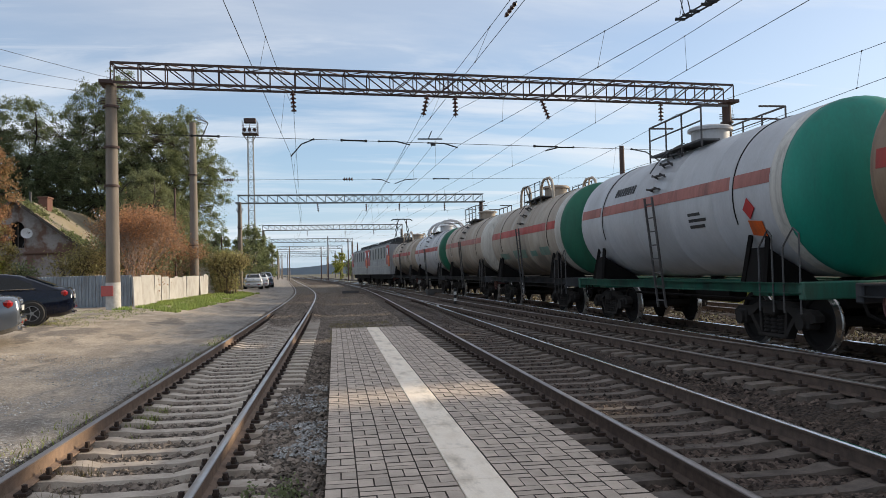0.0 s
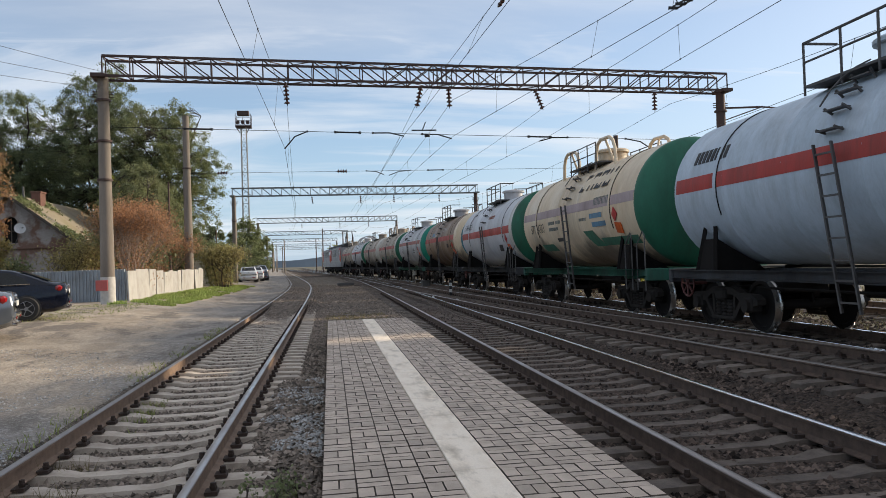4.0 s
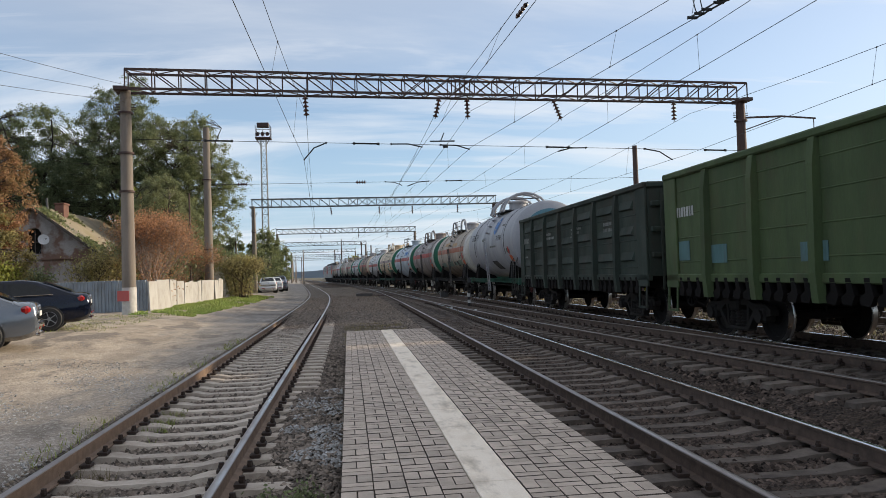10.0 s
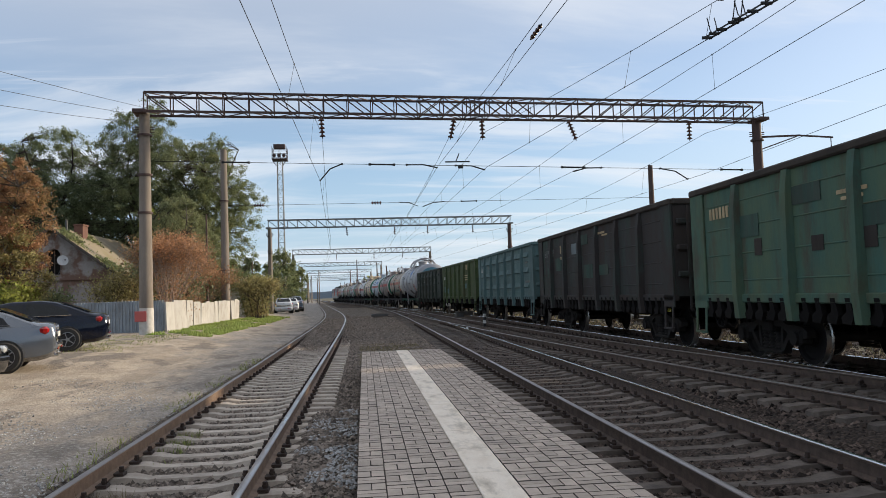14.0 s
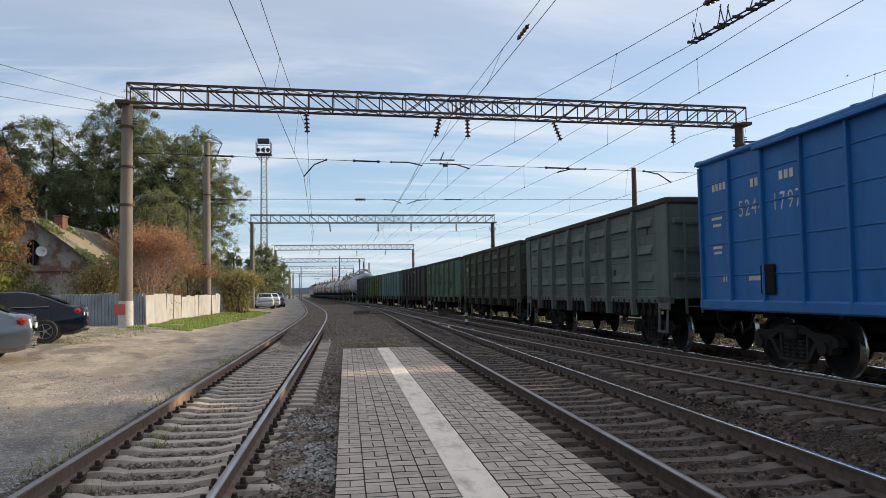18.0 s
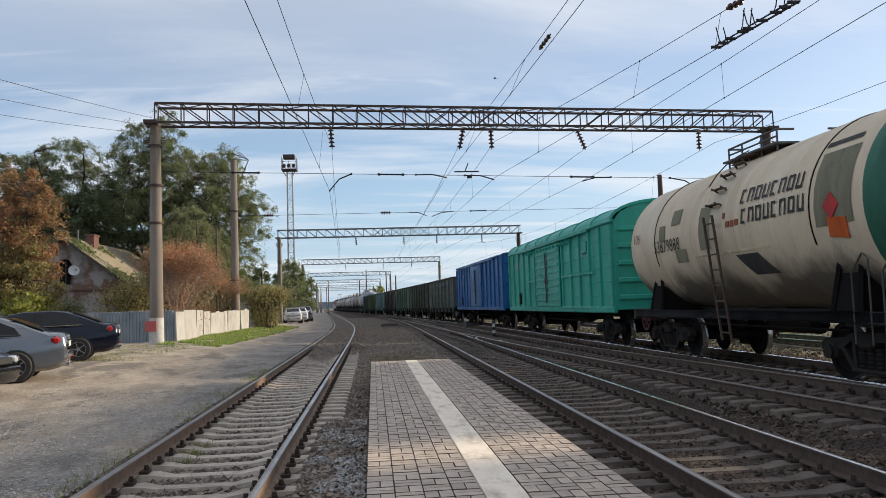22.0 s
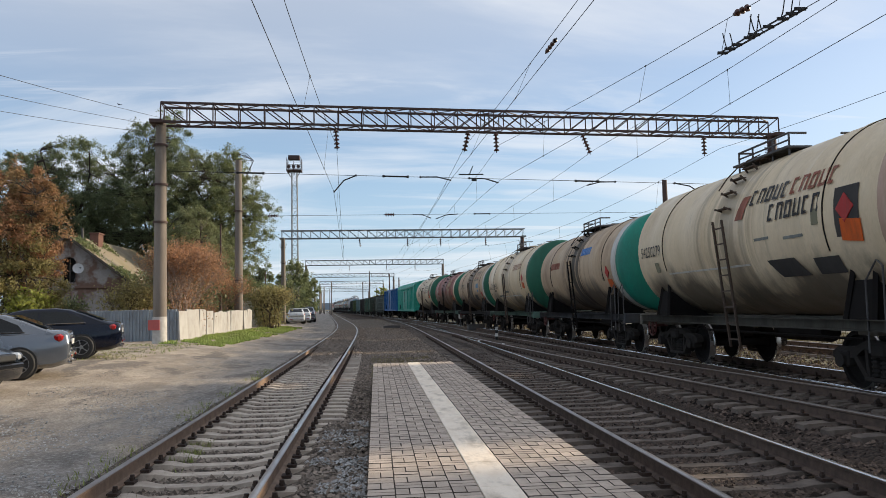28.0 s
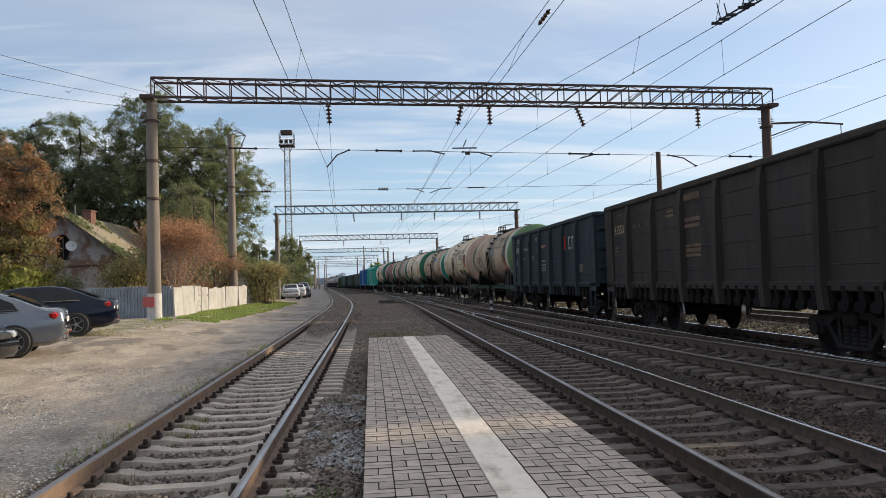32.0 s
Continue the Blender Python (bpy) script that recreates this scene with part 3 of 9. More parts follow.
tagged(part("ground", MB().add(_vs, _fs), EARTH, smooth=True), "dry brown earth with thin grass round the railway", "ground", kind="structure")

sheet("ballast_bed", lambda y: x1(y) - 1.0, lambda y: x1(y) + 2.2, YS, 12, BALLAST_GREY, 0.012, "dark crushed stone bed under the siding track", "ballast", 0.08)
sheet("ballast_bed", lambda y: x1(y) + 2.2, lambda y: x2(y) + 2.2, YS, 10, BALLAST, 0.012, "dark brown crushed stone bed under the running track", "ballast", 0.05)
sheet("ballast_bed", lambda y: x2(y) + 2.2, lambda y: x4(y) + 2.9, YS, 14, BALLAST, 0.014, "brown crushed stone bed of the far running track", "ballast", 0.05)
# dark strip that paints the train's shade onto its track bed
sheet("oily_ballast_bed", lambda y: x4(y) - 1.25, lambda y: x4(y) + 1.25, YS, 8, BALLAST_SHADE, 0.020, "crushed stone under the far running track, coloured dark for the train's shade", "ballast", 0.12)
sheet("gravel_strip", lambda y: x1(y) + 1.45, lambda y: np.maximum(x2(y) - 1.35, x1(y) + 1.6), steps((19.8, 50, 0.5), (50, 130, 2.0)), 8, BALLAST_GREY, 0.022, "grey-brown gravel between siding and running track", "ballast", 0.15)
sheet("dirt_lot", lambda y: x1(y) - 12.0 - 4 * ease(60, 20, y), lambda y: x1(y) - 0.80, YS, 50, LOT, 0.016, "packed dirt yard with worn asphalt and gravel beside the siding", "ground", 0.05)



# ---- tracks ----
RAIL_PROF = [(-0.075, -0.18), (0.075, -0.18), (0.075, -0.168), (0.012, -0.148), (0.010, -0.048), (0.036, -0.036), (0.037, -0.016), (0.033, -0.0085), (0.018, -0.0032), (0.0, 0.0),
             (-0.018, -0.0032), (-0.033, -0.0085), (-0.037, -0.016), (-0.036, -0.036), (-0.010, -0.048), (-0.012, -0.148), (-0.075, -0.168)]


def rail(fx, fz, side, y0, y1, track, mats, name="rail"):
    ys = [y for y in steps((-20, 60, 1.0), (60, 150, 2.5), (150, 420, 8.0), (420, 1000, 40)) if y0 <= y <= y1]
    vs, fs, ms = [], [], []
    n = len(RAIL_PROF)
    for y in ys:
        a = heading(fx, y)
        cx, z = float(fx(y)), float(fz(y))
        for u, w in RAIL_PROF:
            o = side * 0.797 + u
            vs.append((cx + o * math.cos(a), y + o * math.sin(a), z + w))
    mb = MB()
    for j in range(len(ys) - 1):
        for i in range(n):
            k = (i + 1) % n
            mb.f.append((j * n + i, j * n + k, (j + 1) * n + k, (j + 1) * n + i))
            mb.m.append(1 if 6 <= i <= 11 else 0)
    mb.v = vs
    mb.f += [tuple(range(n - 1, -1, -1)), tuple((len(ys) - 1) * n + i for i in range(n))]
    mb.m += [0, 0]
    return part(name, mb, mats, track, smooth=True)


def sleeper_mesh(mat):
    """Concrete sleeper, 2.7 m, with sloping seats and a lower middle."""
    sec = [(-1.35, 0.10, 0.14, -0.20), (-1.30, 0.13, 0.145, -0.185), (-1.0, 0.13, 0.15, -0.178), (-0.55, 0.13, 0.15, -0.182), (-0.38, 0.10, 0.125, -0.215),
           (0.38, 0.10, 0.125, -0.215), (0.55, 0.13, 0.15, -0.182), (1.0, 0.13, 0.15, -0.178), (1.30, 0.13, 0.145, -0.185), (1.35, 0.10, 0.14, -0.20)]
    mb = MB()
    vs = []
    for x, wt, wb, zt in sec:
        vs += [(x, -wb, -0.36), (x, wb, -0.36), (x, wt - 0.012, zt), (x, -wt + 0.012, zt)]
    fs = [(j * 4 + i, j * 4 + (i + 1) % 4, j * 4 + 4 + (i + 1) % 4, j * 4 + 4 + i) for j in range(len(sec) - 1) for i in range(4)]
    fs += [(3, 2, 1, 0), tuple(len(sec) * 4 - 4 + i for i in range(4))]
    return mb.add(vs, fs).data("sleeper", mat)


SEATS = {}
SLEEPER_MESH, SLEEPER_MESH_DARK = sleeper_mesh(SLEEPER), sleeper_mesh(SLEEPER_DARK)


def fastening_mesh(mb, m):
    for s in (-1, 1):
        for o in (-0.115, 0.115):
            c = m @ Vector((s * 0.797 + o, 0, -0.158))
            r = m.to_3x3()
            mb.box(c, (0.10, 0.13, 0.03), r)
            mb.cyl(m @ Vector((s * 0.797 + o * 1.12, 0.0, -0.15)), m @ Vector((s * 0.797 + o * 1.12, 0.0, -0.085)), 0.024, n=6)
            mb.cyl(m @ Vector((s * 0.797 + o * 1.12, 0.0, -0.13)), m @ Vector((s * 0.797 + o * 1.12, 0.0, -0.112)), 0.030, n=6)


def track(label, fx, fz, y0, y1, mats, sl0, sl_sep, sl1, pitch=0.5435, dark=True):
    tr = tagged(thing("railway_track", label, "railway track"), kind="structure")
    rail(fx, fz, -1, y0, y1, tr, mats[0])
    rail(fx, fz, 1, y0, y1, tr, mats[1])
    fast, rest = MB(), MB()
    src = [v.co.copy() for v in SLEEPER_MESH.vertices]
    pol = [tuple(p.vertices) for p in SLEEPER_MESH.polygons]
    rnd = random.Random(int(abs(float(fx(5.0))) * 100))
    y = sl0
    while y < sl1:
        m = Matrix.Translation((float(fx(y)), y, float(fz(y)) + rnd.uniform(-0.006, 0.004))) @ Matrix.Rotation(heading(fx, y) + rnd.uniform(-0.012, 0.012), 4, "Z")
        if y < sl_sep:
            o = part("sleeper", SLEEPER_MESH_DARK if dark else SLEEPER_MESH, None, tr, at=m)
        else:
            rest.add([m @ v for v in src], pol)
        if y < 45:
            fastening_mesh(fast, m)
            SEATS.setdefault(fx, []).append(y)
        y += pitch * rnd.uniform(0.985, 1.015)
    if rest.v:
        tagged(part("far_sleepers", rest, SLEEPER_DARK if dark else SLEEPER, tr), "concrete sleepers farther along the track", kind="stuff")
    if fast.v:
        tagged(part("rail_fastenings", fast, FASTEN, tr), "dark iron clips and bolts on the sleepers", kind="stuff")
    return tr


track("siding track with rusty rails on concrete sleepers, bending away", x1, z0, -20, 900, ((RUST_LIGHT, STEEL_DULL), (RUST_LIGHT, STEEL_MID)), -3.0, 60, 75, dark=False)
track("running track with polished rail heads on concrete sleepers", x2, z0, -20, 900, ((RUST, STEEL_DULL), (RUST, STEEL)), -3.0, 70, 150)
track("crossover track between the two running tracks, brown rails", x3, z3, -18, 100, ((RUST, STEEL_DULL), (RUST, STEEL_DULL)), 2.0, 48, 60)
track("far running track that carries the freight train", x4, z4, -60, 900, ((RUST, STEEL), (RUST, STEEL)), 0.0, 60, 90)
track("disused track behind the freight train", x5, z4, -60, 300, ((RUST, STEEL_DULL), (RUST, STEEL_DULL)), 4.0, 40, 41)

# ---- platform ----
ZP, PL, SL, SR, PR, PEND = 0.20, -0.088, 0.765, 1.075, 1.883, 19.65
platform = thing("platform", "low platform of grey concrete pavers with a white line", "platform", kind="structure")
part("platform_body", MB().box(((PL + PR) / 2, (PEND - 30) / 2, (ZP - 0.016 - 0.5) / 2), (PR - PL - 0.02, PEND + 30, ZP - 0.016 + 0.5), None, 0.01), [JOINT], platform, "grey concrete platform edge and bedding")


def paver(mb, c, sx, sy, rot=None):
    """One paver; its chamfered edges are stained with soil (second material)."""
    hx, hy, bx, by = (sx - 0.006) / 2, (sy - 0.008) / 2, 0.0018, 0.0045
    vs = [Vector((i * (hx - u), j * (hy - v), z)) for z, u, v in ((0, bx, by), (-0.008, 0, 0), (-0.06, 0, 0)) for i, j in ((-1, -1), (1, -1), (1, 1), (-1, 1))]
    if rot is not None:
        vs = [rot @ q for q in vs]
    mb.mat = 0
    o = len(mb.v)
    mb.add([q + Vector(c) for q in vs], [(0, 1, 2, 3)])
    for k in range(2):
        for i in range(4):
            j = (i + 1) % 4
            mb.f.append((o + 4 * k + j, o + 4 * k + i, o + 4 * k + 4 + i, o + 4 * k + 4 + j))
            mb.m.append(1)
    return mb


def pave():
    near, field = [], MB()
    rnd = random.Random(5)
    meshes = {}
    for x0, x1_, cols in ((PL, SL, 4), (SR, PR, 4)):
        w = (x1_ - x0) / cols
        for c in range(cols):
            cx = x0 + (c + 0.5) * w
            k, y = c % 2, PEND
            while y > -8:
                if k % 2 == 0:
                    items = [(cx, y - 0.05, w, 0.1), (cx, y - 0.15, w, 0.1)]
                else:
                    items = [(cx - w / 4, y - 0.1, w / 2, 0.2), (cx + w / 4, y - 0.1, w / 2, 0.2)]
                for bx, by, sx, sy in items:
                    near.append((bx, by, sx, sy))
                y -= 0.2
                k += 1
    near.sort(key=lambda q: abs(q[1] - 5.2))
    for i, (bx, by, sx, sy) in enumerate(near):
        dz, tilt = rnd.uniform(-0.0025, 0.0025), rnd.uniform(-0.008, 0.008)
        bx, by = bx + rnd.uniform(-0.0015, 0.0015), by + rnd.uniform(-0.0015, 0.0015)
        if i < 300:
            key = (round(sx, 3), round(sy, 3))
            if key not in meshes:
                meshes[key] = paver(MB(), (0, 0, 0), sx, sy).data("paver", [PAVER, JOINT])
            part("paver", meshes[key], None, platform, at=pose(bx, by, ZP + dz, math.degrees(tilt), math.degrees(rnd.uniform(-0.008, 0.008)), rnd.uniform(-0.25, 0.25)))
        else:
            paver(field, (bx, by, ZP + dz), sx, sy, Matrix.Rotation(rnd.uniform(-0.004, 0.004), 3, "Z"))
    tagged(part("paver_field", field, [PAVER_J, JOINT], platform), "grey concrete pavers laid in pairs", kind="stuff")
    line = MB()
    y = PEND
    while y > -8:
        ln = rnd.uniform(0.9, 1.1)
        line.box(((SL + SR) / 2, y - ln / 2, ZP - 0.03), (SR - SL - 0.008, ln - 0.004, 0.064 + rnd.uniform(-0.002, 0.002)), None, 0.006)
        y -= ln
    part("white_line", line, LINE, platform, "worn white painted slabs along the platform")


pave()

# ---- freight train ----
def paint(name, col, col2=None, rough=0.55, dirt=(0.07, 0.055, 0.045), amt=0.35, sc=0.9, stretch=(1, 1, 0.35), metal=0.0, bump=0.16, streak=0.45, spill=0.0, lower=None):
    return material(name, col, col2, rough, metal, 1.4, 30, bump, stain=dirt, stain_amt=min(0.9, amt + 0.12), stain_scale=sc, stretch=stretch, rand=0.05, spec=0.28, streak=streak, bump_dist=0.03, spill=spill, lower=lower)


IRON = material("sooty_bogie_iron", (0.009, 0.008, 0.008), (0.016, 0.014, 0.013), 0.9, 0.0, 5, 50, 0.25, rand=0.2, spec=0.12)
WHEEL_RED = paint("faded_red_wheel_paint", (0.13, 0.032, 0.03), (0.075, 0.03, 0.027), 0.6)
BOGIE_IRON = material("dusty_bogie_iron", (0.022, 0.020, 0.019), (0.034, 0.029, 0.026), 0.9, 0.0, 5, 50, 0.25, rand=0.2, spec=0.15)
WHEEL_RIM = material("worn_wheel_tread", (0.42, 0.40, 0.38), (0.28, 0.26, 0.24), 0.3, 0.9, 5, 50, 0.03)
FRAME = paint("dark_wagon_frame", (0.052, 0.056, 0.064), (0.03, 0.031, 0.034), 0.7)
FRAME_GREEN = paint("green_wagon_frame", (0.02, 0.17, 0.115), (0.03, 0.10, 0.075), 0.6)
FRAME_TEAL = paint("faded_green_wagon_frame", (0.10, 0.20, 0.16), (0.10, 0.14, 0.12), 0.7)
FRAME_TAN = paint("tan_wagon_frame", (0.15, 0.14, 0.115), (0.09, 0.083, 0.072), 0.7)
PIPE = paint("grey_handrail_pipe", (0.11, 0.11, 0.112), (0.07, 0.065, 0.065), 0.65)
RED = paint("red_stripe_paint", (0.46, 0.045, 0.035), (0.36, 0.05, 0.04), 0.5, amt=0.25)
ORANGE = paint("orange_stripe_paint", (0.46, 0.12, 0.045), (0.36, 0.11, 0.06), 0.5, amt=0.3)
PALE_RED = paint("faded_red_stripe_paint", (0.44, 0.16, 0.13), (0.36, 0.15, 0.13), 0.6, amt=0.3)
MARK_W = paint("white_marking_paint", (0.55, 0.55, 0.53), (0.42, 0.42, 0.40), 0.7, amt=0.3)
MARK_DIM = paint("worn_white_marking_paint", (0.26, 0.27, 0.25), (0.14, 0.15, 0.14), 0.8, amt=0.5)
MARK_K = paint("black_marking_paint", (0.03, 0.03, 0.032), None, 0.6, amt=0.1)
MARK_B = paint("blue_logo_paint", (0.04, 0.20, 0.55), None, 0.5, amt=0.1)
MARK_O = paint("orange_placard", (0.75, 0.13, 0.02), None, 0.5, amt=0.1)
MARK_RD = paint("red_placard", (0.55, 0.035, 0.035), None, 0.5, amt=0.1)
MARK_R = paint("red_brown_marking_paint", (0.30, 0.09, 0.05), None, 0.6, amt=0.1)
MARK_Y = paint("tan_marking_paint", (0.50, 0.38, 0.22), None, 0.6, amt=0.1)


def bogie_meshes():
    fr = MB()
    for s in (-1, 1):
        x = s * 1.02
        up = [(-1.22, 0.60), (-1.08, 0.68), (-0.62, 0.70), (-0.34, 0.80), (0.34, 0.80), (0.62, 0.70), (1.08, 0.68), (1.22, 0.60), (1.22, 0.50), (1.08, 0.47), (0.66, 0.52), (0.42, 0.66), (-0.42, 0.66), (-0.66, 0.52), (-1.08, 0.47), (-1.22, 0.50)]
        fr.prism(up, x - 0.08, x + 0.08, "x")
        for e in (-1, 1):
            fr.bar((x, e * 0.66, 0.55), (x, e * 0.38, 0.22), 0.15, 0.09)
            fr.bar((x, e * 0.40, 0.68), (x, e * 0.36, 0.24), 0.12, 0.07)
            fr.box((x, e * 0.925, 0.50), (0.24, 0.30, 0.26), None, 0.03)
            fr.cyl((x - 0.02, e * 0.925, 0.475), (x + s * 0.17, e * 0.925, 0.475), 0.12, n=12)
        fr.box((x, 0, 0.21), (0.20, 0.86, 0.07), None, 0.02)
    fr.box((0, 0, 0.66), (2.35, 0.36, 0.22), None, 0.04)
    spr = MB()
    spr.rev([q for k in range(5) for q in ((0.25 + k * 0.066, 0.07), (0.263 + k * 0.066, 0.092), (0.285 + k * 0.066, 0.092), (0.298 + k * 0.066, 0.07))], 8, "z")
    half = [(0.0, 0.085), (0.72, 0.085), (0.725, 0.14), (0.765, 0.16), (0.76, 0.38), (0.722, 0.41), (0.722, 0.478), (0.735, 0.50), (0.755, 0.50), (0.77, 0.476), (0.86, 0.462), (0.86, 0.39), (0.81, 0.37), (0.81, 0.17), (0.855, 0.15), (0.86, 0.085), (0.98, 0.08)]
    tread = [0, 0, 0, 0, 0, 0, 1, 1, 1, 1, 0, 0, 0, 0, 0, 0]
    ws = MB().rev([(-a, r) for a, r in reversed(half[1:])] + half, 24, "x", mats=list(reversed(tread)) + tread)
    rig = MB()
    rig.box((0, 0, 0.74), (1.3, 1.5, 0.10), None, 0.02)
    for e in (-1, 1):
        rig.box((0, e * 0.36, 0.50), (1.34, 0.14, 0.16), None, 0.02)
        rig.bar((-0.62, e * 0.38, 0.50), (0, e * 0.20, 0.62), 0.06).bar((0.62, e * 0.38, 0.50), (0, e * 0.20, 0.62), 0.06)
        rig.box((0.12 * e, e * 0.95, 0.80), (0.9, 0.5, 0.20), None, 0.03)
        for u in (-0.74, 0.74):
            rig.box((u, e * 0.42, 0.48), (0.10, 0.10, 0.34), None, 0.02)
    rig.box((0.1, 0, 0.62), (0.05, 2.1, 0.26), None, 0.01)
    return rig.data("brake_rigging", IRON), fr.data("bogie", BOGIE_IRON), spr.data("coil_spring", BOGIE_IRON, True), ws.data("wheelset", [IRON, WHEEL_RIM], True)


RIGGING, BOGIE, SPRING, WHEELSET = bogie_meshes()
WHEELSETS = []


def bogies(w, dist):
    for e in (-1, 1):
        b = part("bogie", BOGIE, None, w, at=pose(0, e * dist / 2, 0))
        part("brake_rigging", RIGGING, None, b)
        for s in (-1, 1):
            for dy in (-0.21, 0.0, 0.21):
                part("coil_spring", SPRING, None, b, at=pose(s * 1.02, dy, 0))
        for k in (-1, 1):
            o = part("wheelset", WHEELSET, None, b, at=pose(0, k * 0.925, 0.475))
            WHEELSETS.append((o, k))


def couplers(w, half):
    for e in (-1, 1):
        mb = MB().box((0, e * (half - 0.42), 1.04), (0.20, 0.62, 0.22), None, 0.03)
        mb.box((0.05, e * (half - 0.12), 1.04), (0.36, 0.26, 0.32), None, 0.06)
        mb.box((-0.16, e * (half - 0.06), 1.04), (0.12, 0.20, 0.26), None, 0.04)
        part("coupler", mb, IRON, w)
        h = MB().tube([(-0.45, e * (half - 0.75), 1.0), (-0.47, e * (half - 0.5), 0.62), (-0.42, e * (half - 0.15), 0.5), (-0.38, e * half, 0.72)], 0.03, 6)
        part("brake_hose", h, IRON, w)


def marks(w, rows, mat, x, name="painted_bar"):
    """Rows of plain bars on a side wall: (y, z, bar length, bar height, count, gap)."""
    for y, z, ln, ht, n, gap in rows:
        for i in range(n):
            part(name, MB().box((x, y - i * (ln + gap), z), (0.008, ln, ht)), mat, w, "plain painted bar")


def curved_patch(mb, r, zc, z0_, z1_, y0, y1, n=8, t=0.006):
    """A thin painted band on the tank's side, between two heights."""
    vs = []
    for i in range(n + 1):
        z = z0_ + (z1_ - z0_) * i / n
        dz = max(-0.999, min(0.999, (z - zc) / r))
        a = math.asin(dz)
        for y in (y0, y1):
            for rr in (r + t, r - 0.01):
                vs.append((-rr * math.cos(a), y, zc + rr * math.sin(a)))
    fs = []
    for i in range(n):
        k = 4 * i
        fs += [(k, k + 2, k + 6, k + 4), (k + 1, k + 5, k + 7, k + 3), (k, k + 4, k + 5, k + 1), (k + 2, k + 3, k + 7, k + 6)]
    fs += [(0, 1, 3, 2), (4 * n, 4 * n + 2, 4 * n + 3, 4 * n + 1)]
    mb.add(vs, fs)


TANK_R, TANK_Z, TANK_L = 1.47, 2.66, 10.95


def tank_marks(w, rows, mat, name="painted_bar"):
    for y, z, ln, ht, n, gap in rows:
        for i in range(n):
            yy, mb = y - i * (ln + gap), MB()
            curved_patch(mb, TANK_R, TANK_Z, z - ht / 2, z + ht / 2, yy - ln, yy, 3, 0.009)
            part(name, mb, mat, w, "plain painted bar")


def tank_wagon(label, body, cap, ring=None, cap_w=0.35, ring_w=0.45, stripe=None, stripe_z=(2.72, 2.98), top="rails", frame=FRAME, bands=True, front=None, belly=None,
               extras=(), dome=None, ladder_mat=None, disc=1.0, rim=None, size=(1.47, 2.66)):
    global TANK_R, TANK_Z
    TANK_R, TANK_Z = size
    w = thing("tank_wagon", label, "tank wagon", group="wagons of the freight train")
    h = TANK_L / 2
    ell = [(h - 0.50 + 0.50 * math.sin(a), TANK_R * math.cos(a)) for a in np.linspace(0, math.pi / 2, 17)]
    ell = [(y, max(r, 0.001)) for y, r in ell]
    ye = h - 0.50
    # cylinder with its weld seams
    prof = []
    cuts = np.linspace(-ye + cap_w + (ring_w if ring else 0), ye, 6)
    for i, y in enumerate(cuts):
        if 0 < i < 5:
            prof += [(y - 0.02, TANK_R), (y, TANK_R + 0.007), (y + 0.02, TANK_R)]
        else:
            prof.append((y, TANK_R))
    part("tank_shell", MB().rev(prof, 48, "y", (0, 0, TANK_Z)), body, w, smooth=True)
    if ring:
        part("ring_band", MB().rev([(-ye + cap_w, TANK_R + 0.003), (-ye + cap_w + ring_w, TANK_R + 0.003)], 48, "y", (0, 0, TANK_Z)), ring, w, "painted ring round the shell", smooth=True)
    if disc < 1.0:
        # the end is painted as a disc inside a plain rim
        inner = [(y, r) for y, r in ell if r <= disc * TANK_R]
        outer = [(y, r) for y, r in ell if r > disc * TANK_R] + inner[:1]
        part("rear_rim", MB().rev([(-y, r) for y, r in reversed(outer)] + [(-ye + cap_w, TANK_R)], 48, "y", (0, 0, TANK_Z)), rim or ring or body, w, "plain rim of the tank end", smooth=True)
        part("rear_end", MB().rev([(-y, r) for y, r in reversed(inner)], 48, "y", (0, 0, TANK_Z)), cap, w, "painted disc on the domed end", smooth=True)
    else:
        part("rear_end", MB().rev([(-y, r) for y, r in reversed(ell)] + [(-ye + cap_w, TANK_R)], 48, "y", (0, 0, TANK_Z)), cap, w, "domed end of the tank", smooth=True)
    part("front_end", MB().rev(ell, 48, "y", (0, 0, TANK_Z)), front or body, w, "domed end of the tank", smooth=True)
    if belly:
        # remains of an older green coat low on the side
        for y, z, ln, ht in ((3.9, 1.98, 1.5, 0.26), (1.6, 2.02, 1.9, 0.34), (-0.9, 2.0, 0.8, 0.22), (-2.2, 2.05, 1.1, 0.30)):
            patch(y, z, ln, ht, belly, 0.4)(w)
    if stripe:
        mb = MB()
        curved_patch(mb, TANK_R, TANK_Z, stripe_z[0], stripe_z[1], -ye + cap_w + (ring_w if ring else 0) + 0.02, ye - 0.05)
        part("side_stripe", mb, stripe, w, "painted stripe along the side", smooth=True)
    if bands:
        for y in (-3.35, 3.35):
            part("strap", MB().rev([(y - 0.05, TANK_R), (y - 0.05, TANK_R + 0.018), (y + 0.05, TANK_R + 0.018), (y + 0.05, TANK_R)], 40, "y", (0, 0, TANK_Z), -0.35, math.pi + 0.35), body, w, smooth=True)
            # solid dark strip stands for the line of shade along the strap
            part("strap_edge", MB().rev([(y - 0.075, TANK_R + 0.002), (y - 0.075, TANK_R + 0.012), (y - 0.052, TANK_R + 0.012), (y - 0.052, TANK_R + 0.002)], 40, "y", (0, 0, TANK_Z), -0.35, math.pi + 0.35), IRON, w, "dark strip for the shadow gap beside the strap", smooth=True)
    # frame
    fr = MB()
    fr.box((0, 0, 1.00), (0.50, 11.0, 0.26))
    for e in (-1, 1):
        fr.box((0, e * 5.35, 1.01), (2.95, 0.16, 0.28), None, 0.02)
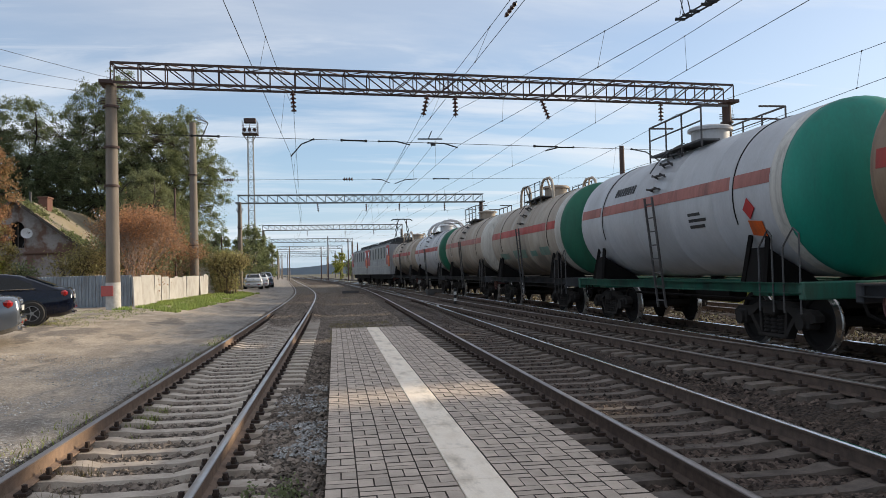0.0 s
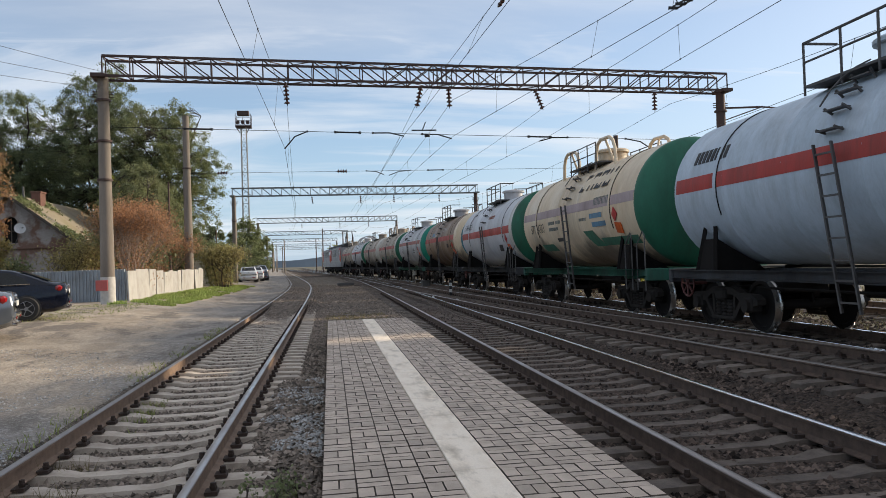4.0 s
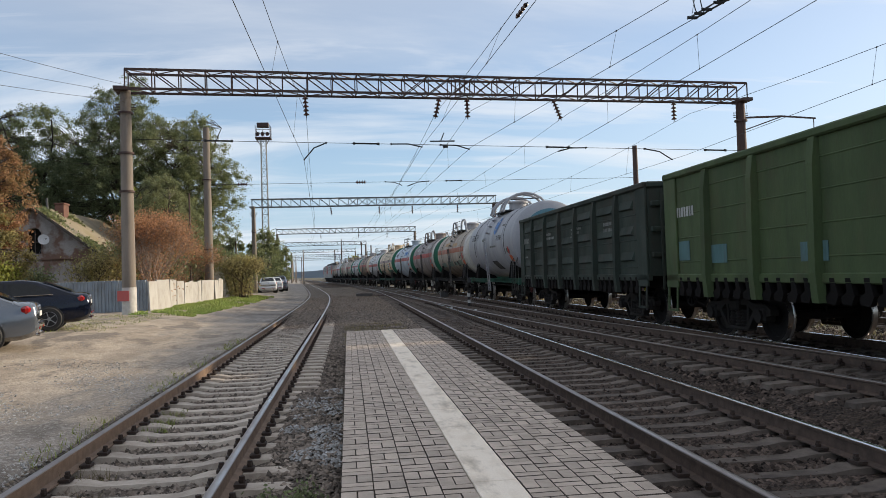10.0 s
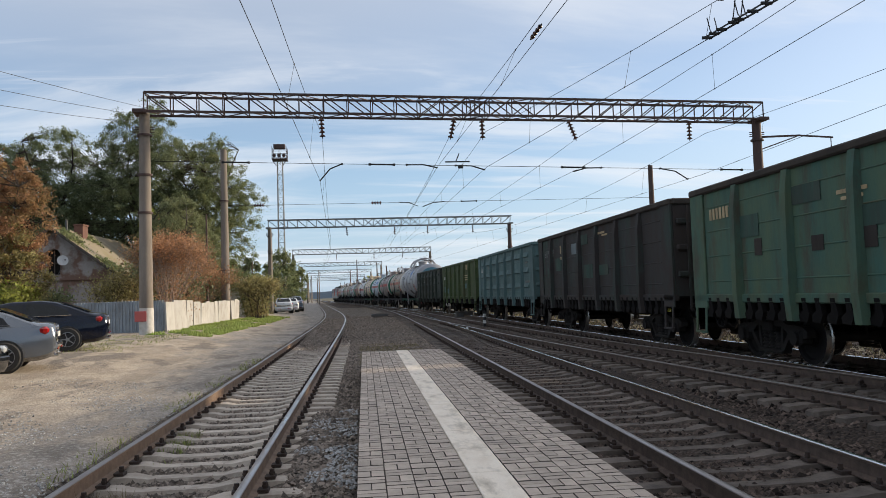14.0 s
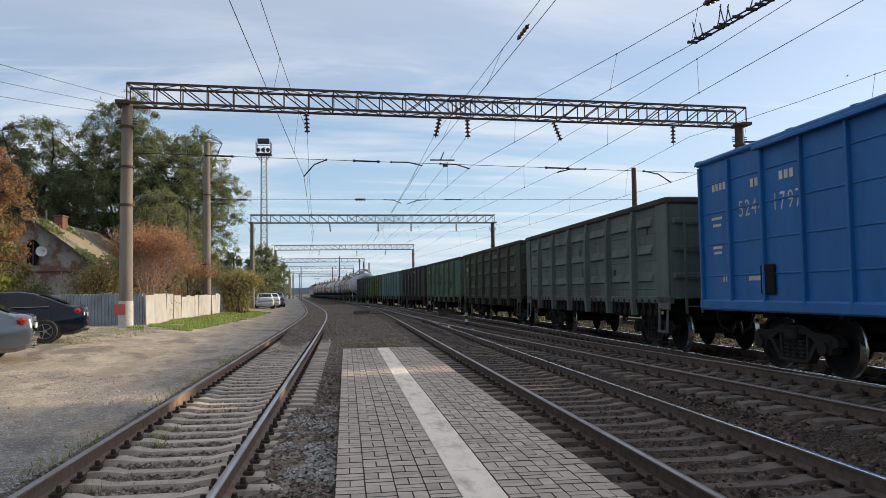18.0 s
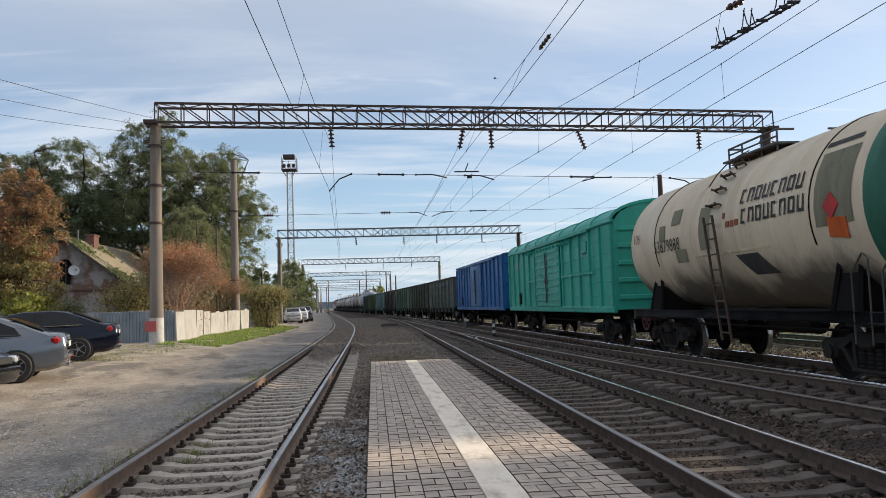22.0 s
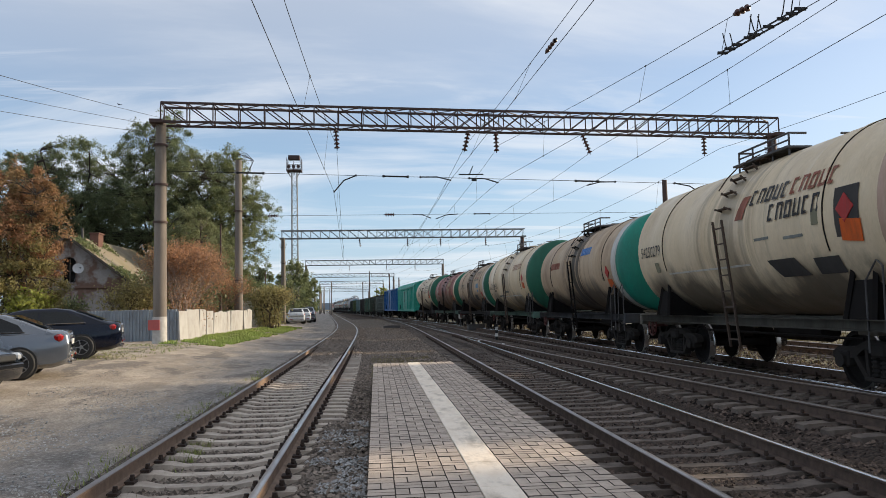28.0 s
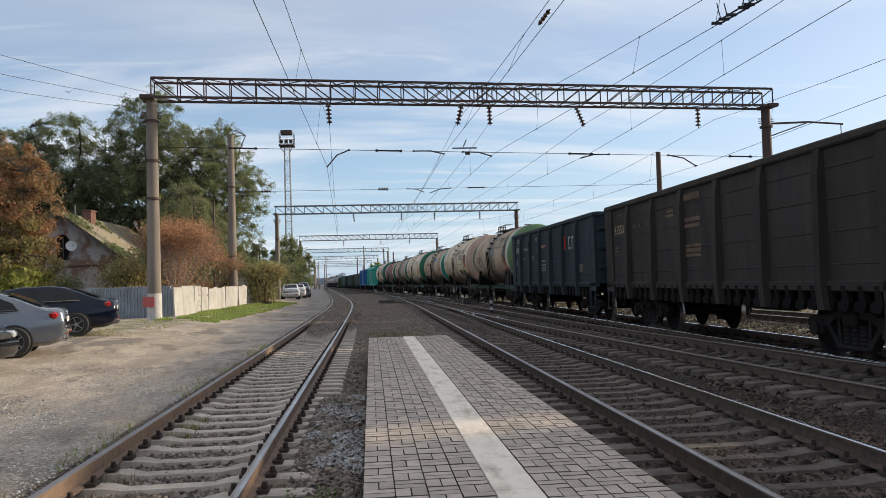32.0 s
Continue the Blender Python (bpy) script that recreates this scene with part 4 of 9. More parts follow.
        fr.box((0, e * 3.9, 1.01), (2.6, 0.5, 0.24), None, 0.02)
        for s in (-1, 1):
            # channel with flanges
            fr.box((s * 1.42, 0, 1.045), (0.03, 10.7, 0.17))
            for z in (0.97, 1.125):
                fr.box((s * 1.45, 0, z), (0.10, 10.7, 0.018))
    part("frame", fr, frame, w)
    for e in (-1, 1):
        for s in (-1, 1):
            sd = MB().prism([(s * 0.35, 1.10), (s * 1.40, 1.10), (s * 1.30, 1.72), (s * 0.95, 1.50), (s * 0.5, 1.24)], e * 3.9 - 0.28, e * 3.9 + 0.28, "y")
            sd.bar((s * 1.40, e * 4.25, 1.12), (s * 1.26, e * 4.14, 1.95), 0.07).bar((s * 1.40, e * 3.55, 1.12), (s * 1.30, e * 3.68, 1.95), 0.07)
            part("saddle", sd, IRON, w)
    # ladders to the top
    lm = ladder_mat or PIPE
    for s in (-1, 1):
        mb = MB()
        xl = TANK_R + 0.13
        for dy in (-0.2, 0.2):
            mb.bar((s * -(xl - 0.10), dy - 0.35, 0.55), (s * -xl, dy, TANK_Z + 0.30), 0.05, 0.025)
        for k in range(8):
            t = (k + 0.5) / 8
            z, xx, o = 0.55 + t * (TANK_Z - 0.25), xl - 0.10 + 0.10 * t, -0.35 * (1 - t)
            mb.bar((s * -xx, o - 0.2, z), (s * -xx, o + 0.2, z), 0.028)
        part("ladder", mb, lm, w)
        # bracket steps up the curve of the shell
        for k in range(5):
            a = 0.32 + k * 0.21
            p = lambda r, yy: (s * -r * math.cos(a), yy, TANK_Z + r * math.sin(a))
            st = MB().box((s * -(TANK_R + 0.09) * math.cos(a), 0, TANK_Z + (TANK_R + 0.09) * math.sin(a)), (0.14, 0.42, 0.02))
            st.bar(p(TANK_R, -0.2), p(TANK_R + 0.16, -0.2), 0.03).bar(p(TANK_R, 0.2), p(TANK_R + 0.16, 0.2), 0.03)
            part("step_bracket", st, lm, w)
        hr_ = [(s * -(TANK_R + 0.20) * math.cos(a), 0.26, TANK_Z + (TANK_R + 0.20) * math.sin(a)) for a in np.linspace(0.55, 1.22, 5)]
        part("hand_rail", MB().tube(hr_, 0.014, 5), lm, w)
    # hatch dome and its platform
    tz = TANK_Z + TANK_R
    dm = MB().rev([(tz - 0.12, 0.42), (tz + 0.34, 0.42), (tz + 0.34, 0.50), (tz + 0.40, 0.50), (tz + 0.44, 0.44), (tz + 0.50, 0.001)], 20, "z", (0, 0.15, 0))
    if top != "low":
        part("hatch_dome", dm, dome or body, w, smooth=True)
        dk = MB()
        for s in (-1, 1):
            dk.box((s * 0.75, 0, tz - 0.08), (0.42, 2.6, 0.04))
        part("walkway", dk, PIPE, w)
    else:
        dm = MB().rev([(tz - 0.1, 0.30), (tz + 0.10, 0.30), (tz + 0.13, 0.24), (tz + 0.16, 0.001)], 16, "z", (0, 0.15, 0))
        part("hatch_lid", dm, dome or body, w, smooth=True)
        part("walkway", MB().box((-0.55, 0, tz - 0.02), (0.5, 2.2, 0.04)).box((0.55, 0, tz - 0.02), (0.5, 2.2, 0.04)), PIPE, w)
    if top == "arch":
        pm = dome or body
        for s in (-1, 1):
            for ya, yb in ((-2.15, -0.60), (0.80, 2.35)):
                hoop = part("guard_hoop", MB().tube([(s * 0.80, ya, tz - 0.28), (s * 0.80, ya + 0.06, tz + 0.20), (s * 0.80, ya + 0.20, tz + 0.42), (s * 0.80, ya + 0.45, tz + 0.54), (s * 0.80, yb - 0.45, tz + 0.56),
                                                     (s * 0.80, yb - 0.20, tz + 0.46), (s * 0.80, yb - 0.06, tz + 0.24), (s * 0.80, yb, tz - 0.28)], 0.05, 8), pm, w, smooth=True)
                part("hoop_strut", MB().tube([(s * 0.80, (ya + yb) / 2, tz + 0.55), (s * 0.62, (ya + yb) / 2 - 0.22, tz - 0.18)], 0.035, 6), pm, hoop)
            rl = MB()
            for y0 in (-1.1, -0.4, 0.4, 1.1):
                rl.cyl((s * 0.98, y0, tz - 0.25), (s * 0.98, y0, tz + 0.50), 0.018, n=6)
            for z in (0.18, 0.48):
                rl.tube([(s * 0.98, -1.1, tz + z), (s * 0.98, 1.1, tz + z)], 0.016, 5)
            part("guard_rail", rl, PIPE, w)
    elif top == "hoop":
        for y0 in (-1.35, 0.75):
            arc = [(1.1 * math.cos(a), y0, tz - 0.25 + 0.95 * math.sin(a)) for a in np.linspace(0.1, math.pi - 0.1, 9)]
            part("guard_hoop", MB().tube(arc, 0.06, 8), body, w)
            part("guard_hoop", MB().tube([(p[0], p[1] + 0.6, p[2]) for p in arc], 0.06, 8), body, w)
            part("guard_brace", MB().tube([arc[2], (arc[6][0], y0 + 0.6, arc[6][2])], 0.025, 5), PIPE, w)
            part("guard_brace", MB().tube([arc[4], (arc[4][0], y0 + 0.6, arc[4][2])], 0.025, 5), PIPE, w)
    else:
        hh, ye_, xr = (0.26, 1.0, 0.7) if top == "low" else (0.62, 1.3, 0.95)
        for s in (-1, 1):
            rl = MB()
            for y0 in (-ye_, -0.4, 0.4, ye_):
                rl.cyl((s * xr, y0, tz - 0.22), (s * xr, y0, tz + hh), 0.022, n=6)
            rl.tube([(s * xr, -ye_, tz + hh), (s * xr, ye_, tz + hh)], 0.022, 6)
            rl.tube([(s * xr, -ye_, tz + hh * 0.5), (s * xr, ye_, tz + hh * 0.5)], 0.018, 6)
            for y0 in (-ye_, ye_):
                rl.tube([(s * xr, y0, tz + hh), (s * 0.35, y0, tz + hh)], 0.022, 6)
            part("guard_rail", rl, PIPE, w)
    # end ladder and brackets at the trailing end
    for y0, y1 in ((-5.3, -4.85), (-4.55, -4.15)):
        eb = MB()
        eb.tube([(-1.45, y0, 0.65), (-1.45, y0, 1.9), (-1.40, (y0 + y1) / 2, 2.0), (-1.45, y1, 1.7), (-1.45, y1, 0.65)], 0.015, 6)
        part("step_rail", eb, PIPE, w)
    uc = MB().cyl((-0.2, -1.2, 0.85), (-0.2, 0.3, 0.85), 0.20, n=14).box((0.5, 1.4, 0.80), (0.5, 0.7, 0.35), None, 0.05).cyl((0, 0, 0.75), (0, 0, 1.3), 0.16, n=10).tube([(-0.9, -3.2, 0.8), (-0.9, 3.0, 0.8)], 0.025, 6)
    part("brake_gear", uc, IRON, w)
    for fn in extras:
        fn(w)
    brake_wheel(w, 4.7, WHEEL_RED if stripe in (RED, None) and body is not W_LGREY else IRON)
    couplers(w, 6.01)
    bogies(w, 7.8)
    return w


def placard(y, z, s=0.30, col=None):
    """A red diamond and below it an orange plate, both flat against the shell."""
    def go(w):
        for nm, dy, dz, ln, ht, turn, mt, lb in (("hazard_diamond", 0.0, 0.20, 0.26, 0.26, 45, MARK_RD, "red diamond hazard plate"), ("hazard_plate", -0.10, -0.14, 0.40, 0.28, 6, col or MARK_O, "orange hazard plate")):
            zz = z + dz
            a = math.asin(max(-1, min(1, (zz - TANK_Z) / TANK_R)))
            c = Vector((-(TANK_R + 0.016) * math.cos(a), y + dy, TANK_Z + (TANK_R + 0.016) * math.sin(a)))
            rot = Matrix.Rotation(a, 3, "Y") @ Matrix.Rotation(radians(turn), 3, "X")
            k = s / 0.30
            part(nm, MB().box(c, (0.012, ln * k, ht * k), rot), mt, w, lb)
    return go


def bars(rows, mat):
    return lambda w: tank_marks(w, rows, mat)


def number(y, z, ht=0.22, ln=0.11, n=8, gap=0.05):
    return (y, z, ln, ht, n, gap)


def disc_logo(y, z, r, mat, inner=None):
    def go(w):
        mb = MB()
        a = math.asin(max(-1, min(1, (z - TANK_Z) / TANK_R)))
        c = Vector((-(TANK_R + 0.012) * math.cos(a), y, TANK_Z + (TANK_R + 0.012) * math.sin(a)))
        rot = Matrix.Rotation(a, 3, "Y")
        ring = [c + rot @ Vector((-0.01 - 0.03 * abs(math.sin(t)) ** 2 * 0, r * 1.35 * math.cos(t), r * 0.8 * math.sin(t))) for t in np.linspace(0, 2 * math.pi, 20, endpoint=False)]
        inn = [c + rot @ Vector((-0.01, 1.22 * r * math.cos(t), 0.70 * r * math.sin(t))) for t in np.linspace(0, 2 * math.pi, 20, endpoint=False)]
        bk = [p + rot @ Vector((0.05, 0, 0)) for p in ring]
        mb.add(ring + inn + bk, [(i, (i + 1) % 20, 20 + (i + 1) % 20, 20 + i) for i in range(20)] + [(i, (i + 1) % 20, 40 + (i + 1) % 20, 40 + i) for i in range(20)])
        part("round_logo", mb, mat, w, "plain ring in place of a logo")
    return go


def oval(y, z, a, b, mat):
    """A filled oval painted on the shell."""
    def go(w):
        at = on_shell(y, z)
        pts = [at(0, 0)] + [at(a * math.cos(t), b * math.sin(t)) for t in np.linspace(0, 2 * math.pi, 24, endpoint=False)]
        pts = [(q[0] * 0.9975, q[1], TANK_Z + (q[2] - TANK_Z) * 0.9975) for q in pts]
        part("oval_logo", MB().add(pts, [(0, i + 1, (i + 1) % 24 + 1) for i in range(24)]), mat, w, "plain oval in place of a logo")
    return go


def glyphs(chars):
    """Outlines of characters of the built-in font, one unit high."""
    obs = []
    for ch in chars:
        cu = bpy.data.curves.new("digit", "FONT")
        cu.body, cu.size, cu.resolution_u = ch, 1.0, 3
        obs.append(new("digit", cu))
    dg = bpy.context.evaluated_depsgraph_get()
    out = {}
    for ch, o in zip(chars, obs):
        me = bpy.data.meshes.new_from_object(o.evaluated_get(dg))
        xs = [v.co.x for v in me.vertices]
        ys = [v.co.y for v in me.vertices]
        k = 1.0 / 0.73
        out[ch] = ([((v.co.x - min(xs)) * k, v.co.y * k) for v in me.vertices], [tuple(p.vertices) for p in me.polygons])
        bpy.data.meshes.remove(me)
        cu = o.data
        bpy.data.objects.remove(o)
        bpy.data.curves.remove(cu)
    return out


GLYPHS = glyphs("0123456789ПРОАНТСтм.")


def digit_mesh(text, place, ht, slant=0.0, pitch=0.74):
    """Characters laid out by place(u, v), u along the writing and v up."""
    mb, u = MB(), 0.0
    for ch in text:
        if ch != " ":
            vs, fs = GLYPHS[ch]
            side = (0.70 - 0.86 * max(a for a, b in vs)) / 2
            mb.add([place(u + (side + a * 0.86 + slant * (b - 0.5)) * ht, (b - 0.5) * ht) for a, b in vs], fs)
        u += ht * pitch
    return mb


def on_shell(y, z):
    """Places writing on the tank's side."""
    def at(u, v):
        a = math.asin(max(-0.99, min(0.99, (z - TANK_Z) / TANK_R))) + v / TANK_R
        return (-(TANK_R + 0.022) * math.cos(a), y - u, TANK_Z + (TANK_R + 0.022) * math.sin(a))
    return at


def digits(text, y, z, ht, mat, slant=0.0, pitch=0.74, name="painted_number"):
    return lambda w: part(name, digit_mesh(text, on_shell(y, z), ht, slant, pitch), mat, w, "stencilled wagon number" if name == "painted_number" else "painted word")


def frames(n, y, z, ht, wd, gap, mat, slant=0.0, flat=None, bold=0.17):
    """Plain open frames, one for each letter of a company's name."""
    def go(w):
        at = on_shell(y, z) if flat is None else (lambda u, v: (flat, y - u, z + v))
        for i in range(n):
            u0, t, h = i * (wd + gap), ht * bold, ht / 2
            mb = MB()
            for a, b, c, d in ((0, -h, t, h), (wd - t, -h, wd, h), (t, h - t, wd - t, h), (t, -h, wd - t, -h + t)):
                low, high, right = d == -h + t, b == h - t, a == wd - t
                if (i % 4 == 1 and low) or (i % 4 == 0 and right) or (i % 4 == 3 and high):
                    continue
                mb.add([at(u0 + p + slant * q, q) for p, q in ((a, b), (c, b), (c, d), (a, d))], [(0, 1, 2, 3)])
            part("painted_frame", mb, mat, w, "plain frame in place of a letter")
    return go


def patch(y, z, ln, ht, mat, skew=0.0):
    """A repainted patch on the tank's side."""
    def go(w):
        at, mb = on_shell(y, z), MB()
        n = 4
        pts = [at(u * ln + skew * ht * (k / n - 0.5), (k / n - 0.5) * ht) for k in range(n + 1) for u in (0, 1)]
        pts = [(x * 0.9945, yy, TANK_Z + (zz - TANK_Z) * 0.9945) for x, yy, zz in pts]
        part("paint_patch", mb.add(pts, [(2 * k, 2 * k + 1, 2 * k + 3, 2 * k + 2) for k in range(n)]), mat, w, "repainted patch", smooth=True)
    return go


def flat_digits(text, y, z, ht, mat, x=-1.572, pitch=0.74):
    return lambda w: part("painted_number", digit_mesh(text, lambda u, v: (x, y - u, z + v), ht, 0.0, pitch), mat, w, "stencilled wagon number")


def brake_wheel(w, y, mat, z=0.86):
    """The hand wheel of the parking brake, low on the side."""
    ring = MB()
    ring.tube([(-1.40, y + 0.26 * math.cos(a), z + 0.26 * math.sin(a)) for a in np.linspace(0, 2 * math.pi, 17)], 0.02, 5)
    for k in range(4):
        a = k * math.pi / 4
        ring.bar((-1.40, y - 0.25 * math.cos(a), z - 0.25 * math.sin(a)), (-1.40, y + 0.25 * math.cos(a), z + 0.25 * math.sin(a)), 0.025)
    ring.cyl((-1.44, y, z), (-1.0, y, z), 0.035, n=8)
    part("brake_wheel", ring, mat, w, "spoked hand wheel of the parking brake")


def gondola(label, body, rib=None, height=3.37, stamped=True, extras=(), rail_mat=None, frame=None):
    w = thing("gondola_wagon", label, "gondola wagon", group="wagons of the freight train")
    rib = rib or body
    L, W, zb = 12.75, 3.06, 1.22
    hh = L / 2
    posts_ = [-4.41, -2.65, -0.88, 0.88, 2.65, 4.41]
    ribs = [-5.78] + posts_ + [5.78]
    for s in (-1, 1):
        x = s * W / 2
        wall = MB()
        wall.box((x, 0, (zb + height) / 2), (0.05, L - 0.04, height - zb))
        part("side_wall", wall, body, w)
        for a, b in zip(ribs[:-1], ribs[1:]):
            for z in ((zb + 0.30, zb + 0.80, zb + 1.30, zb + 1.78) if not stamped else (zb + 0.22, zb + 0.88, zb + 1.50)):
                part("panel_seam", MB().box((x + s * 0.024, (a + b) / 2, z), (0.022, b - a - 0.20, 0.028), None, 0.008), body, w)
        if stamped:
            for a, b in zip(ribs[:-1], ribs[1:]):
                for k in range(3):
                    z = zb + 0.46 + k * 0.63
                    y0, y1 = a + 0.24, b - 0.24
                    # pressed wedge: sloping top, sharp lower lip
                    vs = [(x + s * 0.02, y0, z - 0.09), (x + s * 0.02, y1, z - 0.09), (x + s * 0.02, y1, z + 0.16), (x + s * 0.02, y0, z + 0.16),
                          (x + s * 0.095, y0 + 0.07, z - 0.055), (x + s * 0.095, y1 - 0.07, z - 0.055)]
                    part("stamping", MB().add(vs, [(0, 1, 5, 4), (1, 2, 5), (2, 3, 4, 5), (3, 0, 4), (0, 3, 2, 1)]), body, w)
        for e in (-1, 1):
            # plain corner plate with a drain lip
            cp = MB().box((x + s * 0.045, e * 6.08, (zb + height) / 2 - 0.14), (0.05, 0.58, height - zb + 0.20), None, 0.012)
            part("corner_plate", cp, rib, w)
            st = MB().bar((x + s * 0.05, e * 5.85, zb - 0.1), (x + s * 0.08, e * 5.85, 0.48), 0.06, 0.03).bar((x + s * 0.05, e * 6.28, zb - 0.1), (x + s * 0.08, e * 6.28, 0.48), 0.06, 0.03).bar((x + s * 0.08, e * 5.85, 0.50), (x + s * 0.08, e * 6.28, 0.50), 0.08, 0.04)
            part("corner_step", st, rib, w)
        for y in posts_:
            d = 0.15
            mb = MB()
            vs = []
            for z, k in ((zb - 0.40, 0.75), (zb + 0.05, 1.0), (height - 0.45, 0.8), (height - 0.06, 0.45)):
                for u, v in ((-0.105, 0.0), (-0.085, d * k), (0.085, d * k), (0.105, 0.0)):
                    vs.append((x + s * (0.02 + v), y + u, z))
            fs = [(j * 4 + i2, j * 4 + i2 + 1, j * 4 + 5 + i2, j * 4 + 4 + i2) for j in range(3) for i2 in range(3)] + [(0, 1, 2, 3), (12, 15, 14, 13)]
            part("side_post", mb.add(vs, fs), rib, w)
        part("top_rail", MB().box((x + s * 0.02, 0, height), (0.16, L, 0.14), None, 0.03), rail_mat or rib, w)
        part("side_sill", MB().box((x + s * 0.0, 0, zb - 0.03), (0.14, L, 0.16), None, 0.02), rib, w)
        for a, b in zip(ribs[:-1], ribs[1:]):
            for dy in (-0.56, -0.2, 0.2, 0.56):
                ht = MB().prism([(-0.06, -0.02), (0.05, -0.02), (0.06, -0.22), (0.20, -0.30), (0.20, -0.40), (0.0, -0.42), (-0.10, -0.28)], -0.04, 0.04, "x")
                part("hatch_latch", ht, frame or IRON, w, at=Matrix.Translation((x + s * 0.04, (a + b) / 2 + dy, zb)) @ Matrix.Rotation(0.12 * s, 4, "Y"))
    for e in (-1, 1):
        part("end_wall", MB().box((0, e * (hh - 0.03), (zb + height) / 2), (W, 0.06, height - zb)), body, w)
        for z in (zb + 0.5, zb + 1.1, zb + 1.7):
            part("end_beam", MB().box((0, e * (hh + 0.03), z), (W - 0.1, 0.09, 0.14), None, 0.03), rib, w)
        part("end_rail", MB().box((0, e * (hh + 0.01), height), (W + 0.06, 0.12, 0.14), None, 0.03), rail_mat or rib, w)
        # ladder on the end wall, beams between its rails
        ld = MB()
        for xx in (-1.25, -0.9):
            ld.bar((xx, e * (hh + 0.13), 0.9), (xx, e * (hh + 0.13), height - 0.1), 0.05, 0.03)
        for z in np.arange(1.05, height - 0.2, 0.3):
            ld.bar((-1.25, e * (hh + 0.13), z), (-0.9, e * (hh + 0.13), z), 0.025)
        part("end_ladder", ld, rib, w)
        for xx in (-0.5, 0.5):
            part("end_post", MB().box((xx, e * (hh + 0.05), (zb + height) / 2), (0.16, 0.10, height - zb - 0.1), None, 0.02), rib, w)
    fl = MB().box((0, 0, zb - 0.02), (W - 0.1, L - 0.1, 0.06)).box((0, 0, 1.02), (0.52, L, 0.34)).cyl((-0.3, -1.4, 0.85), (-0.3, 0.2, 0.85), 0.20, n=14).box((0.6, 1.2, 0.85), (0.5, 0.8, 0.35))
    for y in np.linspace(-hh + 0.4, hh - 0.4, 8):
        fl.box((0, y, 1.04), (W - 0.2, 0.12, 0.22))
    part("underframe", fl, IRON, w)
    for fn in extras:
        fn(w)
    brake_wheel(w, 5.6, WHEEL_RED if stamped else IRON)
    couplers(w, 6.96)
    bogies(w, 8.65)
    return w


def wall_bars(rows, mat, x=-1.565):
    return lambda w: marks(w, rows, mat, x)


def boxcar(label, body, roof, L=15.6, eave=3.86, top=3.98, style="plain", half=8.5, pins=11.4, extras=()):
    w = thing("box_wagon", label, "box wagon", group="wagons of the freight train")
    W, zb = 3.04, 1.12
    hh = L / 2
    nr = 15
    ribs = np.linspace(-hh + 0.10, hh - 0.10, nr)
    for s in (-1, 1):
        x = s * W / 2
        part("side_wall", MB().box((x, 0, (zb + eave) / 2), (0.06, L - 0.02, eave - zb)), body, w)
        mid = (-1.9, 1.9)
        for i, y in enumerate(ribs):
            if mid[0] < y < mid[1]:
                continue
            part("side_rib", MB().box((x + s * 0.05, y, (zb + eave) / 2 - 0.03), (0.11, 0.06 if style == "plain" else 0.10, eave - zb - 0.06), None, 0.015), body, w)
        for a, b in zip(ribs[:-1], ribs[1:]):
            if mid[0] - 0.5 < (a + b) / 2 < mid[1] + 0.5:
                continue
            zs = (zb + 0.55, zb + 1.15, zb + 1.75, zb + 2.3) if style == "plain" else np.arange(zb + 0.42, eave - 0.2, 0.42)
            for z in zs:
                ln_ = b - a - 0.10 if style == "plain" else (b - a) * 0.5
                part("panel_seam", MB().box((x + s * 0.032, (a + b) / 2, z), (0.03, ln_, 0.035), None, 0.01), body, w)
        # sliding doors
        for k, (d0, d1) in enumerate(((mid[0], 0.0), (0.0, mid[1]))):
            dr = part("sliding_door", MB().box((x + s * 0.085, (d0 + d1) / 2, (zb + eave) / 2), (0.06, d1 - d0 - 0.03, eave - zb - 0.22), None, 0.02), body, w)
            for z in ((zb + 0.75, zb + 1.45, zb + 2.15) if style == "plain" else np.arange(zb + 0.35, eave - 0.25, 0.26)):
                thick = 0.05 if style == "plain" else 0.10
                part("door_slat", MB().box((x + s * 0.125, (d0 + d1) / 2, z), (0.04, d1 - d0 - 0.2, thick), None, 0.012), body, dr)
            part("lock_bar", MB().cyl((x + s * 0.14, d1 - 0.12 if k == 0 else d0 + 0.10, zb + 0.25), (x + s * 0.14, d1 - 0.12 if k == 0 else d0 + 0.10, eave - 0.4), 0.02, n=6).box((x + s * 0.15, (d1 - 0.12 if k == 0 else d0 + 0.10), zb + 1.1), (0.06, 0.1, 0.22), None, 0.01), PIPE, dr)
        part("side_sill", MB().box((x + s * 0.03, 0, zb), (0.14, L, 0.20), None, 0.03), body, w)
        part("door_rail", MB().box((x + s * 0.12, 0, eave - 0.06), (0.10, L * 0.72, 0.07), None, 0.01), body, w)
        part("eave_rail", MB().box((x + s * 0.03, 0, eave + 0.02), (0.14, L + 0.04, 0.10), None, 0.03), body, w)
    for e in (-1, 1):
        poly = [(-W / 2, zb), (W / 2, zb), (W / 2, eave)] + [(W * 0.49 * math.cos(k), eave + (top - eave - 0.04) * math.sin(k)) for k in np.linspace(0.15, math.pi - 0.15, 9)] + [(-W / 2, eave)]
        part("end_wall", MB().prism(poly, e * hh - 0.03, e * hh + 0.03, "y"), body, w)
        for z in np.arange(zb + 0.35, eave, 0.5):
            part("end_stiffener", MB().box((0, e * (hh + 0.05), z), (W - 0.15, 0.08, 0.16), None, 0.03), body, w)
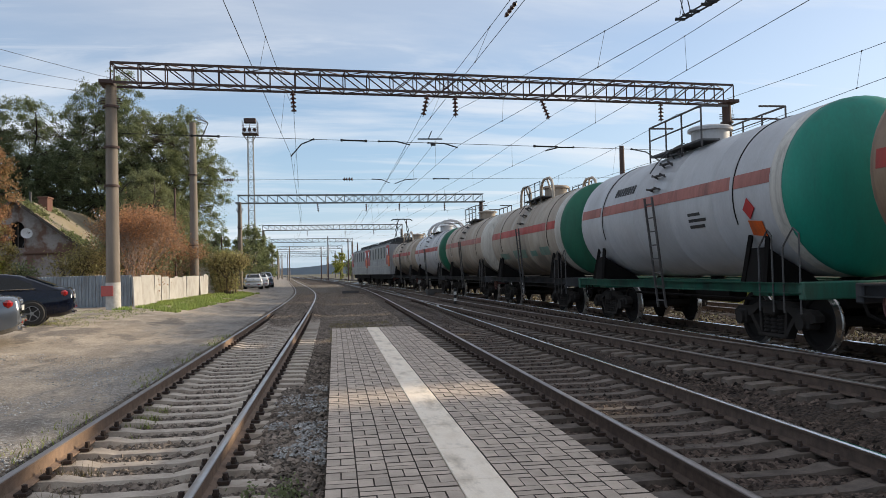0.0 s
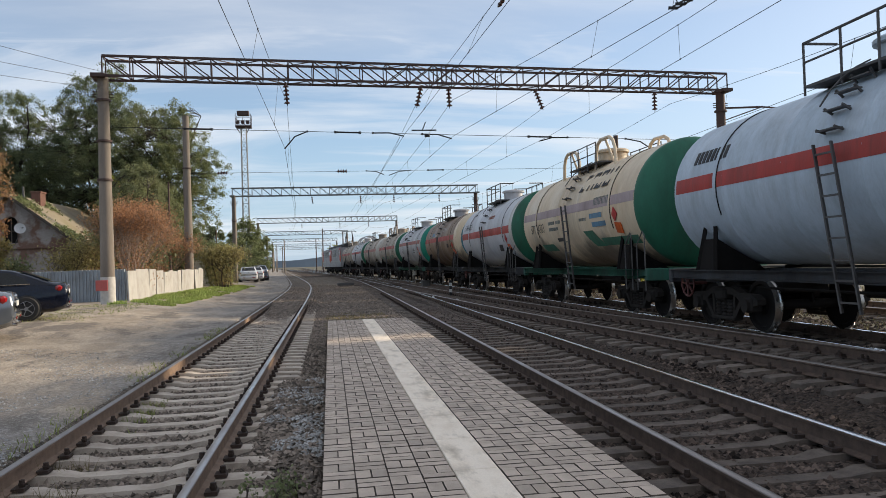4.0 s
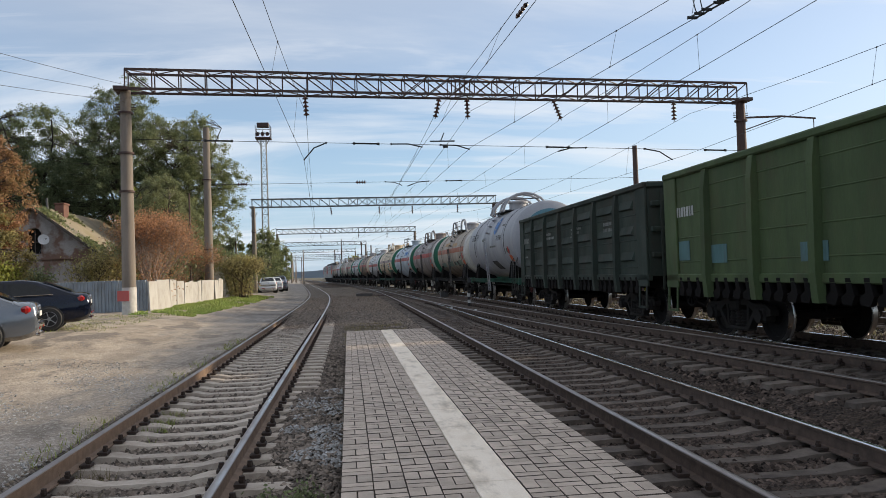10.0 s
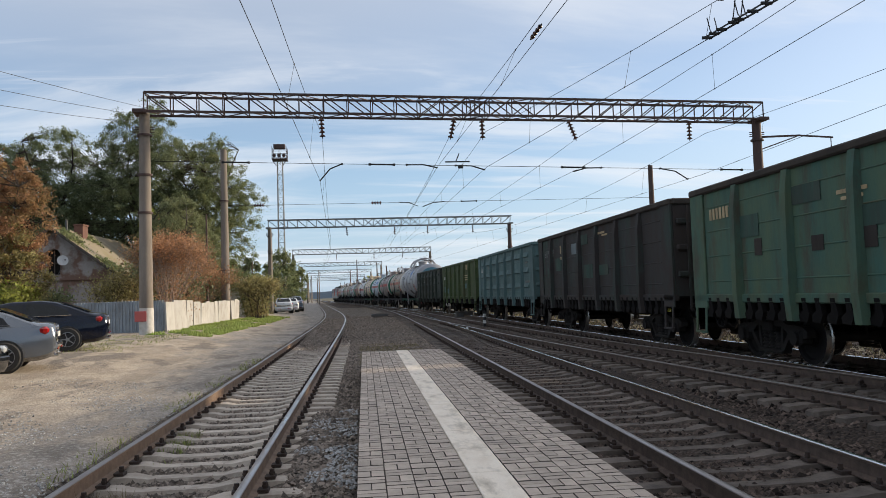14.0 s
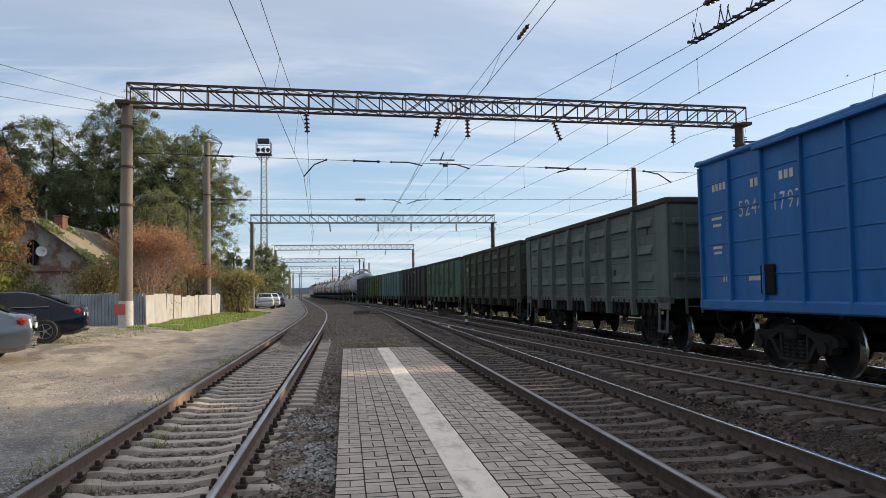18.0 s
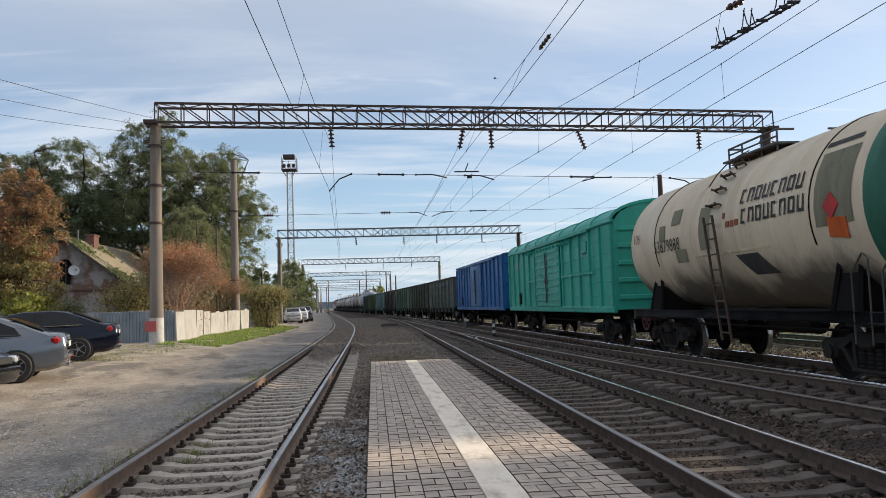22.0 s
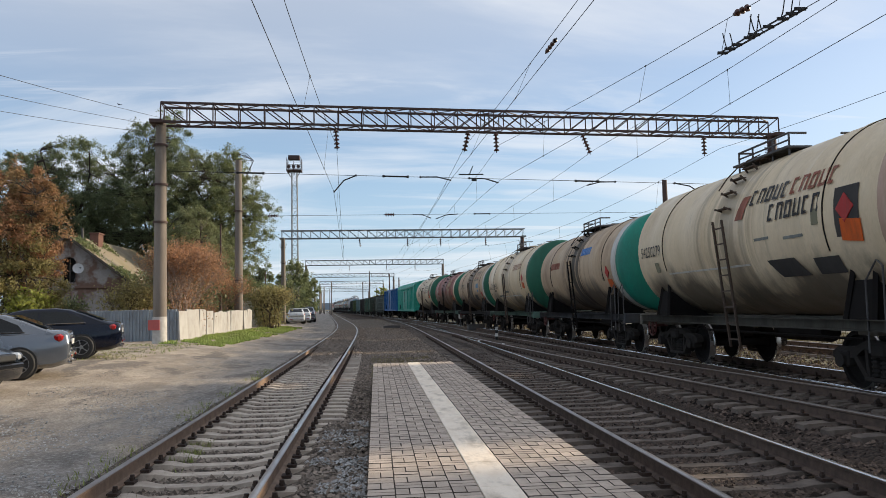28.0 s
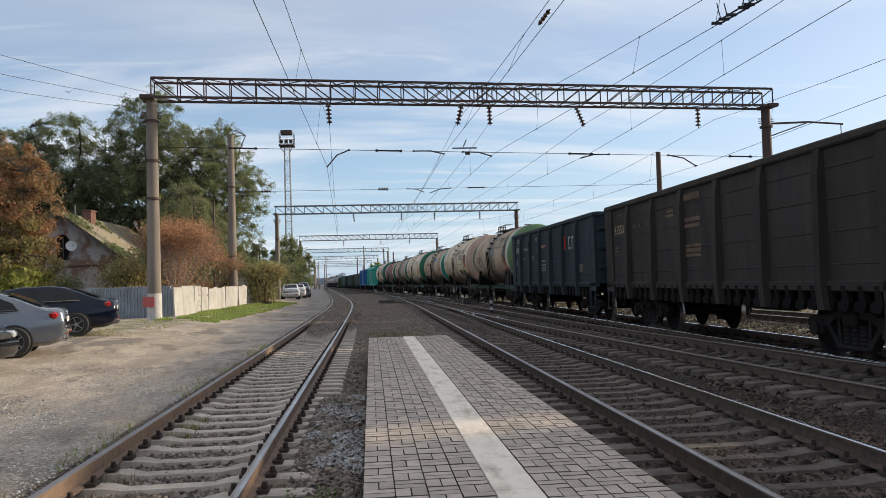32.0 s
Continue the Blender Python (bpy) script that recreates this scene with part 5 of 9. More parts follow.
    arc = [((W / 2 + 0.08) * math.cos(k), eave + 0.04 + (top - eave - 0.04) * math.sin(k)) for k in np.linspace(0, math.pi, 15)]
    arc += [(x, z - 0.05) for x, z in reversed(arc)]
    part("roof", MB().prism(arc, -hh - 0.08, hh + 0.08, "y"), roof, w)
    for y in np.linspace(-hh, hh, 11 if style == "plain" else 9):
        rs = MB()
        for (xa, za), (xb, zb2) in zip(arc[:14], arc[1:15]):
            rs.bar((xa, y, za + 0.01), (xb, y, zb2 + 0.01), 0.08, 0.05)
        part("roof_seam", rs, roof, w)
    if style != "plain":
        for y in np.linspace(-3.4, 3.4, 14):
            part("track_bracket", MB().prism([(-W / 2 - 0.02, eave - 0.30), (-W / 2 - 0.20, eave - 0.26), (-W / 2 - 0.20, eave - 0.20), (-W / 2 - 0.02, eave - 0.10)], y - 0.05, y + 0.05, "y"), body, w)
        for y in (-5.0, 4.6):
            part("vent_hatch", MB().box((-W / 2 - 0.05, y, eave - 0.55), (0.05, 0.46, 0.42), None, 0.02).cyl((-W / 2 - 0.10, y - 0.2, eave - 0.72), (-W / 2 - 0.10, y + 0.2, eave - 0.72), 0.02, n=6), body, w)
        for y0, y1 in ((-6.0, -2.1), (2.1, 3.9)):
            for z in (zb + 0.06, zb + 1.15):
                part("riveted_strip", MB().box((-W / 2 - 0.11, (y0 + y1) / 2, z), (0.03, y1 - y0, 0.07), None, 0.01), body, w)
    uf = MB().box((0, 0, 0.98), (0.5, L + 0.2, 0.30))
    for y in np.linspace(-hh + 0.3, hh - 0.3, 9):
        uf.box((0, y, 1.02), (W - 0.3, 0.12, 0.18))
    uf.cyl((-0.4, -1.6, 0.80), (-0.4, 0.0, 0.80), 0.20, n=14).box((0.7, 1.6, 0.8), (0.5, 0.9, 0.35)).tube([(-1.2, -2.6, 0.72), (-1.2, 2.4, 0.72)], 0.03, 6)
    part("underframe", uf, IRON, w)
    part("inspection_door", MB().box((-W / 2 - 0.06, hh - 2.45, zb + 0.45), (0.05, 0.42, 0.5), None, 0.02), IRON, w, "dark square plate low on the side")
    for fn in extras:
        fn(w)
    couplers(w, half)
    bogies(w, pins)
    return w


def locomotive(label, first):
    w = thing("electric_locomotive", label, "locomotive", group="sections of the locomotive")
    L, W = 16.2, 3.1
    hh = L / 2
    poly = [(-hh, 1.25), (hh - 0.15 if first else hh, 1.25), (hh, 2.5), (hh - 0.45 if first else hh, 3.75), (hh - 0.9 if first else hh, 4.0), (-hh, 4.0)]
    part("body", MB().prism(poly, -W / 2, W / 2, "x"), LOCO_GREY, w)
    for s in (-1, 1):
        part("upper_band", MB().box((s * (W / 2 + 0.01), 0, 3.25), (0.05, L - 0.5, 1.35), None, 0.01), LOCO_GREY, w, "grey upper side with louvres")
        for y in np.linspace(-hh + 3.0, hh - 3.0, 6):
            fr_ = part("louvre_frame", MB().box((s * (W / 2 + 0.045), y, 3.30), (0.03, 1.25, 1.15), None, 0.02), MARK_W, w)
            part("louvre", MB().box((s * (W / 2 + 0.065), y, 3.30), (0.02, 0.62, 1.05), None, 0.01), LOCO_DARK, fr_)
        for e in (-1, 1):
            cs = part("cab_side", MB().box((s * (W / 2 + 0.02), e * (hh - 0.98), 3.05), (0.07, 1.8, 1.75), None, 0.02), LOCO_RED, w, "red painted cab side")
            part("cab_window", MB().box((s * (W / 2 + 0.06), e * (hh - 1.0), 3.35), (0.03, 0.8, 0.7), None, 0.02), LOCO_GLASS, cs)
        part("corner_panel", MB().box((s * (W / 2 + 0.03), -hh + 0.45, 2.45), (0.07, 0.75, 0.95), None, 0.02), MARK_O, w, "orange-red corner panel")
        part("white_line", MB().box((s * (W / 2 + 0.01), 0, 2.05), (0.04, L - 0.4, 0.10)), MARK_W, w)
        for z in (1.45, 1.62, 1.79, 1.96, 2.2):
            part("side_rib", MB().box((s * (W / 2 + 0.01), 0, z), (0.05, L - 0.3, 0.06)), LOCO_GREY, w)
    part("roof", MB().prism([(-W / 2, 4.0), (W / 2, 4.0), (W / 2 - 0.3, 4.22), (-W / 2 + 0.3, 4.22)], -hh, hh - 0.9, "y"), LOCO_DARK, w)
    eq = MB()
    for y in np.linspace(-hh + 1.0, hh - 4.2, 7):
        eq.box((0, y, 4.42), (1.6, 0.8, 0.40), None, 0.05)
        eq.cyl((0.6, y + 0.6, 4.2), (0.6, y + 0.6, 4.75), 0.08, n=8)
    eq.tube([(0.2, -hh + 0.5, 4.85), (0.2, hh - 3, 4.85)], 0.03, 6)
    part("roof_equipment", eq, LOCO_DARK, w)
    pg = MB()
    y0 = -hh + 2.2
    for s in (-0.6, 0.6):
        if first:
            pg.tube([(s, y0 - 1.3, 4.5), (s, y0 + 1.3, 4.5)], 0.04, 6)
        else:
            pg.tube([(s, y0 - 1.0, 4.5), (s * 0.9, y0 + 0.4, 5.4), (s * 0.6, y0 - 0.5, 6.35)], 0.035, 6)
            pg.tube([(s, y0 + 1.0, 4.5), (s * 0.9, y0 - 0.6, 5.4), (s * 0.6, y0 + 0.5, 6.35)], 0.035, 6)
    if not first:
        pg.tube([(-1.0, y0, 6.25), (-0.8, y0, 6.4), (0.8, y0, 6.4), (1.0, y0, 6.25)], 0.05, 6)
    part("pantograph", pg, IRON, w)
    part("underframe", MB().box((0, 0, 1.0), (2.6, L - 0.4, 0.4)).box((0, 0, 0.75), (2.4, 3.0, 0.5), None, 0.08), IRON, w)
    couplers(w, 8.3)
    bogies(w, 9.0)
    return w


LOCO_GREY = paint("locomotive_grey_paint", (0.40, 0.41, 0.42), (0.30, 0.30, 0.31), 0.5)
LOCO_DARK = paint("locomotive_dark_roof", (0.06, 0.065, 0.07), (0.04, 0.042, 0.045), 0.6)
LOCO_RED = paint("locomotive_red_paint", (0.50, 0.035, 0.03), (0.42, 0.03, 0.03), 0.45, amt=0.2)
LOCO_GLASS = paint("dark_window_glass", (0.02, 0.025, 0.03), None, 0.1, amt=0.1)

W_WHITE = paint("white_tank_paint", (0.53, 0.535, 0.56), (0.46, 0.465, 0.49), 0.42, (0.30, 0.27, 0.25), 0.2, bump=0.05, streak=0.08)
# lower: the tank's shaded underside put into the paint; W_RED has an older coat
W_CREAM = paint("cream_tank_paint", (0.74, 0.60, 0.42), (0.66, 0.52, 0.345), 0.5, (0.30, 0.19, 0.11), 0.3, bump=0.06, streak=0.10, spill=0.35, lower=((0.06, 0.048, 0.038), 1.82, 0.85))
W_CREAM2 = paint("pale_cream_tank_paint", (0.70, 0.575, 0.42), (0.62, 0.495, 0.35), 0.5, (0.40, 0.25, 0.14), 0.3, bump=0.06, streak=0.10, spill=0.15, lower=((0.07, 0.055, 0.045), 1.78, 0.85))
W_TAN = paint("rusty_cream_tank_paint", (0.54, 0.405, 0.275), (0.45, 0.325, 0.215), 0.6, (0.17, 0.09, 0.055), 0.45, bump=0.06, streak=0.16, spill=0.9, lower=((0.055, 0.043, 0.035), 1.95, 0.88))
W_GREY = paint("grey_tank_paint", (0.46, 0.465, 0.48), (0.39, 0.39, 0.405), 0.45, (0.26, 0.24, 0.225), 0.2, bump=0.05, streak=0.08)
W_LGREY = paint("light_grey_tank_paint", (0.37, 0.375, 0.40), (0.33, 0.335, 0.36), 0.45, (0.32, 0.30, 0.30), 0.2, bump=0.05, streak=0.06)
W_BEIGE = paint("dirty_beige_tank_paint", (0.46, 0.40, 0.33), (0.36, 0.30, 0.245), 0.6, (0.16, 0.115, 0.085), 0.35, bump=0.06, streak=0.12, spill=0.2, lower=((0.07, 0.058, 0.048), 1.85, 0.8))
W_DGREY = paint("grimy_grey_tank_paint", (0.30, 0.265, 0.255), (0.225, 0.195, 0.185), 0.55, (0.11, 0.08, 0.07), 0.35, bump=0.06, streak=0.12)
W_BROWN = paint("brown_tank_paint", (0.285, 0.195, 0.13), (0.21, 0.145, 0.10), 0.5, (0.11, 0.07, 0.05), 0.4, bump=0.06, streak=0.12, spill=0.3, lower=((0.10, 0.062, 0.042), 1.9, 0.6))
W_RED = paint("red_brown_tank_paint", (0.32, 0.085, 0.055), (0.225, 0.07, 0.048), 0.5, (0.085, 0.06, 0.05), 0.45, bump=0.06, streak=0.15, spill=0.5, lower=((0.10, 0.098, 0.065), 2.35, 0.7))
W_GREEN = paint("green_tank_end_paint", (0.012, 0.26, 0.185), (0.015, 0.20, 0.15), 0.45, (0.03, 0.08, 0.06), 0.3, streak=0.12)
W_DGREEN = paint("dark_green_tank_end_paint", (0.02, 0.15, 0.09), (0.02, 0.10, 0.065), 0.5, (0.03, 0.05, 0.035), 0.4, streak=0.12)
W_TEALCAP = paint("worn_teal_tank_end_paint", (0.055, 0.21, 0.285), (0.085, 0.18, 0.215), 0.5, (0.10, 0.10, 0.09), 0.35, streak=0.12)
W_RINGW = paint("white_ring_paint", (0.60, 0.58, 0.54), (0.48, 0.45, 0.40), 0.5, (0.25, 0.20, 0.15), 0.5)
W_LBLUE = paint("pale_blue_tank_paint", (0.46, 0.54, 0.62), (0.38, 0.45, 0.52), 0.45, (0.2, 0.19, 0.18), 0.3, bump=0.06, streak=0.2)
W_FADEGREEN = paint("faded_green_tank_end_paint", (0.075, 0.21, 0.085), (0.11, 0.19, 0.09), 0.55, (0.22, 0.16, 0.09), 0.5)
GREEN_BELLY = paint("green_painted_belly", (0.10, 0.24, 0.20), (0.20, 0.24, 0.20), 0.6, (0.2, 0.17, 0.13), 0.6)

G_DGREEN = paint("dark_green_gondola_paint", (0.035, 0.051, 0.039), (0.026, 0.035, 0.029), 0.75, (0.06, 0.045, 0.035), 0.45)
G_OLIVE = paint("olive_gondola_paint", (0.075, 0.110, 0.042), (0.052, 0.078, 0.034), 0.7, (0.075, 0.05, 0.03), 0.45, streak=0.25)
G_TEAL = paint("grey_teal_gondola_paint", (0.10, 0.172, 0.17), (0.08, 0.138, 0.137), 0.7, (0.06, 0.06, 0.055), 0.3, streak=0.2)
G_BLACK = paint("sooty_gondola_paint", (0.030, 0.031, 0.031), (0.050, 0.036, 0.031), 0.75, (0.03, 0.075, 0.06), 0.6, sc=1.1, streak=0.25)
G_GREEN = paint("worn_green_gondola_paint", (0.085, 0.125, 0.07), (0.05, 0.12, 0.10), 0.75, (0.075, 0.035, 0.022), 0.7, sc=1.5, streak=0.35)
G_SOOT = paint("sooty_green_gondola_paint", (0.041, 0.058, 0.035), (0.033, 0.037, 0.029), 0.75, (0.10, 0.06, 0.035), 0.45)
G_GREY = paint("grey_green_gondola_paint", (0.105, 0.125, 0.112), (0.07, 0.09, 0.082), 0.75, (0.07, 0.045, 0.03), 0.5, sc=1.4, streak=0.25)
G_SLATE = paint("slate_blue_gondola_paint", (0.024, 0.038, 0.046), (0.019, 0.029, 0.035), 0.75, (0.024, 0.024, 0.024), 0.3, streak=0.15)
G_RUST = paint("rust_brown_gondola_paint", (0.043, 0.033, 0.028), (0.029, 0.024, 0.021), 0.8, (0.04, 0.034, 0.033), 0.4, streak=0.2)
B_BLUE = paint("blue_box_wagon_paint", (0.012, 0.125, 0.345), (0.012, 0.10, 0.28), 0.42, (0.03, 0.05, 0.09), 0.2, streak=0.12, bump=0.08)
B_GREEN = paint("mint_green_box_wagon_paint", (0.03, 0.385, 0.295), (0.026, 0.325, 0.25), 0.45, (0.05, 0.12, 0.10), 0.2, streak=0.12, bump=0.08)

COAL_RAIL = paint("coal_dusted_top_rail", (0.062, 0.048, 0.038), (0.038, 0.032, 0.028), 0.9, amt=0.4)
DARK_PATCH = paint("dark_patch_paint", (0.055, 0.05, 0.048), (0.035, 0.033, 0.032), 0.7, amt=0.2)
OLIVE_PATCH = paint("olive_patch_paint", (0.25, 0.235, 0.155), (0.19, 0.18, 0.12), 0.7, amt=0.3)
GREEN_PATCH = paint("green_patch_paint", (0.035, 0.17, 0.105), (0.06, 0.15, 0.10), 0.7, amt=0.4)
FADED_BLUE = paint("faded_blue_patch_paint", (0.12, 0.27, 0.40), (0.16, 0.26, 0.34), 0.7, amt=0.3)
BROWN_STEEL = paint("rust_brown_ladder_steel", (0.11, 0.075, 0.055), (0.07, 0.052, 0.042), 0.8, amt=0.3)
W_PINK = paint("faded_pink_rim_paint", (0.55, 0.40, 0.32), (0.42, 0.27, 0.20), 0.6, (0.20, 0.12, 0.08), 0.4, streak=0.1)
FADED_STRIPE = paint("faded_lilac_stripe_paint", (0.42, 0.325, 0.325), (0.36, 0.28, 0.28), 0.6, amt=0.15, streak=0.1)
ORANGE_WASH = paint("faded_orange_wash", (0.50, 0.30, 0.14), (0.42, 0.30, 0.19), 0.6, amt=0.2, streak=0.1)
G_PALE = paint("pale_stencil_patch", (0.22, 0.27, 0.28), (0.15, 0.18, 0.19), 0.7, amt=0.3)
WORN_GREEN = paint("worn_green_patch", (0.045, 0.088, 0.068), (0.036, 0.062, 0.050), 0.8, amt=0.6)
MARK_TAN = paint("worn_tan_lettering", (0.20, 0.12, 0.07), (0.09, 0.06, 0.045), 0.8, amt=0.4)
TOUCH_UP = paint("blue_green_touch_up_paint", (0.10, 0.20, 0.21), (0.07, 0.14, 0.13), 0.7, amt=0.5)
B_PALE = paint("faded_white_lettering", (0.30, 0.50, 0.43), (0.12, 0.40, 0.32), 0.7, amt=0.4)

N = number
TRAIN = []      # (wagon, length over couplers), from the front


def build_train():
    add = lambda w, l: TRAIN.append((w, l))
    add(locomotive("grey and red electric locomotive, leading section", True), 16.6)
    add(locomotive("grey and red electric locomotive, rear section with raised pantograph", False), 16.6)
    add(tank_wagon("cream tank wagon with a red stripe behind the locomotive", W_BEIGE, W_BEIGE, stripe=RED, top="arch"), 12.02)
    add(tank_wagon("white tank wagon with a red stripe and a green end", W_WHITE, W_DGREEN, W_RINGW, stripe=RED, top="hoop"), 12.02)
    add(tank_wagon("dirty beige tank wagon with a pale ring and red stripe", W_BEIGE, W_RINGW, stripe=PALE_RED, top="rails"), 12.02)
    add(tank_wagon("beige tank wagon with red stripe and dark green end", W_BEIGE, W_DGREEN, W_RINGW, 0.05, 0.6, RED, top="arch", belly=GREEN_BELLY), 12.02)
    add(tank_wagon("grey tank wagon with faded red stripe and green end", W_GREY, W_GREEN, W_RINGW, 0.06, 0.34, PALE_RED, (2.78, 3.02), "rails", FRAME_GREEN,
                   extras=(bars([N(2.6, 3.3, 0.2), (-1.6, 2.45, 0.5, 0.06, 1, 0), (-1.6, 2.33, 0.7, 0.06, 1, 0), (-1.6, 2.21, 0.6, 0.06, 1, 0)], MARK_K), placard(-3.9, 2.2))), 12.02)
    add(tank_wagon("brown tank wagon with an orange stripe and white ringed end", W_BROWN, W_TEALCAP, W_CREAM2, 0.0, 0.55, RED, (2.66, 2.92), "rails", disc=0.84, dome=W_LGREY,
                   extras=(digits("ТРАНС", -0.85, 3.30, 0.26, MARK_W, 0.25, 1.0, "painted_word"), patch(2.4, 3.12, 0.7, 0.22, FADED_BLUE), bars([(1.5, 3.02, 0.09, 0.13, 4, 0.05)], MARK_W), placard(-3.95, 2.15), patch(-2.4, 2.35, 0.5, 0.2, DARK_PATCH))), 12.02)
    add(tank_wagon("white tank wagon with red stripe and dark green end", W_WHITE, W_DGREEN, W_RINGW, 0.05, 0.45, RED, (2.50, 2.80), "rails",
                   extras=(bars([(3.0, 3.62, 0.06, 0.1, 2, 0.1)], MARK_K), digits("57841421", 4.3, 3.08, 0.30, MARK_K), bars([(-0.6, 3.3, 0.10, 0.14, 6, 0.08)], MARK_R), patch(-2.3, 1.95, 0.6, 0.3, DARK_PATCH, 1.0), placard(-3.9, 2.1))), 11.80)
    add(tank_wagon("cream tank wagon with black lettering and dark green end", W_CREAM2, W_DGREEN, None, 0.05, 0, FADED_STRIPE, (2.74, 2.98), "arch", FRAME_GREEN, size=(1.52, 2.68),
                   extras=(digits("577", 4.05, 2.45, 0.30, MARK_K, pitch=0.62), digits("34303", 3.38, 2.45, 0.30, MARK_K, pitch=0.62), frames(4, -0.85, 3.52, 0.56, 0.44, 0.16, MARK_K, 0.3), placard(-3.7, 2.3),
                           bars([(2.0, 2.55, 0.10, 0.10, 5, 0.04), (1.2, 2.55, 0.08, 0.10, 4, 0.04), (2.0, 2.36, 0.08, 0.10, 8, 0.04), (-1.0, 2.50, 0.08, 0.08, 5, 0.04), (-2.2, 2.92, 0.05, 0.2, 12, 0.05)], MARK_DIM),
                           patch(3.3, 1.80, 1.3, 0.26, GREEN_PATCH, -0.6), patch(-1.4, 1.95, 0.75, 0.5, GREEN_PATCH, -1.0), patch(-2.3, 1.85, 2.4, 0.24, GREEN_PATCH), patch(-1.9, 2.55, 0.9, 0.13, FADED_BLUE), patch(-2.0, 2.32, 1.0, 0.13, FADED_BLUE), patch(1.4, 2.02, 0.6, 0.12, DARK_PATCH))), 12.15)
    add(tank_wagon("pale blue tank wagon with red stripe", W_LBLUE, W_DGREEN, W_RINGW, 0.05, 0.55, RED, (2.66, 2.94), "rails",
                   extras=(bars([N(4.3, 3.3, 0.24)], MARK_K), bars([(-1.2, 3.3, 0.22, 0.3, 5, 0.12)], MARK_B), placard(-3.9, 2.1))), 11.80)
    add(tank_wagon("grimy grey tank wagon with red stripe and dark green end", W_DGREY, W_DGREEN, W_RINGW, 0.04, 0.75, RED, (2.66, 2.96), "arch",
                   extras=(bars([N(3.6, 3.35, 0.22)], MARK_W), bars([(-1.0, 3.45, 0.20, 0.26, 5, 0.22)], MARK_W), placard(-3.6, 2.15))), 11.80)
    add(tank_wagon("beige tank wagon with orange stripe and patches of green", W_BEIGE, W_TEALCAP, W_RINGW, 0.05, 0.55, ORANGE, (2.68, 2.96), "arch", belly=GREEN_BELLY, dome=W_LGREY, disc=0.86,
                   extras=(digits("58160789", 4.5, 3.10, 0.24, MARK_K), patch(2.2, 3.25, 1.6, 0.22, ORANGE_WASH), patch(-0.6, 3.15, 1.5, 0.2, ORANGE_WASH), patch(0.6, 2.35, 0.5, 0.4, W_LGREY), patch(-1.8, 2.0, 0.6, 0.35, DARK_PATCH, -0.6), patch(-0.8, 2.05, 0.5, 0.2, DARK_PATCH), patch(-2.9, 2.35, 0.3, 0.12, DARK_PATCH), placard(-3.9, 2.2))), 11.80)
    add(tank_wagon("light grey tank wagon with a blue logo and teal end", W_LGREY, W_TEALCAP, None, 0.0, 0, None, top="hoop", frame=FRAME_GREEN, disc=0.80, size=(1.60, 2.76), ladder_mat=W_LGREY,
                   extras=(digits("55205340", 4.1, 3.2, 0.33, MARK_K, pitch=0.66), frames(3, 4.85, 3.3, 0.14, 0.10, 0.05, MARK_DIM), digits("20", 2.9, 2.7, 0.2, MARK_K), oval(-1.55, 3.55, 0.40, 0.44, MARK_B), frames(1, -1.37, 3.55, 0.5, 0.36, 0, MARK_W, 0.2, bold=0.14),
                           digits("ПРОПАН", -1.9, 2.95, 0.22, MARK_K, pitch=0.80, name="painted_word"), bars([(1.3, 2.98, 0.07, 0.12, 8, 0.03), (-0.5, 2.6, 0.06, 0.08, 14, 0.03), (-2.6, 3.5, 0.07, 0.07, 6, 0.04)], MARK_DIM), patch(-0.2, 1.75, 1.1, 0.5, DARK_PATCH, -0.8), patch(-3.75, 2.35, 0.35, 0.2, GREEN_PATCH), placard(-4.1, 2.15))), 11.80)
    g = lambda *a, ln=13.85, **k: add(gondola(*a, **k), ln)
    num = [N(5.9, 2.56, 0.20, 0.07, 8, 0.05)]
    g("dark green gondola wagon with stamped panels and white marks", G_DGREEN, extras=(wall_bars(num + [(2.6, 2.66, 0.07, 0.08, 6, 0.05), (2.6, 2.52, 0.07, 0.08, 9, 0.05), (-0.4, 2.66, 0.06, 0.07, 10, 0.04), (-0.4, 2.54, 0.06, 0.07, 8, 0.04), (-0.3, 2.42, 0.06, 0.07, 6, 0.04), (-3.4, 2.62, 0.07, 0.09, 8, 0.04), (-3.4, 2.46, 0.07, 0.09, 7, 0.04), (5.7, 1.95, 0.05, 0.06, 6, 0.03)], MARK_DIM),))
    g("olive green gondola wagon with smooth panels and yellow lettering", G_OLIVE, stamped=False, extras=(wall_bars(num, MARK_W), wall_bars([(-3.4, 3.05, 0.5, 0.30, 1, 0), (-3.2, 2.55, 1.1, 0.07, 1, 0), (-3.2, 2.42, 1.3, 0.07, 1, 0), (-3.2, 2.29, 0.9, 0.07, 1, 0)], MARK_Y), wall_bars([(5.5, 1.75, 0.5, 0.4, 1, 0), (4.0, 1.65, 0.6, 0.35, 1, 0), (1.0, 1.6, 0.7, 0.3, 1, 0), (-3.0, 1.9, 0.8, 0.3, 1, 0)], TOUCH_UP)))
    g("grey-teal gondola wagon with stamped side panels", G_TEAL, extras=(flat_digits("60096724", 5.62, 2.66, 0.25, MARK_W, pitch=0.66), flat_digits("20", 4.75, 2.10, 0.18, MARK_W), wall_bars([(3.6, 2.72, 0.05, 0.10, 4, 0.06), (2.9, 2.78, 0.03, 0.2, 3, 0.05), (4.9, 1.36, 0.06, 0.12, 4, 0.04), (-4.9, 2.66, 0.06, 0.08, 5, 0.04), (-4.9, 1.85, 0.06, 0.09, 8, 0.04)], MARK_DIM)))
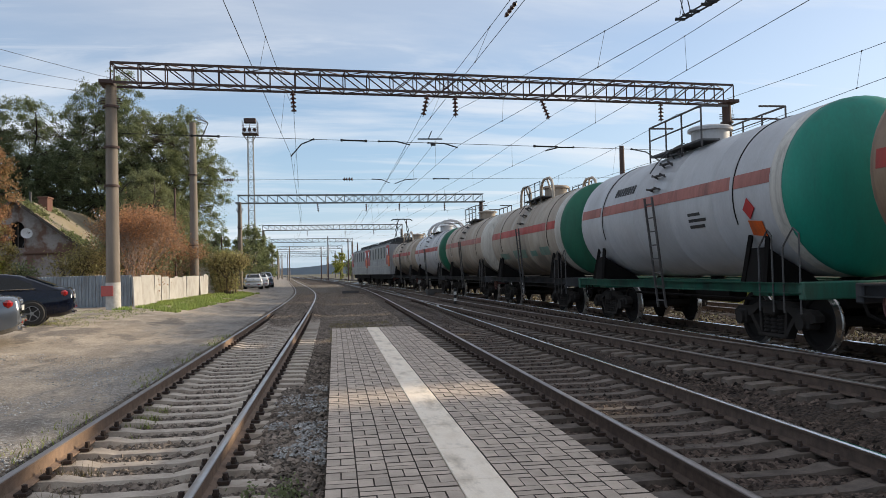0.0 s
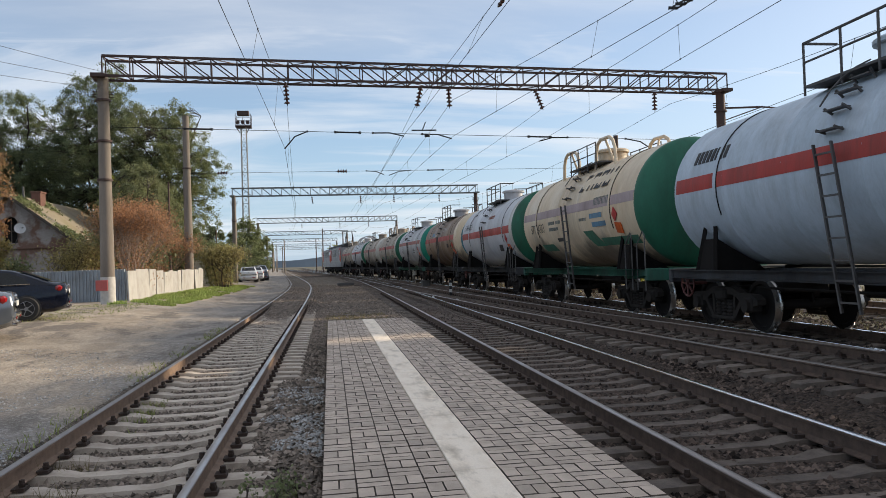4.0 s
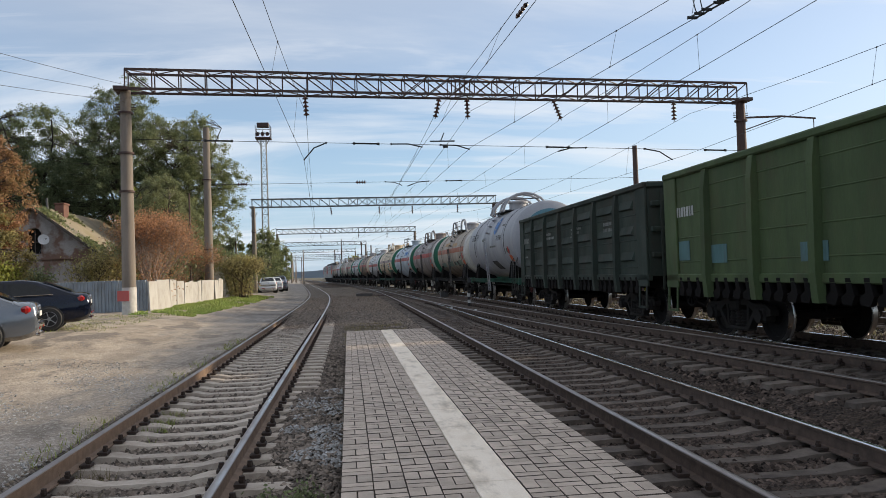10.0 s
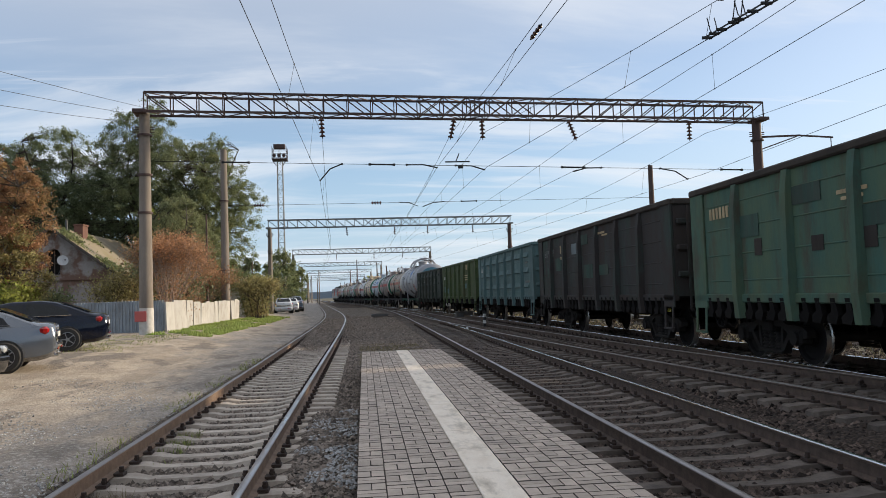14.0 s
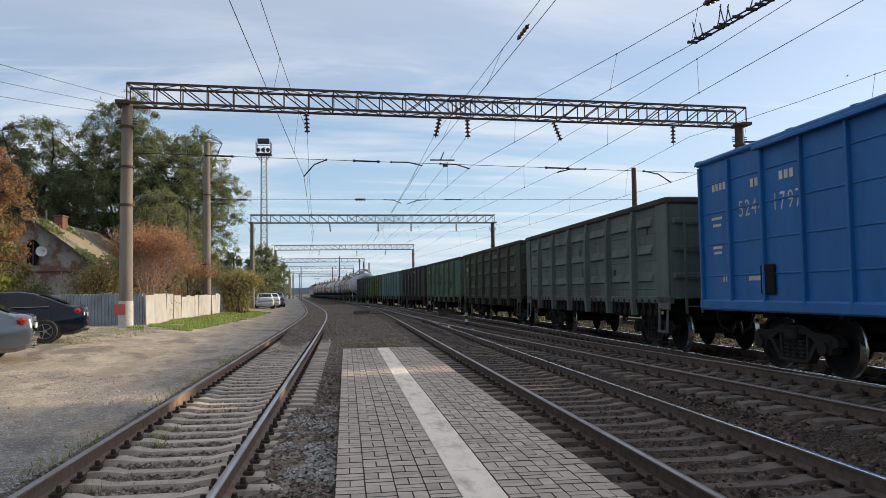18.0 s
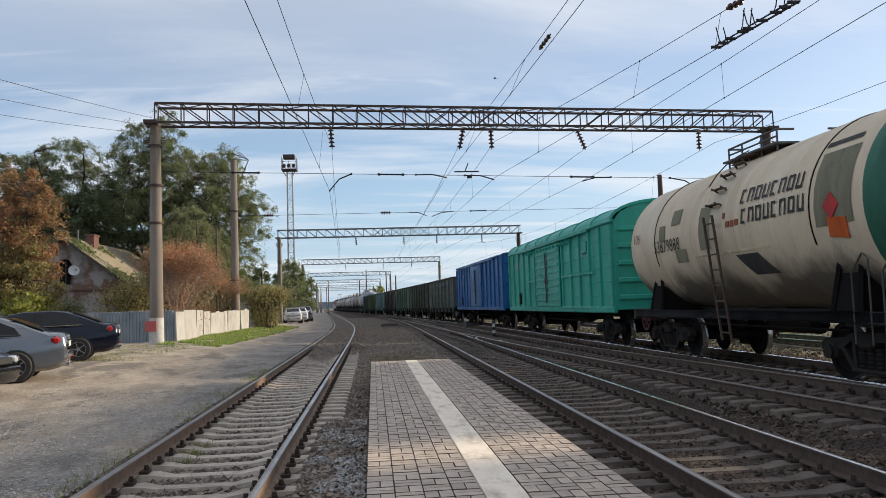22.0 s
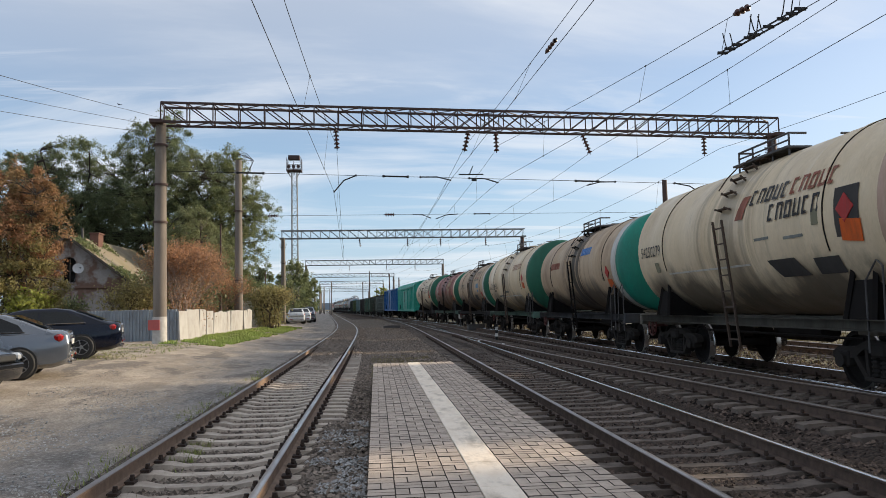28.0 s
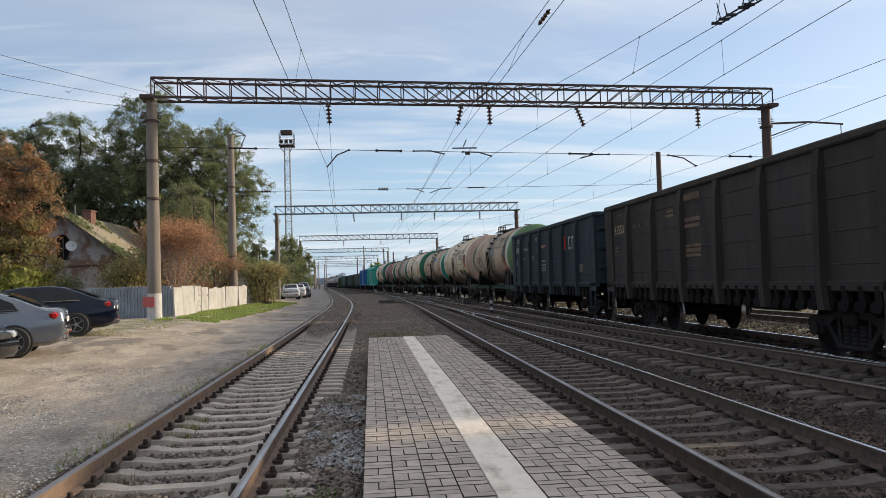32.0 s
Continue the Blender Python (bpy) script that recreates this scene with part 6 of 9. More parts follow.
    g("sooty dark gondola wagon with worn white patches", G_BLACK, stamped=False, rail_mat=COAL_RAIL, extras=(flat_digits("61192029", 5.5, 2.80, 0.27, MARK_DIM, pitch=0.66), wall_bars([(1.55, 2.78, 0.62, 0.34, 1, 0)], G_PALE), wall_bars([(3.6, 2.35, 0.8, 0.45, 1, 0), (4.9, 2.1, 0.5, 0.35, 1, 0), (0.4, 3.0, 0.7, 0.3, 1, 0), (0.1, 2.0, 0.9, 0.42, 1, 0), (-1.4, 2.0, 0.8, 0.3, 1, 0)], WORN_GREEN), wall_bars([(3.25, 2.85, 0.12, 0.28, 2, 0.10), (3.3, 2.55, 0.08, 0.10, 4, 0.04), (-1.3, 3.08, 0.6, 0.06, 1, 0), (-1.6, 3.0, 0.5, 0.05, 1, 0)], MARK_Y)))
    g("worn green gondola wagon with rust patches", G_GREEN, stamped=False, rail_mat=COAL_RAIL, extras=(wall_bars([N(5.5, 2.85, 0.22, 0.09, 8, 0.05)], MARK_Y), wall_bars([(1.9, 2.05, 0.32, 0.24, 1, 0), (0.65, 2.05, 0.3, 0.3, 1, 0), (-0.55, 2.02, 0.26, 0.26, 1, 0), (-1.1, 2.02, 0.3, 0.2, 1, 0), (3.7, 2.1, 0.25, 0.3, 1, 0), (-3.2, 1.9, 0.4, 0.4, 1, 0)], G_RUST), wall_bars([(1.0, 2.75, 0.7, 0.06, 1, 0), (1.0, 2.65, 0.5, 0.05, 1, 0)], MARK_Y), wall_bars([(4.0, 2.5, 0.7, 0.4, 1, 0), (2.2, 2.85, 0.9, 0.3, 1, 0), (0.6, 2.35, 0.8, 0.3, 1, 0), (-2.0, 2.7, 0.6, 0.4, 1, 0)], WORN_GREEN), wall_bars([(-0.55, 1.30, 0.14, 0.12, 2, 0.24), (-2.7, 1.30, 0.3, 0.12, 1, 0)], B_GREEN)))
    g("sooty green gondola wagon with stamped side panels", G_SOOT, rail_mat=COAL_RAIL, extras=(wall_bars([N(5.5, 2.62, 0.18, 0.08, 8, 0.05)], MARK_Y),))
    g("grey-green gondola wagon with rusty streaks", G_GREY, rail_mat=COAL_RAIL, extras=(wall_bars([N(5.5, 2.62, 0.16, 0.07, 8, 0.05)], MARK_DIM), wall_bars([(5.2, 1.75, 0.5, 0.3, 1, 0), (2.4, 1.72, 0.4, 0.26, 1, 0)], TOUCH_UP), wall_bars([(-0.15, 2.5, 0.12, 0.22, 1, 0), (-0.4, 1.9, 0.15, 0.3, 1, 0), (-3.0, 1.8, 0.14, 0.3, 1, 0), (-5.2, 2.8, 0.1, 0.2, 1, 0)], G_RUST)))
    add(boxcar("bright blue box wagon with double sliding doors", B_BLUE, B_BLUE, L=16.0, half=8.75, extras=(flat_digits("5244", 6.50, 2.85, 0.30, MARK_W, -1.556), flat_digits("1797", 5.40, 2.85, 0.30, MARK_W, -1.556), wall_bars([(7.4, 3.35, 0.09, 0.16, 5, 0.05), (6.0, 3.25, 0.1, 0.14, 2, 0.05), (5.1, 3.25, 0.1, 0.14, 3, 0.05), (7.3, 2.75, 0.4, 0.05, 1, 0), (7.3, 2.62, 0.3, 0.05, 1, 0), (7.3, 2.2, 0.35, 0.05, 1, 0), (7.3, 2.1, 0.3, 0.05, 1, 0), (7.1, 1.6, 0.05, 0.1, 2, 0.05), (6.0, 1.6, 0.4, 0.08, 1, 0)], MARK_W, -1.556))), 17.94)
    add(boxcar("mint green box wagon with louvred doors and arched roof", B_GREEN, B_GREEN, L=15.7, eave=3.68, top=4.30, style="louvre", extras=(wall_bars([(6.6, 3.05, 0.15, 0.26, 4, 0.06), (5.6, 3.05, 0.15, 0.26, 4, 0.06), (-4.6, 2.95, 0.3, 0.2, 1, 0)], B_PALE, -1.556),)), 17.0)
    t = lambda *a, **k: add(tank_wagon(*a, **k), 12.13)
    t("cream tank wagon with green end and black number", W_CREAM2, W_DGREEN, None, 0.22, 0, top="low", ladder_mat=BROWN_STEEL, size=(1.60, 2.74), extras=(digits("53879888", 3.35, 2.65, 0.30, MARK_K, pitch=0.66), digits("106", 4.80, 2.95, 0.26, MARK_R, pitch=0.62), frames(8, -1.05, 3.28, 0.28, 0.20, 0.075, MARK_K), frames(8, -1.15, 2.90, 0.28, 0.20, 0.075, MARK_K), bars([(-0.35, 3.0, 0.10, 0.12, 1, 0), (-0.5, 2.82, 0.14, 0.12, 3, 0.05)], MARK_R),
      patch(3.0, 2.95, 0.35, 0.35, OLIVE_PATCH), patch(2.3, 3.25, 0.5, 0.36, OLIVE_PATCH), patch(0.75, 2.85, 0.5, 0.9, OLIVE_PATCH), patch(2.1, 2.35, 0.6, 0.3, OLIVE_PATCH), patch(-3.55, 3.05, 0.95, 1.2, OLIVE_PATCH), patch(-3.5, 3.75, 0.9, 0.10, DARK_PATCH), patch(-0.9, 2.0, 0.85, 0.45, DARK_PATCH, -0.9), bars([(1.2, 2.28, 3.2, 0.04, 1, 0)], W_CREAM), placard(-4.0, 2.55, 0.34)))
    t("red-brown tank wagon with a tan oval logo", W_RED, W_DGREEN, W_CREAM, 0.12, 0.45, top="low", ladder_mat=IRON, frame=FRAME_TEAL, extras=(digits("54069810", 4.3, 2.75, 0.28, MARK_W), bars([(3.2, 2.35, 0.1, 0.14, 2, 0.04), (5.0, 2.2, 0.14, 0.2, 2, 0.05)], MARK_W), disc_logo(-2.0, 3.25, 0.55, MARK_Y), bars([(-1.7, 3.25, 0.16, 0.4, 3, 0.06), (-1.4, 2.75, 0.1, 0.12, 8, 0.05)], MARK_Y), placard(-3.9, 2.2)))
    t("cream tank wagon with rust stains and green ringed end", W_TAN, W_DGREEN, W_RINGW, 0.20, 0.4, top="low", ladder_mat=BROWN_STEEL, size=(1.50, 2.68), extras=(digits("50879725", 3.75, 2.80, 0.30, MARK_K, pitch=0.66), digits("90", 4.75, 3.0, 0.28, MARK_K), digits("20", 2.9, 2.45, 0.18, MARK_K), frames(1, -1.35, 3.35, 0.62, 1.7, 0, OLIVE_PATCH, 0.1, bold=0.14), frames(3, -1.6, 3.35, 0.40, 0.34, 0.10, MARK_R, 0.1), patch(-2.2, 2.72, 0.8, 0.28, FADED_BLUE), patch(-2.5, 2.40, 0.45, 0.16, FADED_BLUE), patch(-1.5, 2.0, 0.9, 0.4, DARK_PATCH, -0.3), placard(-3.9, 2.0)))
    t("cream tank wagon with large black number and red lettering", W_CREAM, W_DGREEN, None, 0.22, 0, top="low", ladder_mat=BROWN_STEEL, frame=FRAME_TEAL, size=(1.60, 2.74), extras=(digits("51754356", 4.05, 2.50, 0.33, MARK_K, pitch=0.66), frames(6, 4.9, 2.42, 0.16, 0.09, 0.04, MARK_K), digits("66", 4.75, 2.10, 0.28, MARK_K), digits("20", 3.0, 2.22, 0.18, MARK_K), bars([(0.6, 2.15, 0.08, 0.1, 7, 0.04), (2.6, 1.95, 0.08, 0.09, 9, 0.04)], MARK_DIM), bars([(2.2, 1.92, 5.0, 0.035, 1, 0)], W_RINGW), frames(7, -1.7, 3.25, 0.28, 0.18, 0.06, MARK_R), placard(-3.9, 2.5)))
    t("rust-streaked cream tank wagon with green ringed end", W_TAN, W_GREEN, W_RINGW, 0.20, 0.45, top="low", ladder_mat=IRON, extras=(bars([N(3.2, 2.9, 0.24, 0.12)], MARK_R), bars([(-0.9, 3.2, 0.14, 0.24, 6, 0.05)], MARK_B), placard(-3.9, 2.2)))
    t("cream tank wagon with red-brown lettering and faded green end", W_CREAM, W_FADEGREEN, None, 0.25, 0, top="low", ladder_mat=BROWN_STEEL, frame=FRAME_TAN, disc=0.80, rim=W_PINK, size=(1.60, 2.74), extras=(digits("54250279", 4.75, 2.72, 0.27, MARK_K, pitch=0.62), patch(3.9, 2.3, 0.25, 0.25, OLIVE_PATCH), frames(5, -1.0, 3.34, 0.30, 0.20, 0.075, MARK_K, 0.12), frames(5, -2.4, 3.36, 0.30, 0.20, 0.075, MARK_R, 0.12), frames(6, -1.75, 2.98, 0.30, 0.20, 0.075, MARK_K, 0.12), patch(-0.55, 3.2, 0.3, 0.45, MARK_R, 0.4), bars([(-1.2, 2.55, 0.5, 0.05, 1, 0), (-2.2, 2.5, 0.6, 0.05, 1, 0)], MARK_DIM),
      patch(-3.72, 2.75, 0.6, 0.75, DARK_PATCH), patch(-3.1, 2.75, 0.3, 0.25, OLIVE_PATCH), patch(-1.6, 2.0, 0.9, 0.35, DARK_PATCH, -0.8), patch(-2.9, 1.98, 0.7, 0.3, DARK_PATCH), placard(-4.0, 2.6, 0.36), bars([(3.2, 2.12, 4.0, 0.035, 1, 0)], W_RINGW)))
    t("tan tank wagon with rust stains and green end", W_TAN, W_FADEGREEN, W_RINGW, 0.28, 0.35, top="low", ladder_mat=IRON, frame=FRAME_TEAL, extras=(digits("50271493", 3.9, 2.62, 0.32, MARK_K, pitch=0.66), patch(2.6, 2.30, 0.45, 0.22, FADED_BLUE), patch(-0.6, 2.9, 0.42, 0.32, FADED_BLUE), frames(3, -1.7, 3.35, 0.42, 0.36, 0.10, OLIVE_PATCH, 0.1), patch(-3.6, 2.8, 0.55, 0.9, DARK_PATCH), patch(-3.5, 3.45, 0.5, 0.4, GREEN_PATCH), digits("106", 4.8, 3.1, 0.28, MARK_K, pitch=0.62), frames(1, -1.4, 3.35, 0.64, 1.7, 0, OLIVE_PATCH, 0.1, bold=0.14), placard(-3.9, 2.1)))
    g = lambda *a, ln=13.92, **k: add(gondola(*a, **k), ln)
    g("slate grey gondola wagon with white lettering and a red mark", G_SLATE, stamped=False, extras=(flat_digits("64891872", 5.62, 2.72, 0.27, MARK_W, pitch=0.60), frames(3, 5.35, 3.10, 0.15, 0.12, 0.05, MARK_W, flat=-1.572), flat_digits("20", 4.85, 2.25, 0.20, MARK_W), flat_digits("75т", 4.05, 2.70, 0.12, MARK_W, pitch=0.8), flat_digits("52м", 3.65, 2.70, 0.12, MARK_W, pitch=0.8), flat_digits("120т", 3.25, 2.70, 0.12, MARK_W, pitch=0.8),
      wall_bars([(5.5, 2.26, 0.18, 0.05, 1, 0), (5.5, 2.16, 0.3, 0.05, 1, 0), (5.5, 2.06, 0.2, 0.05, 1, 0), (3.95, 2.28, 0.24, 0.07, 1, 0), (1.55, 3.05, 0.5, 0.06, 1, 0), (1.5, 2.95, 0.4, 0.05, 1, 0), (1.4, 2.62, 0.15, 0.05, 1, 0), (1.4, 2.54, 0.35, 0.05, 1, 0), (2.25, 2.3, 0.16, 0.18, 1, 0), (0.5, 2.1, 0.9, 0.06, 1, 0), (0.6, 1.95, 1.1, 0.07, 1, 0), (0.6, 1.84, 1.1, 0.06, 1, 0), (0.6, 1.74, 1.1, 0.06, 1, 0), (-4.75, 1.72, 0.34, 0.26, 1, 0)], MARK_DIM), wall_bars([(0.5, 2.68, 0.9, 0.09, 1, 0)], PALE_RED), frames(3, -3.35, 2.62, 0.44, 0.30, 0.10, MARK_W, flat=-1.572), wall_bars([(-2.82, 2.65, 0.2, 0.5, 1, 0)], LOCO_RED), wall_bars([(-4.80, 1.72, 0.24, 0.16, 1, 0)], PALE_RED)))
    g("dark rust-brown gondola wagon with tan lettering", G_RUST, stamped=False, rail_mat=COAL_RAIL, extras=(flat_digits("61550943", 5.62, 2.72, 0.26, MARK_Y, pitch=0.60), flat_digits("20", 4.80, 2.25, 0.17, MARK_Y), wall_bars([(5.35, 3.10, 0.06, 0.07, 5, 0.04), (4.0, 2.72, 0.10, 0.10, 2, 0.3), (3.0, 2.72, 0.3, 0.06, 1, 0), (5.5, 2.22, 0.25, 0.05, 1, 0), (5.5, 2.12, 0.2, 0.05, 1, 0), (1.6, 2.9, 0.4, 0.05, 1, 0), (1.6, 2.8, 0.5, 0.06, 1, 0)], MARK_TAN),
      wall_bars([(0.55, 3.12, 1.2, 0.14, 1, 0), (0.55, 2.62, 1.15, 0.09, 1, 0), (0.55, 2.48, 1.1, 0.08, 1, 0), (0.55, 2.05, 1.15, 0.07, 1, 0), (0.55, 1.95, 1.15, 0.09, 1, 0), (0.5, 1.84, 1.0, 0.06, 1, 0)], MARK_TAN)))
    # three wagons added out of view to keep the sun off the platform
    for _ in range(3):
        g("dark rust-brown gondola wagon at the train's end", G_RUST, stamped=False)


build_train()

# the train's place along its track: arc length from y = 0
_ty = np.arange(-420.0, 900.0, 1.0)
_tx = x4(_ty)
_ts = np.concatenate([[0], np.cumsum(np.hypot(np.diff(_tx), np.diff(_ty)))])
_ts -= np.interp(0.0, _ty, _ts)
FRONT = 22.40 + 4 * 12.02 + 2 * 16.6        # front coupler at 0 s


def travelled(t):
    return 10.42 * t - 0.0070 * t * t


def on_track(s):
    y = float(np.interp(s, _ts, _ty))
    return Vector((float(x4(y)), y, Z4))


def wagon_pose(c, pins):
    a, b = on_track(c + pins / 2), on_track(c - pins / 2)
    m = (a + b) / 2
    return Matrix.Translation(m) @ Matrix.Rotation(math.atan2(-(a.x - b.x), a.y - b.y), 4, "Z")

# ---- overhead line structures ----
def insulator_string(mb_rod, mb_disc, p, q, n=5, r=0.125):
    p, q = Vector(p), Vector(q)
    mb_rod.cyl(p, q, 0.018, n=6)
    rot = (q - p).to_track_quat("Z", "X").to_matrix()
    ln = (q - p).length
    prof, m = [], 10
    for i in range(n):
        at = ln * (i + 0.8) / (n + 0.6)
        prof += [(at - 0.085, 0.04), (at - 0.05, 0.045), (at, r * 0.92), (at + 0.03, r), (at + 0.05, 0.035)]
    vs = [p + rot @ Vector((rr * math.cos(2 * math.pi * k / m), rr * math.sin(2 * math.pi * k / m), a)) for a, rr in prof for k in range(m)]
    mb_disc.add(vs, [(j * m + k, j * m + (k + 1) % m, (j + 1) * m + (k + 1) % m, (j + 1) * m + k) for j in range(len(prof) - 1) for k in range(m)])


def gantry(label, a, b, ga, gb, zb, zt, panels, mat, near, hang=(), depth=0.8, posts=True, inset=-0.1):
    """A rigid cross-beam on two posts, from a to b (x, y), feet at ga and gb."""
    g = thing("overhead_gantry", label, "gantry", Matrix.Translation((a[0], a[1], ga)), group="gantries over the tracks")
    inv = Matrix.Translation((-a[0], -a[1], -ga))
    A, B = Vector((a[0], a[1], 0)), Vector((b[0], b[1], 0))
    u = (B - A).normalized()
    v = Vector((-u.y, u.x, 0))
    L = (B - A).length

    def P(s, d, z):
        return inv @ (A + u * s + v * d + Vector((0, 0, z)))

    w = 0.085 if near else 0.10
    bm = lambda: MB()
    if near:
        beam = part("truss_beam", MB().box(P(0, 0, zb + 0.02), (0.5, depth + 0.15, 0.14), Matrix.Rotation(math.atan2(u.y, u.x), 3, "Z")), mat, g, "lattice cross-beam of angle steel")
        part("bearing_plate", MB().box(P(L, 0, zb + 0.02), (0.5, depth + 0.15, 0.14), Matrix.Rotation(math.atan2(u.y, u.x), 3, "Z")), mat, beam)
        for d in (-depth / 2, depth / 2):
            for z in (zb, zt):
                part("chord", MB().bar(P(inset, d, z), P(L - 0.02 if inset > 0 else L + 0.1, d, z), w), mat, beam)
        e0 = max(0.0, inset)
        pl = (L - e0) / panels
        Q = lambda q, d, z: P(e0 + q, d, z)
        for i in range(panels + 1):
            for d in (-depth / 2, depth / 2):
                part("upright", MB().bar(Q(i * pl, d, zb), Q(i * pl, d, zt), 0.042), mat, beam)
                if i < panels:
                    c = abs(i + 0.5 - panels / 2)
                    down = i + 0.5 < panels / 2
                    s0, s1 = (i * pl, (i + 1) * pl) if down else ((i + 1) * pl, i * pl)
                    part("diagonal", MB().bar(Q(s0, d, zt), Q(s1, d, zb), 0.042), mat, beam)
                    if c < 3:
                        part("diagonal", MB().bar(Q(s1, d, zt), Q(s0, d, zb), 0.04), mat, beam)
            if mat is TRUSS and i == panels // 2:
                for d in (-depth / 2, depth / 2):
                    for o in (0.36, 0.56):
                        part("splice_bar", MB().bar(Q(i * pl + o, d, zb), Q(i * pl + o, d, zt), 0.05), mat, beam)
                    for z in (zb, zt):
                        part("splice_plate", MB().box(Q(i * pl + 0.5, d, z), (0.7, 0.02, 0.11), Matrix.Rotation(math.atan2(u.y, u.x), 3, "Z")), mat, beam)
            if i < panels:
                e = 1 if i % 2 else -1
                for z in (zb, zt):
                    part("lacing_bar", MB().bar(Q(i * pl, e * depth / 2, z), Q((i + 1) * pl, -e * depth / 2, z), 0.032), mat, beam)
                    part("cross_tie", MB().bar(Q(i * pl, -depth / 2, z), Q(i * pl, depth / 2, z), 0.032), mat, beam)
    else:
        mb = MB()
        pl = L / panels
        for d in (-depth / 2, depth / 2):
            for z in (zb, zt):
                mb.bar(P(0, d, z), P(L, d, z), w)
            for i in range(panels + 1):
                mb.bar(P(i * pl, d, zb), P(i * pl, d, zt), 0.06)
                if i < panels:
                    s0, s1 = (i * pl, (i + 1) * pl) if i < panels / 2 else ((i + 1) * pl, i * pl)
                    mb.bar(P(s0, d, zt), P(s1, d, zb), 0.06)
        tagged(part("truss_beam", mb, mat, g), "lattice cross-beam of angle steel", kind="stuff")
    if posts:
        for s, gz, m_ in ((0.12, ga, POLE), (L - 0.12, gb, POLE if not near else TRUSS)):
            post = part("post", MB().rev([(0, 0.27), (zb - gz, 0.20)], 18, "z", P(s, 0, gz)), m_, g, smooth=True)
            for zz in (0.55, 0.72, 0.90):
                part("clamp", MB().rev([(-0.04, 0.24), (-0.04, 0.29), (0.04, 0.29), (0.04, 0.24)], 14, "z", P(s, 0, gz + (zb - gz) * zz)), TRUSS, post, smooth=True)
            if near:
                for k in range(3):
                    part("clamp_bolt", MB().bar(P(s - 0.38, 0, zb - 0.55 - 0.1 * k), P(s + 0.38, 0, zb - 0.55 - 0.1 * k), 0.035), TRUSS, post)
    for s, dx, n in hang:
        rod, disc = MB(), MB()
        insulator_string(rod, disc, P(s, 0, zb - 0.05), P(s + dx, 0, zb - 0.98), n)
        iso = part("insulator", disc, INSUL, g, "string of brown porcelain discs", smooth=True)
        part("hanger", rod, WIRE, iso)
    return g


G1A, G1B = Vector((-8.58, 31.4)), Vector((18.44, 33.9))
g1 = gantry("brown lattice gantry on two posts, spanning all the tracks", G1A, G1B, 0.30, -0.05, 9.12, 9.88, 27, TRUSS, True,
            hang=((7.05, 0.05, 5), (12.70, -0.22, 5), (13.90, 0.02, 5), (17.80, 0.38, 6), (23.62, 0.0, 5)), inset=0.17)
plate = MB().box((-0.02, -0.31, 0.80), (0.44, 0.03, 0.40), None, 0.01)
part("warning_plate", plate, material("red_plate_paint", (0.50, 0.10, 0.09), (0.42, 0.10, 0.09), 0.6), g1, "faded red plate on the post")
part("white_band", MB().rev([(0.0, 0.282), (1.12, 0.272)], 18, "z", (0.12, 0.01, 0.0)), material("whitewash", (0.55, 0.53, 0.50), (0.42, 0.40, 0.37), 0.9), g1, "whitewashed foot of the post", smooth=True)
brk = MB().bar((27.0, 2.5, 8.05), (29.0, 2.55, 8.12), 0.08).bar((29.0, 2.55, 8.12), (30.7, 2.6, 8.02), 0.07).bar((27.0, 2.5, 7.45), (28.9, 2.55, 8.08), 0.05).bar((30.6, 2.6, 8.0), (30.6, 2.6, 7.1), 0.03)
part("cantilever_bracket", brk, TRUSS, g1, "steel bracket beyond the outer post")
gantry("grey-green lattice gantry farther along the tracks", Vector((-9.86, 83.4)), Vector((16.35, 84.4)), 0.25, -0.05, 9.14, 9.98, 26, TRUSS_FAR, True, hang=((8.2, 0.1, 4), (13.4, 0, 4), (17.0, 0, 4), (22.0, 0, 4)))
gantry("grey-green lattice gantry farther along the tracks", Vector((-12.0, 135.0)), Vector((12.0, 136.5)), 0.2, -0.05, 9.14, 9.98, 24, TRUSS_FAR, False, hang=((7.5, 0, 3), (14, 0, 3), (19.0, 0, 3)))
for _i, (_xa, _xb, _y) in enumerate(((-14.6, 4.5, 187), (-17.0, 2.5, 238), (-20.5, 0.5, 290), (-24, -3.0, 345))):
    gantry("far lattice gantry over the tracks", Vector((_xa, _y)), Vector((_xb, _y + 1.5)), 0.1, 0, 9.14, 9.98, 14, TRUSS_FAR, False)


def plain_pole(label, x, y, z0_, h, r=0.17, mat=POLE, name="concrete_pole", lean=0.0):
    p = thing(name, label, "pole", Matrix.Translation((x, y, z0_)) @ Matrix.Rotation(lean, 4, "Y"))
    part("shaft", MB().rev([(0, r * 1.25), (h, r * 0.85), (h, 0.001)], 14, "z"), mat, p, smooth=True)
    for zz in (0.3, 0.7):
        part("clamp", MB().rev([(h * zz - 0.03, r * 1.0), (h * zz - 0.03, r * 1.35), (h * zz + 0.03, r * 1.35), (h * zz + 0.03, r * 1.0)], 12, "z"), TRUSS, p)
    return p


